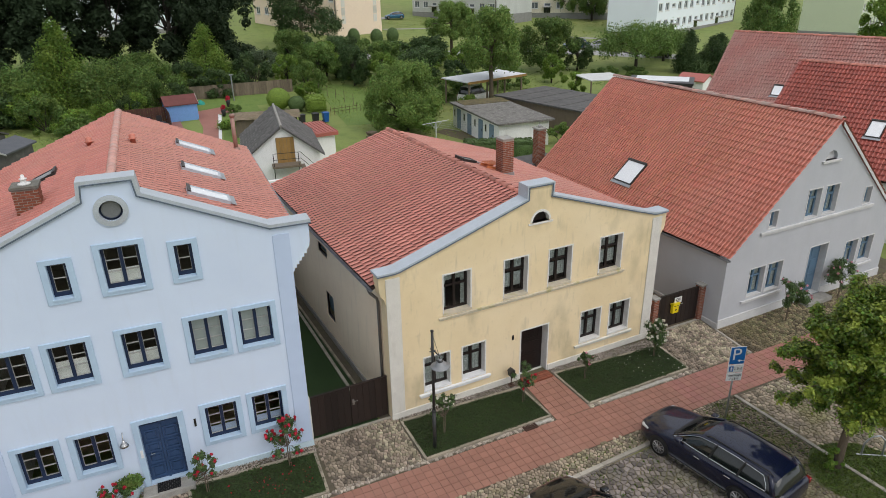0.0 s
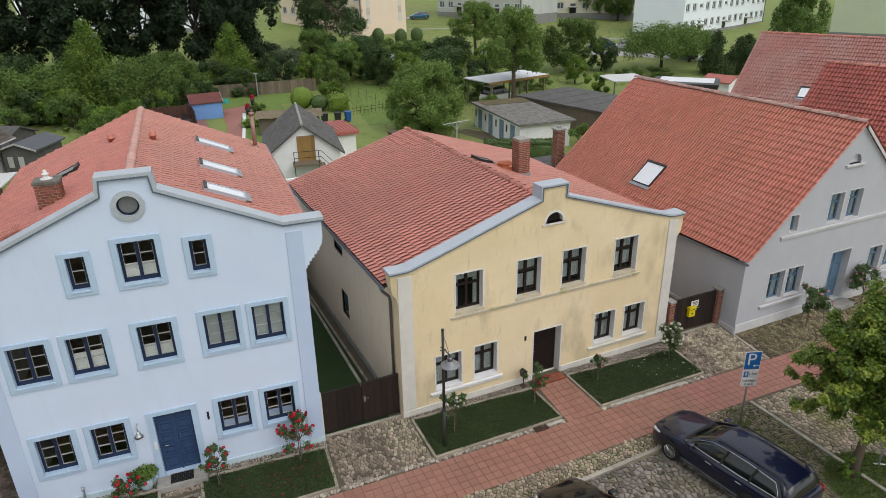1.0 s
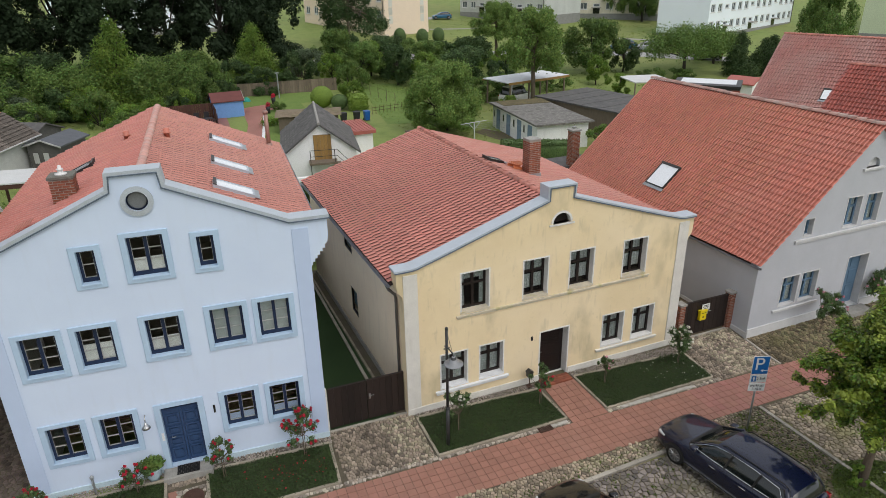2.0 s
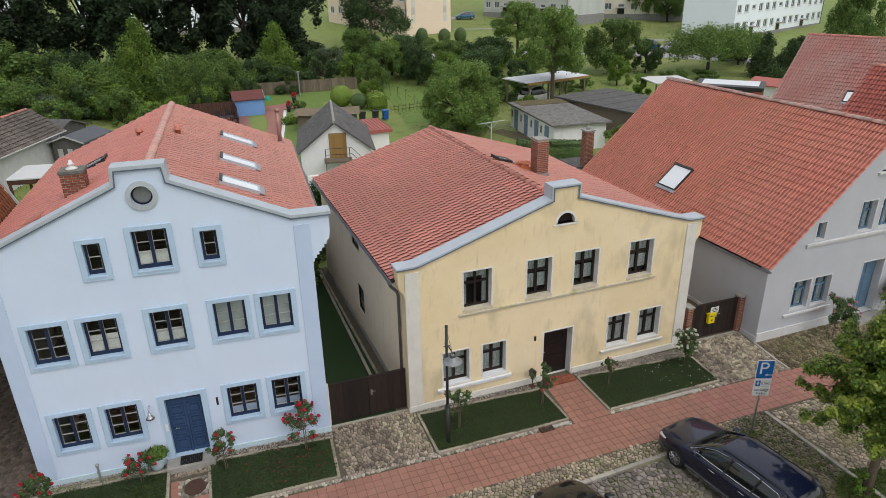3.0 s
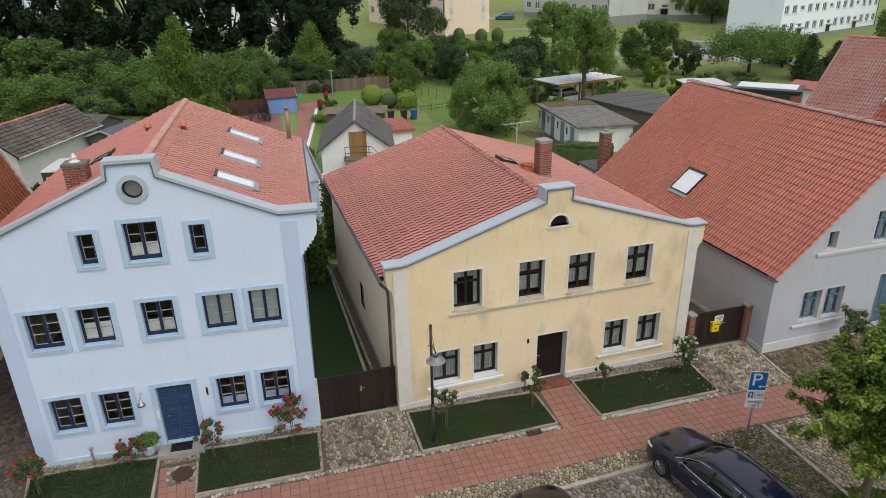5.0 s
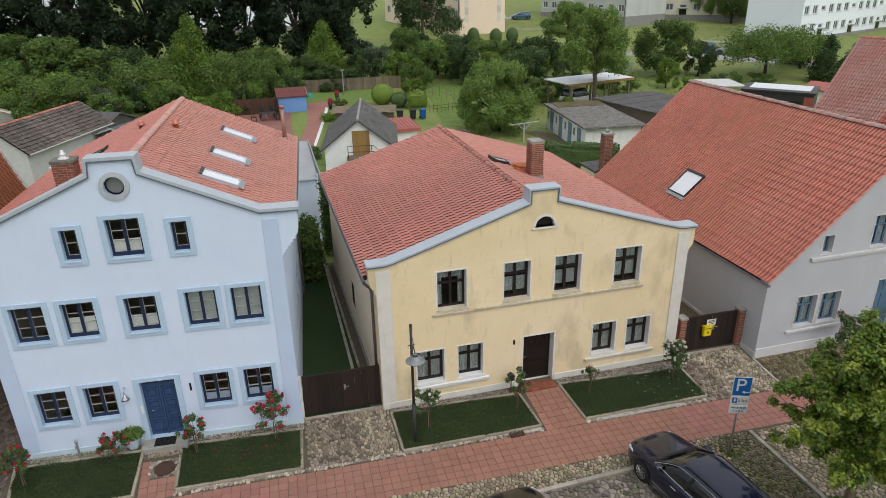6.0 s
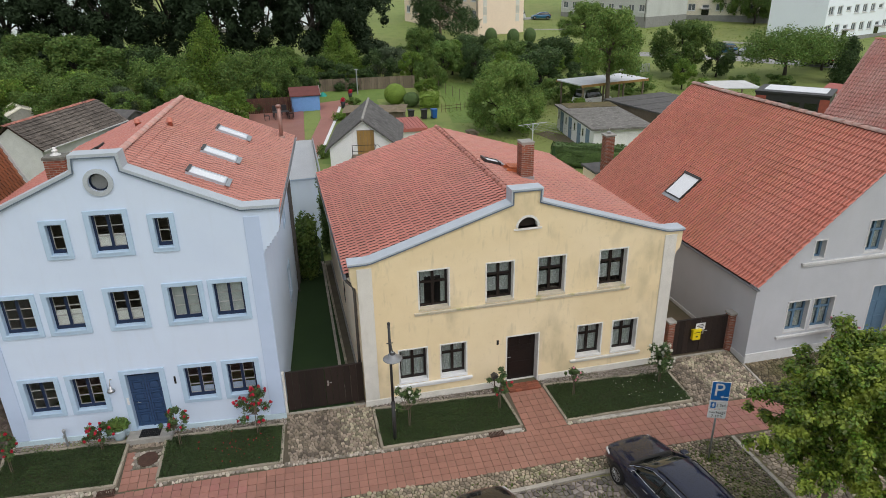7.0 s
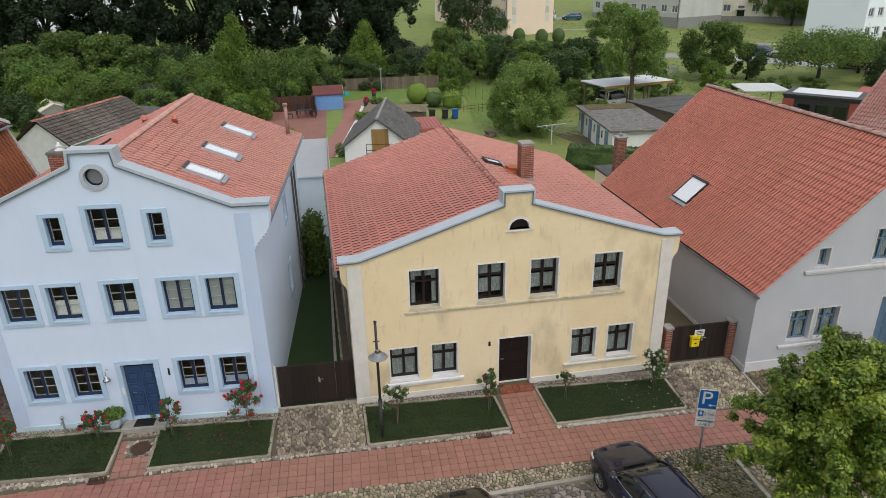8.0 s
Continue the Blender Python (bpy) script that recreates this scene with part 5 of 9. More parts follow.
    full = [(-u, z) for u, z in half[::-1]] + [(-0.5, 7.66), (0.53, 7.66)] + half
    full[0], full[-1] = (-5.95, 5.68), (5.95, 5.68)
    coping(H, full, -0.06, 0.5)
    # walls behind
    side = [(5.4, 6.3, 1.27, 2.42), (5.7, 6.8, 3.98, 4.4)]
    skew = Matrix.Rotation(radians(1.0), 4, "Z")
    bm = wall(bmesh.new(), rect(-12.5, -0.42, 0.1, 5.1), [rect(-b, -a, c, d) for a, b, c, d in side], 0, 0.4)
    sw = part("wall", bm, M["beige_wall"], H, "beige rendered side wall")
    turn = Matrix.Translation((-W, 0, 0)) @ skew @ Matrix.Rotation(radians(-90), 4, "Z")
    sw.matrix_local = turn
    for a, b, c, d in side:
        bm = bmesh.new()
        ring(bm, (-b, -a, c, d), (-b + 0.08, -a - 0.08, c + 0.08, d - 0.08), 0.03, 0.1)
        w = part("window", bm, M["brown_frame"], H, "small dark side window")
        w.matrix_local = turn
        part("pane", pane_of(-b + 0.08, -a - 0.08, 0.06, c + 0.08, d - 0.08), M["glass"], w)
        # added panel whose colour paints the blue house mirrored in the glass
        part("blind", B((-b + 0.08, -a - 0.08, 0.105, 0.115, c + 0.3 * (d - c), d - 0.08)), M["garage_door"], w, "grey-blue panel standing in for the blue house's reflection")
    part("plinth", B((-0.05, -0.001, 0.42, 12.5, 0.1, 0.5)), M["concrete"], H, "grey side plinth").matrix_local = Matrix.Translation((-W, 0, 0)) @ skew
    part("wall", B((-0.4, 0, 0.42, 12.5, 0.1, 5.1)), M["beige_wall"], H).matrix_local = Matrix.Translation((W, 0, 0)) @ skew
    part("wall", wall(bmesh.new(), [(-5.28, 0.1), (5.28, 0.1), (5.28, 5.2), (0, 6.8), (-5.28, 5.2)], [], 12.1, 12.5), M["beige_wall"], H).matrix_local = skew
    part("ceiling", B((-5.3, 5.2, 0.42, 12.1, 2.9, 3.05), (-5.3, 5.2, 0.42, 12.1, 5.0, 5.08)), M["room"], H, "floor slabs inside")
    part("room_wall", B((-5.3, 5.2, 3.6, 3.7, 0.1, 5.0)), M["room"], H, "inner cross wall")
    # roof
    zr = 7.0
    for ue in (-5.98, 5.98):
        D, ln = slope_of(0, zr, ue, 5.16)
        roof = roof_deck(H, "roof", 0, zr, ue, 5.16, 0.44, 12.6, "red clay pantile roof slope")
        roof.matrix_local = skew
        O = Vector((0, 0.44, zr + 0.01)) + D * 0.06
        sk = [(5.6, 6.2, 0.4, 1.15)] if ue > 0 else []
        # plain red on the left; on the right the sky's sheen is in the colour
        roof_slope(roof, O, (0, 1, 0), D, 49, 18, 0.247, 0.345, M["tile_red"] if ue < 0 else M["tile_sheen"], (0, 16, 0, 18) if ue < 0 else (0, 9, 0, 18), sk, ROLL_TILE if ue < 0 else FLAT_TILE, 0.045 if ue < 0 else 0.026)
        for q in sk:
            skylight(roof, O, (0, 1, 0), D, *q)
        gutter(H, ue + (0.05 if ue > 0 else -0.05), 5.1, 0.44, 12.6, 1).matrix_local = skew
        if ue < 0:
            ridge_caps(roof, (0, 0.5, zr + 0.06), (0, 1, 0), 12.0, M["ridge"], 0.115)
        else:
            m = Matrix.Translation(O) @ Matrix((Vector((0, 1, 0)), D, Vector((0, 1, 0)).cross(D) * -1)).transposed().to_4x4()
            bm = bmesh.new()
            for k in range(6):
                box(bm, 4.75, 5.35, 1.1 + 0.09 * k, 1.16 + 0.09 * k, 0.2 + 0.02 * k, 0.23 + 0.02 * k)
            box(bm, 4.78, 4.84, 1.05, 1.65, 0.05, 0.16)
            box(bm, 5.26, 5.32, 1.05, 1.65, 0.05, 0.16)
            st = part("roof_step", bm, M["step_orange"], H, "orange slatted roof step")
            st.matrix_local = m
    ch = part("chimney", B((1.47, 2.01, 4.66, 5.24, 7.93, 7.98), bevel=0.012), M["concrete"], H, "tall red brick chimney with concrete cap")
    bricks(ch, 1.48, 2.0, 4.67, 5.23, 6.25, 7.93)
    part("flashing", B((1.45, 2.03, 4.64, 5.26, 6.3, 6.58)), M["gutter"], ch, "lead flashing")
    # front door
    a, b, c, d = door
    bm = bmesh.new()
    ring(bm, (a - 0.05, b + 0.05, c, d + 0.05), (a, b, c + 0.004, d), -0.012, 0.42)
    dr = part("door", bm, M["white_trim"], H, "dark brown front door in a deep white reveal")
    bm = B((a, b, 0.34, 0.40, c, d))
    for z0, z1 in ((0.12, 0.75), (0.85, 1.25)):
        box(bm, a + 0.2, b - 0.2, 0.315, 0.34, c + z0, c + z1)
    ring(bm, (a + 0.14, b - 0.14, c + 1.35, d - 0.1), (a + 0.2, b - 0.2, c + 1.42, d - 0.17), 0.31, 0.34)
    box(bm, (a + b) / 2 - 0.025, (a + b) / 2 + 0.025, 0.315, 0.34, c + 1.42, d - 0.17)
    part("door_leaf", bm, M["brown_door"], dr)
    part("handle", tube(bmesh.new(), [(a + 0.12, 0.33, c + 1.0), (a + 0.12, 0.27, c + 1.0), (a + 0.24, 0.27, c + 1.0)], 0.012, 6), M["steel"], dr, "steel door handle")
    part("number_plate", B((a - 0.4, a - 0.32, -0.012, -0.001, 1.98, 2.16)), M["black"], H, "small dark number figure as a bar")
    # downpipes
    part("downpipe", tube(bmesh.new(), [(-6.03, 0.62, 5.0), (-5.98, 0.57, 4.86), (-5.79, 0.52, 4.66), (-5.76, 0.52, 4.5), (-5.76, 0.52, 0.3)], 0.05, 8), M["pipe"], H, "grey-brown downpipe", True)
    part("downpipe", tube(bmesh.new(), [(5.73, -0.02, 0.9), (5.73, -0.02, 0.25)], 0.045, 8), M["zinc"], H, "zinc rain pipe end")
    return H


# ---- the grey house ----
def grey_house():
    H = thing("house", "grey rendered gabled house with a steep orange tile roof", "house", pose(21.08, 16.25, 0))
    wins = [(1.52, 2.42, 1.27, 2.54, "lace"), (2.63, 3.53, 1.27, 2.54, "lace"), (7.82, 8.68, 1.24, 2.48, "lace"), (8.95, 9.85, 1.24, 2.48, "lace"),
            (4.34, 5.15, 4.26, 5.52, "lace"), (5.48, 6.31, 4.26, 5.52, "lace"), (2.13, 2.58, 4.26, 4.97, "lace"), (8.30, 8.78, 4.24, 5.02, "none")]
    outline = [(0, 0.1), (10.9, 0.1), (10.9, 3.32), (5.42, 8.2), (0, 3.32)]
    door = (5.25, 6.48, 0.3, 2.74)
    lun = [(4.97, 6.70), (5.69, 6.70)] + arc(5.33, 6.74, 0.36, 0, 180, 10)
    holes = [hole(a, b, c, d, "blue") for a, b, c, d, _ in wins] + [rect(door[0] - 0.05, door[1] + 0.05, 0.3, door[3] + 0.05), lun]
    part("wall", wall(bmesh.new(), outline, holes, 0, 0.4), M["grey_wall"], H, "grey rendered gable front")
    for a, b, c, d, cur in wins:
        window(H, a, b, c, d, "blue", 0.2, cur)
    part("window", B((4.75, 5.93, -0.09, 0.2, 6.60, 6.70), bevel=0.008), M["grey_trim"], H, "half-round attic opening with sill")
    part("pane", prism(bmesh.new(), [(4.97, 6.70), (5.69, 6.70)] + arc(5.33, 6.74, 0.36, 0, 180, 10), 0.14, 0.16), M["grey_trim"], H, "blind half-round panel")
    part("window_sill", B((1.68, 9.08, -0.09, -0.001, 4.06, 4.16), (1.73, 9.03, -0.05, -0.001, 3.98, 4.06), bevel=0.008), M["grey_trim"], H, "long grey string sill")
    for a, b in ((1.2, 3.74), (7.6, 10.05)):
        part("window_sill", B((a, b, -0.09, -0.001, 1.04, 1.14), bevel=0.008), M["grey_trim"], H, "grey sill under two windows")
    for a, b in ((-0.02, 5.2), (6.53, 10.92)):
        part("plinth", B((a, b, -0.05, -0.001, 0.1, 0.55), bevel=0.008), M["grey_trim"], H, "light grey plinth")
    part("wall", B((0, 0.4, 0.4, 13.3, 0.1, 3.3)), M["grey_wall"], H, "grey side wall")
    part("plinth", B((-0.04, -0.001, 0, 13.3, 0.1, 0.4)), M["grey_trim"], H)
    part("wall", B((10.5, 10.9, 0.4, 13.3, 0.1, 3.3)), M["grey_wall"], H)
    part("wall", wall(bmesh.new(), [(0.4, 0.1), (10.5, 0.1), (10.5, 3.55), (5.42, 8.1), (0.4, 3.55)], [], 12.9, 13.3), M["grey_wall"], H)
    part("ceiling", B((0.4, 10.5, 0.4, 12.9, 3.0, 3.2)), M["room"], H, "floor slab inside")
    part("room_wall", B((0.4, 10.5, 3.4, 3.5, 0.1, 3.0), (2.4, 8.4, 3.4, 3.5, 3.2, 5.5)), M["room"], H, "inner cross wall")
    zr, ur, ze = 8.34, 5.42, 3.44
    skew = Matrix.Translation((ur, 0, 0)) @ Matrix.Rotation(radians(1.0), 4, "Z") @ Matrix.Translation((-ur, 0, 0))
    for ue in (-0.08, 10.98):
        D, ln = slope_of(ur, zr, ue, ze)
        roof = roof_deck(H, "roof", ur, zr, ue, ze, 0.41, 13.5, "steep orange clay tile roof slope")
        roof.matrix_local = skew
        O = Vector((ur, -0.12, zr + 0.01)) + D * 0.06
        nrow = 21
        pitch = (ln - 0.05) / nrow
        sk = [(6.87, 8.1, 4.58, 5.9)] if ue < 0 else []
        roof_slope(roof, O, (0, 1, 0), D, 82, nrow, 0.166, pitch, M["tile_orange"], (0, 14, 0, 21) if ue < 0 else (0, 0, 0, 0), sk, WAVE_TILE if ue < 0 else LOW_TILE, 0.045)
        for q in sk:
            skylight(roof, O, (0, 1, 0), D, *q)
        if ue < 0:
            ridge_caps(roof, (ur, 0.16, zr + 0.06), (0, 1, 0), 13.3, M["ridge_pale"], 0.115)
            part("vent", lathe(bmesh.new(), [(0.1, -0.3), (0.1, 0.2), (0.14, 0.22), (0.05, 0.3)], 10, (4.7, 9.2, 7.6)), M["tile_orange"], H, "clay roof vent")
        gutter(H, ue - (0.03 if ue < 0 else -0.03), ze - 0.08, -0.1, 13.5, 1).matrix_local = skew
        bm = prism(bmesh.new(), [(ur, zr - 0.04), (ue, ze - 0.02), (ue, ze - 0.17), (ur, zr - 0.2)], -0.15, -0.121)
        if ue > 0:
            part("verge_board", bm, M["grey_trim"], H, "pale verge board").matrix_local = skew
        else:
            bm.free()
    a, b, c, d = door
    bm = bmesh.new()
    ring(bm, (a - 0.05, b + 0.05, c, d + 0.05), (a, b, c + 0.004, d), -0.012, 0.4)
    dr = part("door", bm, M["grey_trim"], H, "blue panelled door in a grey reveal")
    bm = B((a, b, 0.33, 0.38, c, d))
    for x0, x1 in ((a + 0.1, (a + b) / 2 - 0.06), ((a + b) / 2 + 0.06, b - 0.1)):
        for z0, z1 in ((0.15, 0.9), (1.0, 1.6), (1.75, 2.3)):
            box(bm, x0, x1, 0.31, 0.33, c + z0, c + z1)
    part("door_leaf", bm, M["blue_frame"], dr)
    part("step", B((a - 0.2, b + 0.2, -0.6, -0.055, 0.05, 0.3), bevel=0.01), M["concrete"], H, "concrete door step")
    return H


blue_house()
yellow_house()
grey_house()


# ---- plants ----
def foliage(name, clumps, n, size, material, parent, seed, up=0.3, shell=0.55, droop=0.0, label=""):
    """Small folded leaves scattered over the clumps (x, y, z, radius)."""
    rng = np.random.default_rng(seed)
    far = size > 0.125
    if far:
        n, size = int(n * 1.9), size * 0.76
    c = np.array(clumps, float)
    w = c[:, 3] ** 2
    k = rng.choice(len(c), n, p=w / w.sum())
    d = rng.normal(size=(n, 3))
    d /= np.linalg.norm(d, axis=1)[:, None]
    rad = c[k, 3] * (shell + (1 - shell) * rng.random(n)) * (0.8 + 0.3 * rng.random(n) + 0.45 * rng.random(n) ** 5)
    p = c[k, :3] + d * rad[:, None]
    nrm = d * 0.8 + rng.normal(size=(n, 3)) * (0.5 if far else 0.35) + np.array([0, 0, up])
    nrm /= np.linalg.norm(nrm, axis=1)[:, None]
    t = rng.normal(size=(n, 3)) + np.array([0, 0, -droop])
    t -= nrm * (t * nrm).sum(1)[:, None]
    t /= np.linalg.norm(t, axis=1)[:, None]
    b = np.cross(nrm, t)
    s = size * (0.5 + 1.0 * rng.random(n))[:, None]
    wd = (0.2 + 0.3 * rng.random(n))[:, None]
    if far:
        v = np.stack([p + t * s * 0.6, p - t * s * 0.35 + b * s * (wd + 0.1), p - t * s * 0.35 - b * s * (wd + 0.1)], 1).reshape(-1, 3)
        f = np.arange(3 * n).reshape(-1, 3)
    else:
        v = np.stack([p - t * s * 0.5, p + b * s * wd + nrm * s * 0.1, p + t * s * 0.55 - nrm * s * 0.08, p - b * s * wd + nrm * s * 0.1], 1).reshape(-1, 3)
        i = np.arange(n)[:, None] * 4
        f = np.concatenate([i + np.array([[0, 1, 2]]), i + np.array([[0, 2, 3]])], 1).reshape(-1, 3)
    me = bpy.data.meshes.new(name)
    me.vertices.add(len(v))
    me.vertices.foreach_set("co", v.ravel())
    me.loops.add(len(f) * 3)
    me.loops.foreach_set("vertex_index", f.ravel())
    me.polygons.add(len(f))
    me.polygons.foreach_set("loop_start", np.arange(len(f)) * 3)
    me.update()
    me.materials.append(material)
    ob = new(name, me)
    ob.parent = parent
    return tagged(ob, label=label)


def crown(seed, H, R, z0, n, shape):
    rng = random.Random(seed)
    out = []
    for k in range(n):
        a = rng.uniform(0, 2 * math.pi)
        t = (k + rng.random()) / n
        if shape == "cone":
            z = z0 + (H - z0) * t ** 1.3
            r = R * (1 - t ** 1.3) ** 0.9 * rng.uniform(0.4, 0.85)
            cr = 0.16 * R + 0.30 * R * (1 - t)
        elif shape == "spread":
            z = z0 + (H - z0) * (0.35 + 0.6 * rng.random())
            r = R * math.sqrt(rng.random()) * 0.85
            z -= 0.25 * (H - z0) * (r / R) ** 2
            cr = R * rng.uniform(0.16, 0.26)
        elif shape == "pine":
            lay = k % 6
            z = z0 + (H - z0) * (lay + 0.5 + rng.uniform(-0.25, 0.25)) / 6
            r = R * (1 - 0.55 * lay / 6) * rng.uniform(0.3, 0.95)
            cr = R * rng.uniform(0.13, 0.22)
        elif shape == "lime":
            z = z0 + (H - z0) * t
            r = R * (0.62 + 1.52 * t if t < 0.25 else 1 - (t - 0.25) * 1.1) * rng.random() ** 0.5 * 0.95
            cr = R * rng.uniform(0.10, 0.21) * (0.75 if t > 0.8 else 1.0)
        elif shape == "airy":
            z = z0 + (H - z0) * t
            r = R * math.sqrt(max(0.03, 1 - (2 * (t - 0.40)) ** 2 * 0.72)) * rng.random() ** 0.5 * 0.9
            cr = R * rng.uniform(0.12, 0.22)
        else:
            z = z0 + (H - z0) * t
            r = R * math.sqrt(max(0.02, 1 - (2 * (t - 0.42)) ** 2 * 0.75)) * rng.random() ** 0.4 * 0.92
            cr = R * rng.uniform(0.11, 0.27)
        out.append((r * math.cos(a), r * math.sin(a), min(z, H - cr * 0.6), cr))
    return out


def tree(name, label, H, R, z0, trunk, n_clump, n_leaf, size, leaf, bark, seed, shape="round", category="tree", droop=0.0, m=None, shell=0.55, lean=0.0, up=0.3):
    T = thing(name, label, category, m)
    rng = random.Random(seed)
    cl = crown(seed, H, R, z0, n_clump, shape)
    top = Vector((lean, 0, z0 + (H - z0) * 0.55))
    stem = [Vector((0, 0, -0.25)), Vector((0.02, 0.01, z0 * 0.5)), Vector((lean * 0.5, 0.03 * R, z0)), top]
    bm = tube(bmesh.new(), stem, [trunk * 1.35, trunk, trunk * 0.85, trunk * 0.3], 9)
    for x, y, z, r in cl[:: max(1, n_clump // 16)]:
        s = stem[2].lerp(top, rng.uniform(0, 0.7))
        mid = s.lerp(Vector((x, y, z)), 0.5) + Vector((0, 0, 0.06 * R))
        if name in ("willow", "lime_tree", "maple", "conifer"):
            part("limb", tube(bmesh.new(), [s, mid, (x, y, z)], [trunk * 0.42, trunk * 0.26, trunk * 0.08], 6), bark, T, "", True)
        else:
            tube(bm, [s, mid, (x, y, z)], [trunk * 0.42, trunk * 0.26, trunk * 0.08], 6)
    part("trunk", bm, bark, T, "", True)
    foliage("crown", cl, n_leaf, size, leaf, T, seed, droop=droop, shell=shell, up=up)
    return T


def bush(name, label, H, R, n_clump, n_leaf, size, leaf, seed, shape="round", m=None, category="shrub", shell=0.6):
    T = thing(name, label, category, m)
    cl = [(x, y, max(z, r * 0.7), r) for x, y, z, r in crown(seed, H, R, 0.1, n_clump, shape)]
    bm = bmesh.new()
    for x, y, z, r in cl[::3]:
        tube(bm, [(0, 0, -0.1), (x * 0.5, y * 0.5, z * 0.55), (x, y, z)], [0.05, 0.03, 0.01], 5)
    part("stem", bm, M["bark_dark"], T)
    foliage("crown", cl, n_leaf, size, leaf, T, seed, shell=shell)
    return T


def at(x, y, s=1.0, rz=0.0, sz=None, lift=0.0):
    return pose(x, y, gz(y) + lift, 0, 0, rz) @ Matrix.Diagonal((s, s, sz or s, 1))


# the lime tree on the grass beside the parking place
def lime_tree(m, seed=5):
    """A young street tree: rising limbs, each with its own sprays of leaves and gaps of shade between."""
    T = thing("lime_tree", "young lime tree with lobed yellow-green crown on the verge", "tree", m)
    rng = random.Random(seed)
    lean = Vector((0.24, 0.1, 0))
    stem = [Vector((0, 0, -0.2)), Vector((0.10, 0.02, 1.1)), Vector((0.25, 0.05, 2.1)), lean + Vector((0, 0, 3.4)), lean * 1.1 + Vector((0, 0, 5.4))]
    part("trunk", tube(bmesh.new(), stem, [0.15, 0.115, 0.10, 0.07, 0.02], 10), M["bark"], T, "", True)
    clumps = []
    for k in range(64):
        t = (k + 0.5) / 64
        a = k * 2.399 + rng.uniform(-0.3, 0.3)
        z_end = 2.4 + 3.65 * t + rng.uniform(-0.25, 0.25)
        reach = 2.75 * (0.62 + 1.5 * t if t < 0.25 else 1.0 - (t - 0.25) * 1.0) * rng.uniform(0.72, 1.05)
        root = stem[2].lerp(stem[4], min(0.95, t * 0.8))
        tip = Vector((lean.x + reach * math.cos(a), lean.y + reach * math.sin(a), z_end))
        mid = root.lerp(tip, 0.5) + Vector((0, 0, 0.22))
        part("limb", tube(bmesh.new(), [root, mid, tip], [0.035, 0.024, 0.008], 5), M["bark"], T, "", True)
        for q in range(7):
            f = 0.34 + 0.68 * q / 6
            p = root.lerp(mid, f * 2) if f < 0.5 else mid.lerp(tip, f * 2 - 1)
            r = (0.36 - 0.22 * abs(f - 0.62) / 0.5) * rng.uniform(0.7, 1.15)
            o = Vector((rng.uniform(-1, 1), rng.uniform(-1, 1), rng.uniform(-0.5, 0.6))) * 0.22
            clumps.append((*(p + o), r))
    foliage("crown", clumps, 120000, 0.082, M["leaf_lime"], T, seed, up=0.8, shell=0.3, droop=0.4)
    return T


lime_tree(pose(17.9, 8.76, -0.05))

# gardens and woods behind the houses: one of each kind, then copies
def grove(first, spots, H0):
    rng = random.Random(len(spots) * 7 + int(H0 * 10))
    for k, (x, y, h, r) in enumerate(spots):
        m = pose(x, y, gz(y), 0, 0, rng.uniform(0, 360)) @ Matrix.Diagonal((r, r, h, 1))
        if k == 0:
            first.matrix_world = m
        else:
            copy_thing(first, pose(0, 0, 0)).matrix_world = m


fruit = [(-23.4, 85.5, 1.3, 1.5), (-18.1, 83.7, 1.25, 1.5), (-13.2, 81.7, 1.05, 1.45), (-28.0, 87.0, 1.0, 1.5), (4.6, 81.8, 0.9, 1.1), (24.6, 80.8, 0.9, 0.95), (33.1, 80.5, 0.85, 1.1), (23.0, 87.5, 1.05, 1.0)]
grove(tree("fruit_tree", "rounded green fruit tree in a back garden", 5.0, 2.9, 1.0, 0.13, 46, 6500, 0.23, M["leaf_mid"], M["bark_dark"], 11), fruit, 5)
fruit = [(-9.1, 79.8, 1.1, 1.15), (-28.4, 79.3, 1.0, 1.4), (27.8, 77.3, 0.95, 0.85), (34.4, 72.6, 0.95, 1.25), (28.9, 88.1, 0.85, 1.0), (58.5, 73.7, 0.85, 0.85), (-34.5, 82.0, 1.2, 1.5), (40.0, 82.0, 0.9, 1.1)]
grove(tree("fruit_tree", "leafy dark green garden tree", 4.8, 3.0, 0.8, 0.14, 40, 6500, 0.22, M["leaf_dark"], M["bark_dark"], 12), fruit, 4.8)
shrubs = [(3.1, 71.1, 1.1, 0.7), (0.1, 67.4, 1.15, 1.0), (-2.3, 68.9, 0.85, 1.1), (-21.7, 74.0, 1.5, 1.4), (-16.7, 77.5, 1.5, 1.5), (-6.0, 73.1, 1.3, 1.25), (32.4, 57.5, 0.85, 0.6), (21.0, 73.5, 0.7, 0.9)]
grove(bush("shrub", "bright green leafy garden shrub", 2.4, 1.9, 24, 3600, 0.17, M["leaf_light"], 13), shrubs, 2.4)
shrubs = [(16.7, 81.5, 1.35, 1.2), (-9.0, 73.8, 1.2, 1.15), (1.5, 76.0, 1.2, 1.2), (8.5, 80.5, 1.2, 1.4), (-25.5, 70.5, 1.4, 1.5), (26.0, 95.0, 1.3, 1.4), (37.5, 88.0, 1.1, 1.3), (32.0, 92.0, 1.2, 1.3), (12.5, 79.0, 1.0, 1.2), (-31.0, 74.0, 1.4, 1.5)]
grove(bush("shrub", "dark dense garden shrub", 2.8, 2.2, 26, 4200, 0.17, M["leaf_dark"], 14), shrubs, 2.8)
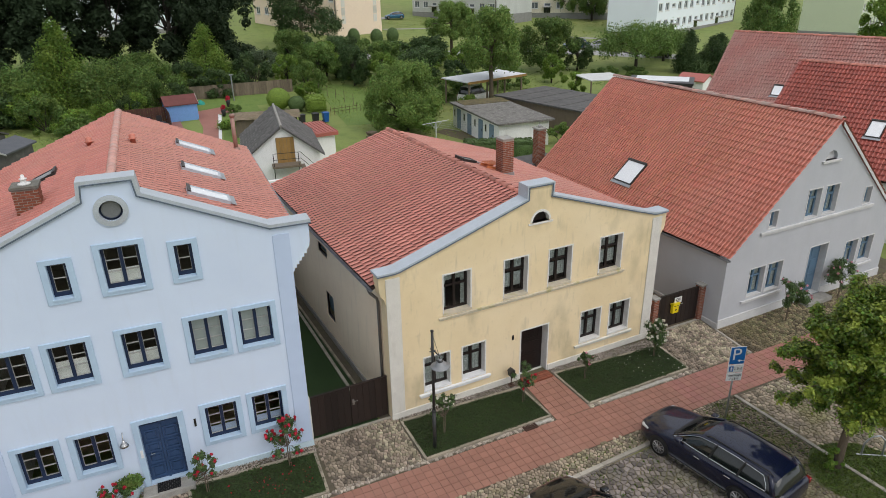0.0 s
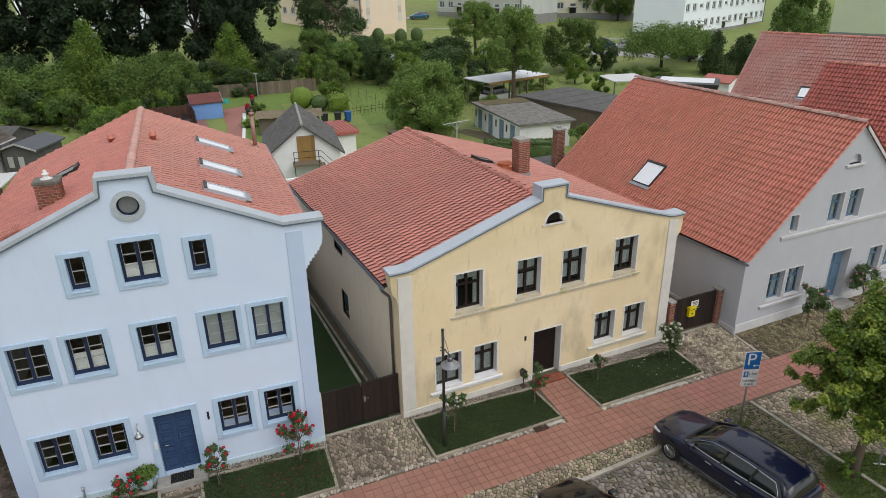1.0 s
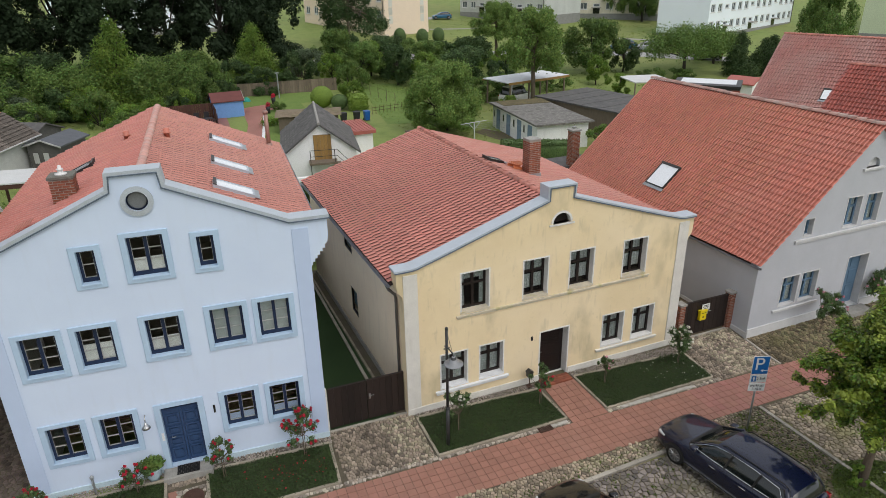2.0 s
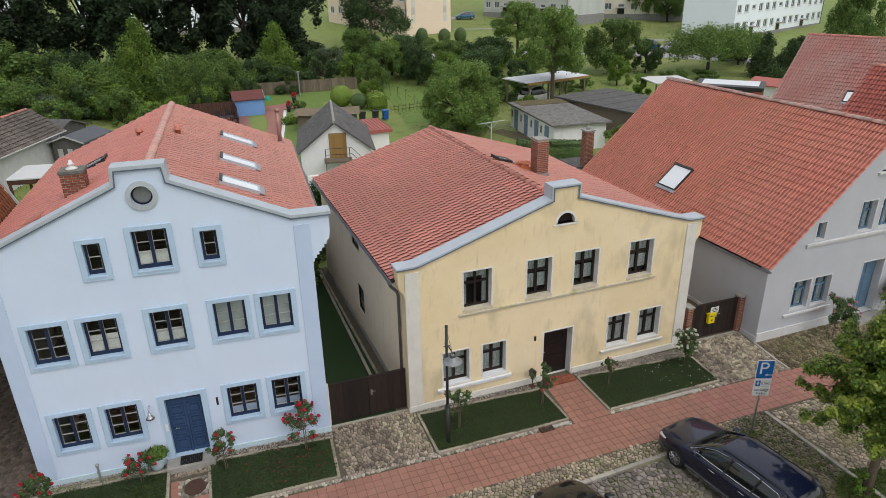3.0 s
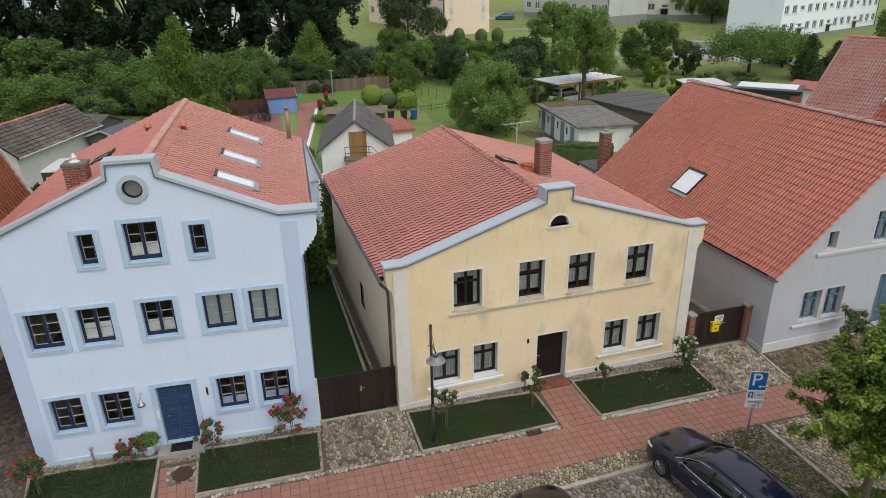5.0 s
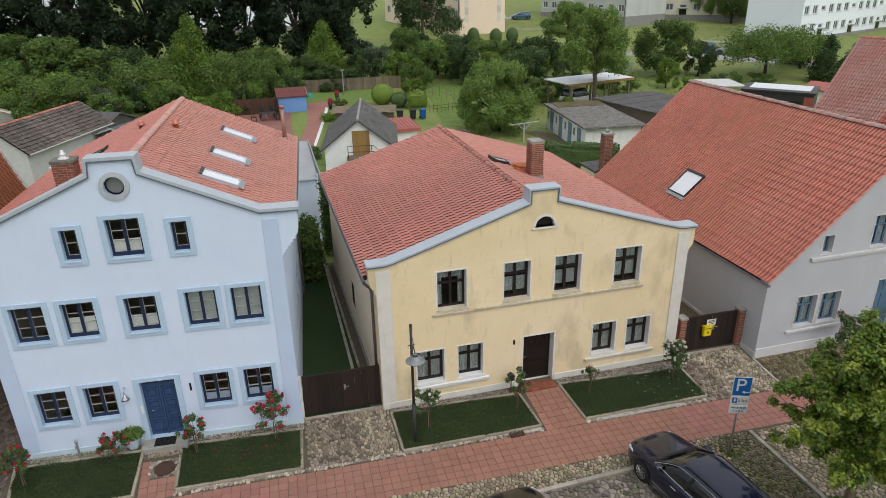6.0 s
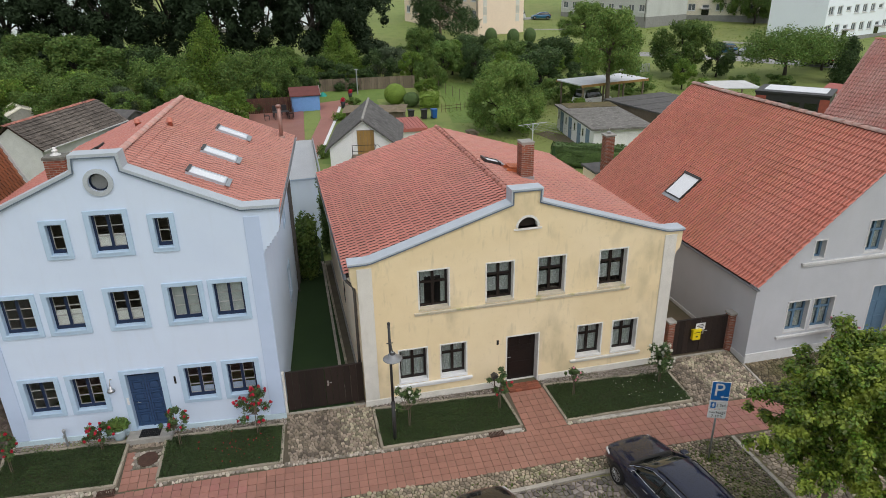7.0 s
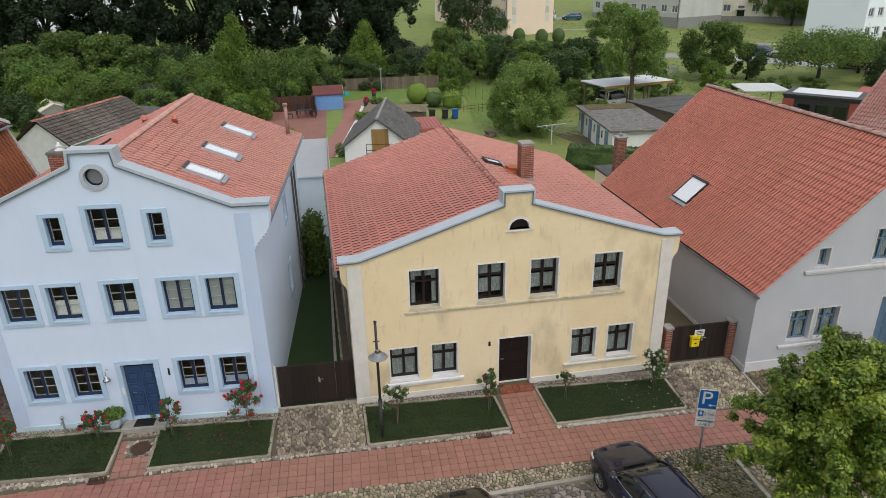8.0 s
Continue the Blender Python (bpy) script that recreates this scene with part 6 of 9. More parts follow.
grove(bush("shrub", "silvery green rounded shrub", 2.6, 2.6, 26, 4200, 0.17, M["leaf_silver"], 15), [(-12.7, 73.1, 1.05, 1.25), (18.2, 86.0, 1.3, 1.15), (45.5, 96.0, 0.6, 0.9)], 2.6)
tree("conifer", "tall light green conical tree", 9.0, 4.2, 0.5, 0.16, 70, 11500, 0.22, M["leaf_light"], M["bark_dark"], 16, "cone", m=at(-2.9, 76.6))
tree("conifer", "yellow-green conical tree before dark woods", 7.0, 3.7, 0.5, 0.14, 60, 10500, 0.2, M["leaf_light"], M["bark_dark"], 17, "cone", m=at(12.0, 84.6))
woods = [(-44, 106, 1.0, 1.15), (-37.7, 102, 1.0, 1.05), (-30, 99.5, 1.05, 1.05), (-23, 101, 1.0, 1.05), (-16.5, 97, 1.05, 1.0), (-9.5, 98.5, 1.0, 1.0), (-3.2, 95, 1.1, 1.0), (3, 97.5, 1.0, 1.0), (9.5, 93.5, 1.1, 1.0), (15.5, 97, 1.0, 0.95), (-51, 100, 1.0, 1.1)]
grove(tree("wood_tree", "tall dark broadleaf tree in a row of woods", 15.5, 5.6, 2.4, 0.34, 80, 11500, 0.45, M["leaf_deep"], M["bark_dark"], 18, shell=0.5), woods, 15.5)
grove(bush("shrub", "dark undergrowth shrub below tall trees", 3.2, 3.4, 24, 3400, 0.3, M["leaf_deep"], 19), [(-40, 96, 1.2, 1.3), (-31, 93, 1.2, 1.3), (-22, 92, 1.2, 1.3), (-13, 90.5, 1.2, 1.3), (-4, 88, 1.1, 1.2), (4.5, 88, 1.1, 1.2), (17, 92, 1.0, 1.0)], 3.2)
T = tree("pine", "broad dark pine with layered boughs before a flat block", 12.0, 6.4, 2.4, 0.28, 80, 15000, 0.3, M["leaf_dark"], M["bark"], 20, "pine", m=at(30.5, 108.0))
tree("willow", "bushy green tree with drooping twigs in a garden", 5.9, 3.7, 0.35, 0.2, 64, 30000, 0.17, M["leaf_willow"], M["bark_dark"], 21, m=at(24.6, 55.2), droop=1.6)
grove(tree("maple", "large round green tree with a forked trunk", 10.0, 4.6, 4.4, 0.26, 84, 19000, 0.24, M["leaf_willow"], M["bark"], 22, "airy", shell=0.4), [(37.3, 61.2, 0.97, 0.86), (46.8, 88, 0.78, 0.85)], 10)
grove(tree("maple", "dense dark green round tree beside a road", 6.6, 4.0, 1.2, 0.22, 56, 10500, 0.24, M["leaf_mid"], M["bark_dark"], 23), [(54.1, 74.7, 1.0, 1.05), (92.8, 121.6, 1.3, 0.8), (95.5, 116.5, 1.2, 0.9), (86, 66, 1.5, 1.0), (50, 84, 0.7, 0.6)], 6.6)
grove(tree("cherry_tree", "wide low cherry tree with spreading boughs", 5.6, 5.2, 1.6, 0.2, 60, 9000, 0.22, M["leaf_mid"], M["bark_dark"], 24, "spread"), [(65.8, 70.3, 1.05, 1.1), (74.5, 74, 0.8, 0.8)], 5.6)
grove(tree("spruce", "dark bushy conifer by a fence", 5.4, 2.7, 0.3, 0.14, 60, 8500, 0.2, M["leaf_dark"], M["bark_dark"], 26, "cone"), [(71.1, 66.1, 1.0, 1.0), (74.4, 65.2, 0.85, 1.0), (79, 68, 0.8, 1.1)], 5.8)
tree("willow", "weeping willow behind a roof", 8.5, 4.2, 2.4, 0.25, 60, 9000, 0.3, M["leaf_light"], M["bark_dark"], 27, m=at(108, 62), droop=2.5)


grove(tree("fruit_tree", "small bright fruit tree on garden grass", 4.2, 2.3, 0.8, 0.11, 34, 5200, 0.19, M["leaf_light"], M["bark_dark"], 28), [(26.5, 84, 1.0, 1.0), (31, 76, 0.9, 1.0), (37, 76.5, 0.85, 1.0), (20.5, 80.5, 0.85, 0.8), (43, 78, 0.8, 0.9), (50.5, 68.5, 0.8, 0.8)], 4.2)
grove(bush("shrub", "low mixed garden shrub", 1.9, 1.8, 20, 2800, 0.15, M["leaf_mid"], 29), [(35.5, 84.5, 1.2, 1.3), (41.5, 90, 1.2, 1.3), (29.5, 81, 1.0, 1.2), (38.5, 70.5, 0.9, 1.0), (44.5, 72.5, 0.8, 1.2), (62, 66.5, 0.7, 1.1), (30.5, 65, 0.8, 1.0), (58.5, 68, 0.7, 1.2), (22.5, 92.5, 1.3, 1.3), (12, 70.2, 0.45, 0.6)], 1.9)


def hedge(name, label, x0, x1, y0, y1, h, leaf, n, seed, size=0.12, m=None):
    T = thing(name, label, "hedge", m if m is not None else at((x0 + x1) / 2, (y0 + y1) / 2))
    rng = np.random.default_rng(seed)
    lx, ly = x1 - x0, y1 - y0
    r = min(lx, ly, h) * 0.42
    nn = max(8, int(lx * ly * h / r ** 3 * 1.2))
    cl = [(rng.uniform(-lx / 2 + r * 0.7, lx / 2 - r * 0.7), rng.uniform(-ly / 2 + r * 0.7, ly / 2 - r * 0.7), rng.uniform(r * 0.5, h - r * 0.8), r) for _ in range(nn)]
    foliage("crown", cl, n, size, leaf, T, seed)
    return T


def topiary(label, x, y, R, H, leaf, seed):
    T = thing("topiary", label, "shrub", at(x, y))
    part("stem", tube(bmesh.new(), [(0, 0, -0.1), (0, 0, H * 0.5)], 0.06, 6), M["bark_dark"], T)
    bm = bmesh.new()
    bmesh.ops.create_icosphere(bm, subdivisions=4, radius=1.0)
    for v in bm.verts:
        k = 1 + 0.035 * noise.noise(v.co * 9 + Vector((seed, 0, 0)))
        v.co = Vector((v.co.x * R * k, v.co.y * R * k, max(0.05, H / 2 + v.co.z * H / 2 * k)))
    body = part("crown", bm, leaf, T, "densely clipped foliage", True)
    rng = np.random.default_rng(seed)
    d = rng.normal(size=(900, 3))
    d /= np.linalg.norm(d, axis=1)[:, None]
    foliage("leafage", [(x * R * 0.99, y * R * 0.99, H / 2 + z * H / 2 * 0.99, 0.03) for x, y, z in d if z > -0.8], 5200, 0.07, leaf, body, seed, shell=0.2)


for x, y in ((38.8, 107), (42, 105), (45, 105.4)):
    topiary("upright clipped thuja on a lawn", x, y, 1.0, 2.5, M["leaf_clipped_dark"], int(x))
topiary("large clipped yellow-green globe shrub", 16.5, 69.6, 1.2, 2.25, M["leaf_clipped"], 31)
topiary("small clipped dark globe shrub", 18.0, 68.2, 0.85, 1.55, M["leaf_clipped_dark"], 32)
def clipped_hedge(label, m, L, W, H, leaf, seed, n):
    """A box-cut hedge: a dense rounded body with small leaves over it."""
    T = thing("hedge", label, "hedge", m)
    bm = bmesh.new()
    box(bm, -L / 2, L / 2, -W / 2, W / 2, 0, H)
    bmesh.ops.bevel(bm, geom=bm.edges[:], offset=0.22, segments=2, affect="EDGES")
    bmesh.ops.triangulate(bm, faces=bm.faces[:])
    bmesh.ops.subdivide_edges(bm, edges=[e for e in bm.edges if e.calc_length() > 0.5], cuts=5, use_grid_fill=True)
    bm.normal_update()
    for v in bm.verts:
        v.co += v.normal * 0.10 * noise.noise(v.co * 2.3 + Vector((seed, 0, 0)))
    body = part("body", bm, leaf, T, "densely clipped foliage", True)
    rng = np.random.default_rng(seed)
    cl = []
    for x, y, z in rng.random((n // 5, 3)):
        f = rng.random()
        if f < 0.45:
            cl.append(((x - 0.5) * L, (y - 0.5) * W, H, 0.05))
        elif f < 0.8:
            cl.append(((x - 0.5) * L, -W / 2, z * H, 0.05))
        else:
            cl.append(((-0.5 if x < 0.5 else 0.5) * L, (y - 0.5) * W, z * H, 0.05))
    foliage("leafage", cl, n, 0.09, leaf, body, seed, shell=0.2)


clipped_hedge("clipped bright green low hedge", at(20.0, 68.3, rz=-12), 2.0, 3.2, 1.25, M["leaf_clipped"], 33, 4500)
clipped_hedge("dense dark green garden hedge before garages", at(26.6, 42.4, rz=-28), 5.4, 1.6, 1.55, M["leaf_clipped_dark"], 34, 9000)
hedge("hedge", "low garden border plants", 9.2, 12.2, 64.0, 65.2, 0.9, M["leaf_light"], 2400, 35, 0.12)
hedge("hedge", "climbing greenery against the wall", 4.75, 5.85, 27.6, 30.8, 2.9, M["leaf_mid"], 5200, 36, 0.16)
hedge("hedge", "ivy climbing over a wall", 6.1, 6.9, 30.6, 31.6, 4.4, M["leaf_dark"], 3000, 37, 0.14)
hedge("hedge", "small box hedge in the garden", 7.0, 8.0, 50.0, 52.4, 0.9, M["leaf_mid"], 1800, 38, 0.1)
topiary("clipped egg-shaped thuja on the terrace", 3.3, 54.5, 0.62, 1.75, M["leaf_clipped"], 39)
bush("shrub", "green shrub behind the garages", 1.8, 1.3, 18, 2600, 0.13, M["leaf_mid"], 40, m=at(33.5, 43.5))
bush("shrub", "light shrub at the carport", 2.6, 1.6, 18, 3200, 0.15, M["leaf_light"], 41, m=at(47.5, 60.5))
bush("shrub", "dark evergreen in the corner of a yard", 1.7, 1.0, 14, 1800, 0.12, M["leaf_dark"], 42, m=at(-10.2, 44.5))


def meadow(label, x0, x1, y0, y1, n, size, leaf, seed, thr=0.0):
    """Uneven tussocks of long grass over a stretch of garden."""
    rng = np.random.default_rng(seed)
    cl = []
    while len(cl) < n:
        x, y = rng.uniform(x0, x1), rng.uniform(y0, y1)
        k = noise.noise(Vector((x * 0.22, y * 0.22, seed)))
        if k > thr + 0.25 * rng.normal():
            cl.append((x, y, gz(y) - 0.04, size * (0.5 + rng.random())))
    tagged(foliage("meadow_grass", cl, n * 6, size * 0.55, leaf, None, seed, up=0.15, shell=0.2), label, "grass", kind="stuff")


meadow("long uneven grass and weeds in the back gardens", 21, 50, 50, 100, 9000, 0.13, M["leaf_grass"], 91)
meadow("darker weedy tussocks between garden trees", 24, 62, 58, 104, 2200, 0.2, M["leaf_mid"], 92, 0.2)
meadow("rough grass on the lawns before the flats", 36, 95, 88, 135, 3500, 0.2, M["leaf_grass"], 93, 0.15)
meadow("rough grass behind the houses", -26, -1, 48, 80, 5000, 0.14, M["leaf_grass"], 94)


# the thicket that fills the gardens beyond the blue-white house
thick = [(1.6, 75.2, 1.0, 1.05), (-7.5, 77.0, 0.95, 1.0), (-15.5, 74.0, 0.8, 1.0), (-24.0, 78.5, 0.95, 1.1)]
grove(tree("garden_tree", "wide arching green tree in a thicket", 5.4, 4.4, 0.5, 0.14, 60, 10000, 0.22, M["leaf_mid"], M["bark_dark"], 81, "spread", droop=0.8), thick, 5.4)
thick = [(4.6, 72.6, 1.15, 1.0), (-5.0, 70.8, 1.1, 1.1), (-11.0, 70.0, 0.95, 1.1), (5.8, 77.6, 1.4, 1.2), (-19.5, 70.0, 1.1, 1.2), (-2.0, 65.0, 0.8, 0.9), (22.0, 77.5, 1.1, 0.9), (41.5, 85.0, 1.2, 1.2), (30.0, 72.0, 0.9, 1.0), (34.0, 67.0, 0.8, 1.1), (44.0, 68.5, 0.75, 1.1), (33.5, 88.0, 1.2, 1.1)]
grove(bush("shrub", "dense mid-green thicket shrub", 2.9, 2.3, 24, 4200, 0.17, M["leaf_mid"], 82), thick, 2.9)
thick = [(2.2, 71.0, 0.9, 0.9), (-8.0, 74.2, 1.2, 1.1), (-13.5, 77.5, 1.3, 1.2), (-22.0, 67.0, 1.1, 1.2), (7.2, 75.2, 0.95, 0.8), (-28.0, 74.5, 1.2, 1.3), (28.5, 81.5, 1.2, 1.0), (36.5, 81.0, 1.1, 1.1), (31.2, 68.8, 0.8, 1.0), (24.5, 90.5, 1.3, 1.2), (40.0, 74.5, 0.9, 1.1), (47.5, 76.5, 0.8, 1.1)]
grove(bush("shrub", "shady dark green thicket shrub", 2.6, 2.2, 22, 3600, 0.18, M["leaf_dark"], 83), thick, 2.6)


# ---- far buildings, roads and garden sheds ----
def block(name, label, m, L, W, storeys, col, seed, bays, bands=False, plinth=0.8):
    """A plain block of flats. Its long front faces local -y and starts at the origin."""
    H = storeys * 2.8 + plinth
    T = thing(name, label, "building", m)
    fh = 2.8
    holes = []
    xs = [(k + 0.5) * L / bays for k in range(bays)]
    for s in range(storeys):
        for k, x in enumerate(xs):
            small = k % 4 == 2
            w, h0, h1 = (0.7, 1.3, 2.0) if small else (0.75, 0.85, 2.2)
            holes.append((x - w, x + w, plinth + s * fh + h0, plinth + s * fh + h1))
    part("wall", wall(bmesh.new(), rect(0, L, plinth, H), [rect(*h) for h in holes], 0, 0.4), M[col], T, "rendered front wall")
    part("wall", B((0, 0.4, 0.4, W, plinth, H), (L - 0.4, L, 0.4, W, plinth, H), (0.4, L - 0.4, W - 0.4, W, plinth, H)), M[col], T, "plain rendered end and back walls")
    part("plinth", B((-0.04, L + 0.04, -0.04, W + 0.04, -1.5, plinth)), M[col if bands else "apt_plinth"], T, "rendered plinth")
    part("roof", B((-0.3, L + 0.3, -0.3, W + 0.3, H, H + 0.35)), M["felt"], T, "flat felt roof")
    fr, pn = None, None
    cache = {}
    for a, b, c, d in holes:
        key = (round(b - a, 2), round(d - c, 2))
        if key not in cache:
            bm = bmesh.new()
            w, h = b - a, d - c
            ring(bm, (0, w, 0, h), (0.13, w - 0.13, 0.13, h - 0.13), 0.1, 0.2)
            if w > 1.45:
                box(bm, w * 0.5 - 0.05, w * 0.5 + 0.05, 0.12, 0.2, 0.1, h - 0.1)
            box(bm, -0.1, w + 0.1, -0.08, 0.12, -0.09, 0.0)
            cache[key] = (mesh_of("window", bm, M["sign_white"]), mesh_of("pane", B((0.1, w - 0.1, 0.16, 0.17, 0.1, h - 0.1)), M["apt_pane"]))
        w = put("window", cache[key][0], T, Matrix.Translation((a, 0, c)))
        put("pane", cache[key][1], w, Matrix.Identity(4))
    if bands:
        for y in (1.0, W - 1.8):
            for s in range(storeys * 2):
                part("panel", B((L, L + 0.02, y, y + 0.8, plinth + s * 1.4, plinth + s * 1.4 + 1.3)), M["apt_band" if s % 2 else "cream"], T)
    # entrances
    for x in xs[2::4]:
        e = part("entrance", B((x - 0.7, x + 0.7, -0.02, -0.001, plinth - 0.9, plinth + 1.1)), M["car_glass"], T, "dark entrance door")
        part("canopy", B((x - 1.0, x + 1.0, -1.0, -0.02, plinth + 1.15, plinth + 1.27)), M["concrete"], e)
    part("downpipe", tube(bmesh.new(), [(L - 0.3, -0.08, H), (L - 0.3, -0.08, 0)], 0.07, 6), M["pipe"], T)
    return T


def on(x, y, rz):
    return pose(x, y, gz(y), 0, 0, rz)


block("apartment_block", "beige rendered block of flats behind a pine", on(30.6, 141.0, -71.5), 26.8, 10.0, 4, "apt_beige", 1, 9, True)
block("apartment_block", "grey panelled block of flats on a lawn", on(64.6, 139.5, -70.5), 23.6, 11.5, 4, "apt_grey", 2, 9)
block("apartment_block", "cream block of flats with a dark plinth", on(84.0, 128.0, -38), 24, 10, 4, "apt_cream", 3, 9)
block("apartment_block", "white rendered block of flats with small windows", on(88.9, 91.0, 20), 36, 9.6, 4, "apt_white", 4, 14)
block("apartment_block", "pale green block of flats", on(123.5, 76.5, 20), 30, 10, 4, "apt_green", 5, 12)
block("apartment_block", "white building glimpsed between dark trees", on(-62, 128, 4), 40, 9, 3, "apt_white", 6, 12)
block("apartment_block", "white building behind a row of trees", on(-14, 132, 2), 30, 9, 3, "apt_white", 7, 10)

sheet("road_2", [(22, 98.5), (40, 97.2), (58, 93.6), (70, 86.5), (84, 74), (120, 50), (118, 46), (82, 70), (68, 82.6), (57, 89.8), (40, 93.2), (22, 94.6)], M["asphalt"], -0.03, "grey asphalt estate road", "road")
sheet("road_3", [(48, 133), (60, 137), (59, 140), (46, 136.5)], M["asphalt"], -0.03, "asphalt parking lane before flats", "road")
sheet("pavement_1", [(50, 121), (60, 118.4), (60, 119.8), (50, 122.4)], M["concrete"], -0.03, "pale concrete footpath on the lawn", "path")
sheet("pavement_2", [(76, 98), (84, 91), (85, 92.2), (77, 99.4)], M["concrete"], -0.03, "pale concrete footpath beside flats", "path")


def gable_shed(name, label, m, W, Dp, zw, zr, wall_mat, roof_mat, over=0.25):
    """A small gabled building; front gable at local y = 0, centred on x."""
    T = thing(name, label, "shed", m)
    part("wall", prism(bmesh.new(), [(-W / 2, -0.2), (W / 2, -0.2), (W / 2, zw), (0, zr), (-W / 2, zw)], 0, Dp), wall_mat, T)
    s = (zr - zw) / (W / 2)
    for sg in (-1, 1):
        e = sg * (W / 2 + over)
        ze = zw - over * s
        bm = prism(bmesh.new(), [(0, zr + 0.02), (e, ze + 0.02), (e, ze + 0.14), (0, zr + 0.14)], -over * 0.8, Dp + over)
        part("roof", bm, roof_mat, T, "weathered roof slope")
    return T


S = gable_shed("garden_shed", "white rendered shed with dark shingle roof and plank door", on(9.78, 41.5, -10.5), 4.6, 7.0, 2.95, 4.72, M["whitewash"], M["shingle_dark"], 0.3)
for k, sg in enumerate((-1, 1)):
    D = Vector((sg * 2.25, 0, -1.77)).normalized()
    bm = bmesh.new()
    for r in range(14):
        for c in range(24):
            p = Vector((0, -0.24 + c * 0.315 + (0.15 if r % 2 else 0), 4.87)) + D * (r * 0.235)
            q = p + D * 0.25
            n = Vector((-D.z * sg, 0, D.x * sg))
            vs = [bm.verts.new(v) for v in (p, p + Vector((0, 0.3, 0)), q + Vector((0, 0.3, 0)) + n * 0.035, q + n * 0.035)]
            bm.faces.new(vs)
            lo = [bm.verts.new(v) for v in (q + n * 0.035, q + Vector((0, 0.3, 0)) + n * 0.035, q + Vector((0, 0.3, 0)), q)]
            bm.faces.new(lo)
    tagged(part("shingles", bm, M["shingle_dark"], S, "dark bitumen shingles"), kind="stuff")
part("ridge_cap", tube(bmesh.new(), [(0, -0.3, 4.87), (0, 7.3, 4.87)], 0.09, 8), M["concrete"], S, "mortared ridge cap")
dr = part("door", B((-0.42, 0.72, -0.05, -0.001, 2.4, 4.1)), M["wood_grey"], S, "ochre plank loft door")
for k in range(5):
    part("plank", B((-0.40 + 0.222 * k, -0.40 + 0.222 * k + 0.21, -0.08, -0.051, 2.42, 4.08), bevel=0.005), M["wood_yellow"], dr)
bm = tube(bmesh.new(), [(0.85, -0.9, 1.0), (0.85, -0.9, 3.3)], 0.025, 6)
for z in (2.9, 3.3):
    tube(bm, [(-0.7, -0.9, z), (1.0, -0.9, z), (2.2, -0.9, z - 1.3)], 0.02, 6)
tube(bm, [(2.2, -0.9, 0.2), (2.2, -0.9, 2.0)], 0.025, 6)
tube(bm, [(-0.7, -0.9, 1.0), (-0.7, -0.9, 3.3)], 0.025, 6)
part("railing", bm, M["black"], S, "dark metal stair railing")
bm = B((-0.8, 1.0, -1.0, -0.09, 2.35, 2.48))
for k in range(8):
    box(bm, 1.0 + 0.25 * k, 1.26 + 0.25 * k, -1.0, -0.1, 2.2 - 0.28 * k, 2.3 - 0.28 * k)
part("staircase", bm, M["wood_grey"], S, "weathered wooden stairs and landing")
part("gutter", tube(bmesh.new(), [(-2.58, -0.2, 2.72), (-2.58, 7.2, 2.72)], 0.06, 6), M["gutter"], S)

R_ = thing("garden_shed", "low shed with red ribbed metal roof", "shed", on(13.9, 47.0, 0))
part("wall", B((-0.9, 1.2, 0.2, 3.6, -0.2, 2.45)), M["whitewash"], R_)
bm = bmesh.new()
for k in range(9):
    box(bm, -1.1 + 0.28 * k, -0.86 + 0.28 * k, 0, 4.2, 2.62, 2.7)
    box(bm, -0.86 + 0.28 * k, -0.82 + 0.28 * k, 0, 4.2, 2.62, 2.75)
part("roof", bm, M["red_sheet"], R_, "red ribbed metal roof")
part("fascia", B((-1.1, 1.42, -0.03, 0.0, 2.45, 2.7)), M["red_sheet"], R_)

hut = gable_shed("summer_house", "small blue wooden summer house with brown shingle roof", on(6.6, 66.0, 4), 3.0, 3.6, 1.9, 2.7, M["hut_blue"], M["tile_hut"], 0.2)
hut.matrix_world = on(8.3, 70.6, 93) @ Matrix.Scale(0.8, 4)
for k in range(13):
    part("board", B((-1.5 + 0.23 * k, -1.5 + 0.23 * k + 0.215, -0.03, -0.001, 0, 1.85)), M["hut_blue"], hut)
part("door", B((-0.3, 0.5, -0.06, -0.031, 0, 1.8), bevel=0.01), M["bar_white"], hut, "white hut door")
part("verge_board", prism(bmesh.new(), [(0, 2.72), (1.7, 1.8), (1.7, 1.95), (0, 2.9), (-1.7, 1.95), (-1.7, 1.8)], -0.2, -0.17), M["bar_white"], hut, "white verge board")
part("awning", lathe(bmesh.new(), [(0.55, 1.55), (0.4, 1.85), (0.05, 2.1)], 10, (-0.9, -0.6, 0)), M["plastic_green"], hut, "folded teal awning")

F = thing("terrace_fence", "red-brown board fence round a terrace", "fence", on(4.2, 64.4, 0))
for k in range(22):
    part("board", B((-3.2 + 0.2 * k, -3.2 + 0.2 * k + 0.185, 5.0, 5.03, 0, 1.75)), M["wood_red"], F)
    if k < 17:
        part("board", B((1.2, 1.23, 1.6 + 0.2 * k, 1.785 + 0.2 * k, 0, 1.7)), M["wood_red"], F)
sheet("pavement_3", [(0.2, 56.5), (6.2, 56.5), (6.6, 69.5), (0.6, 69.5)], M["path_tile"], -0.03, "red paved garden terrace", "terrace")
sheet("pavement_4", [(5.6, 50.5), (6.9, 50.5), (10.4, 70.5), (12.2, 71), (11.6, 73.5), (8.4, 72.5), (8.2, 66)], M["path_tile"], -0.024, "red paved garden path", "path")
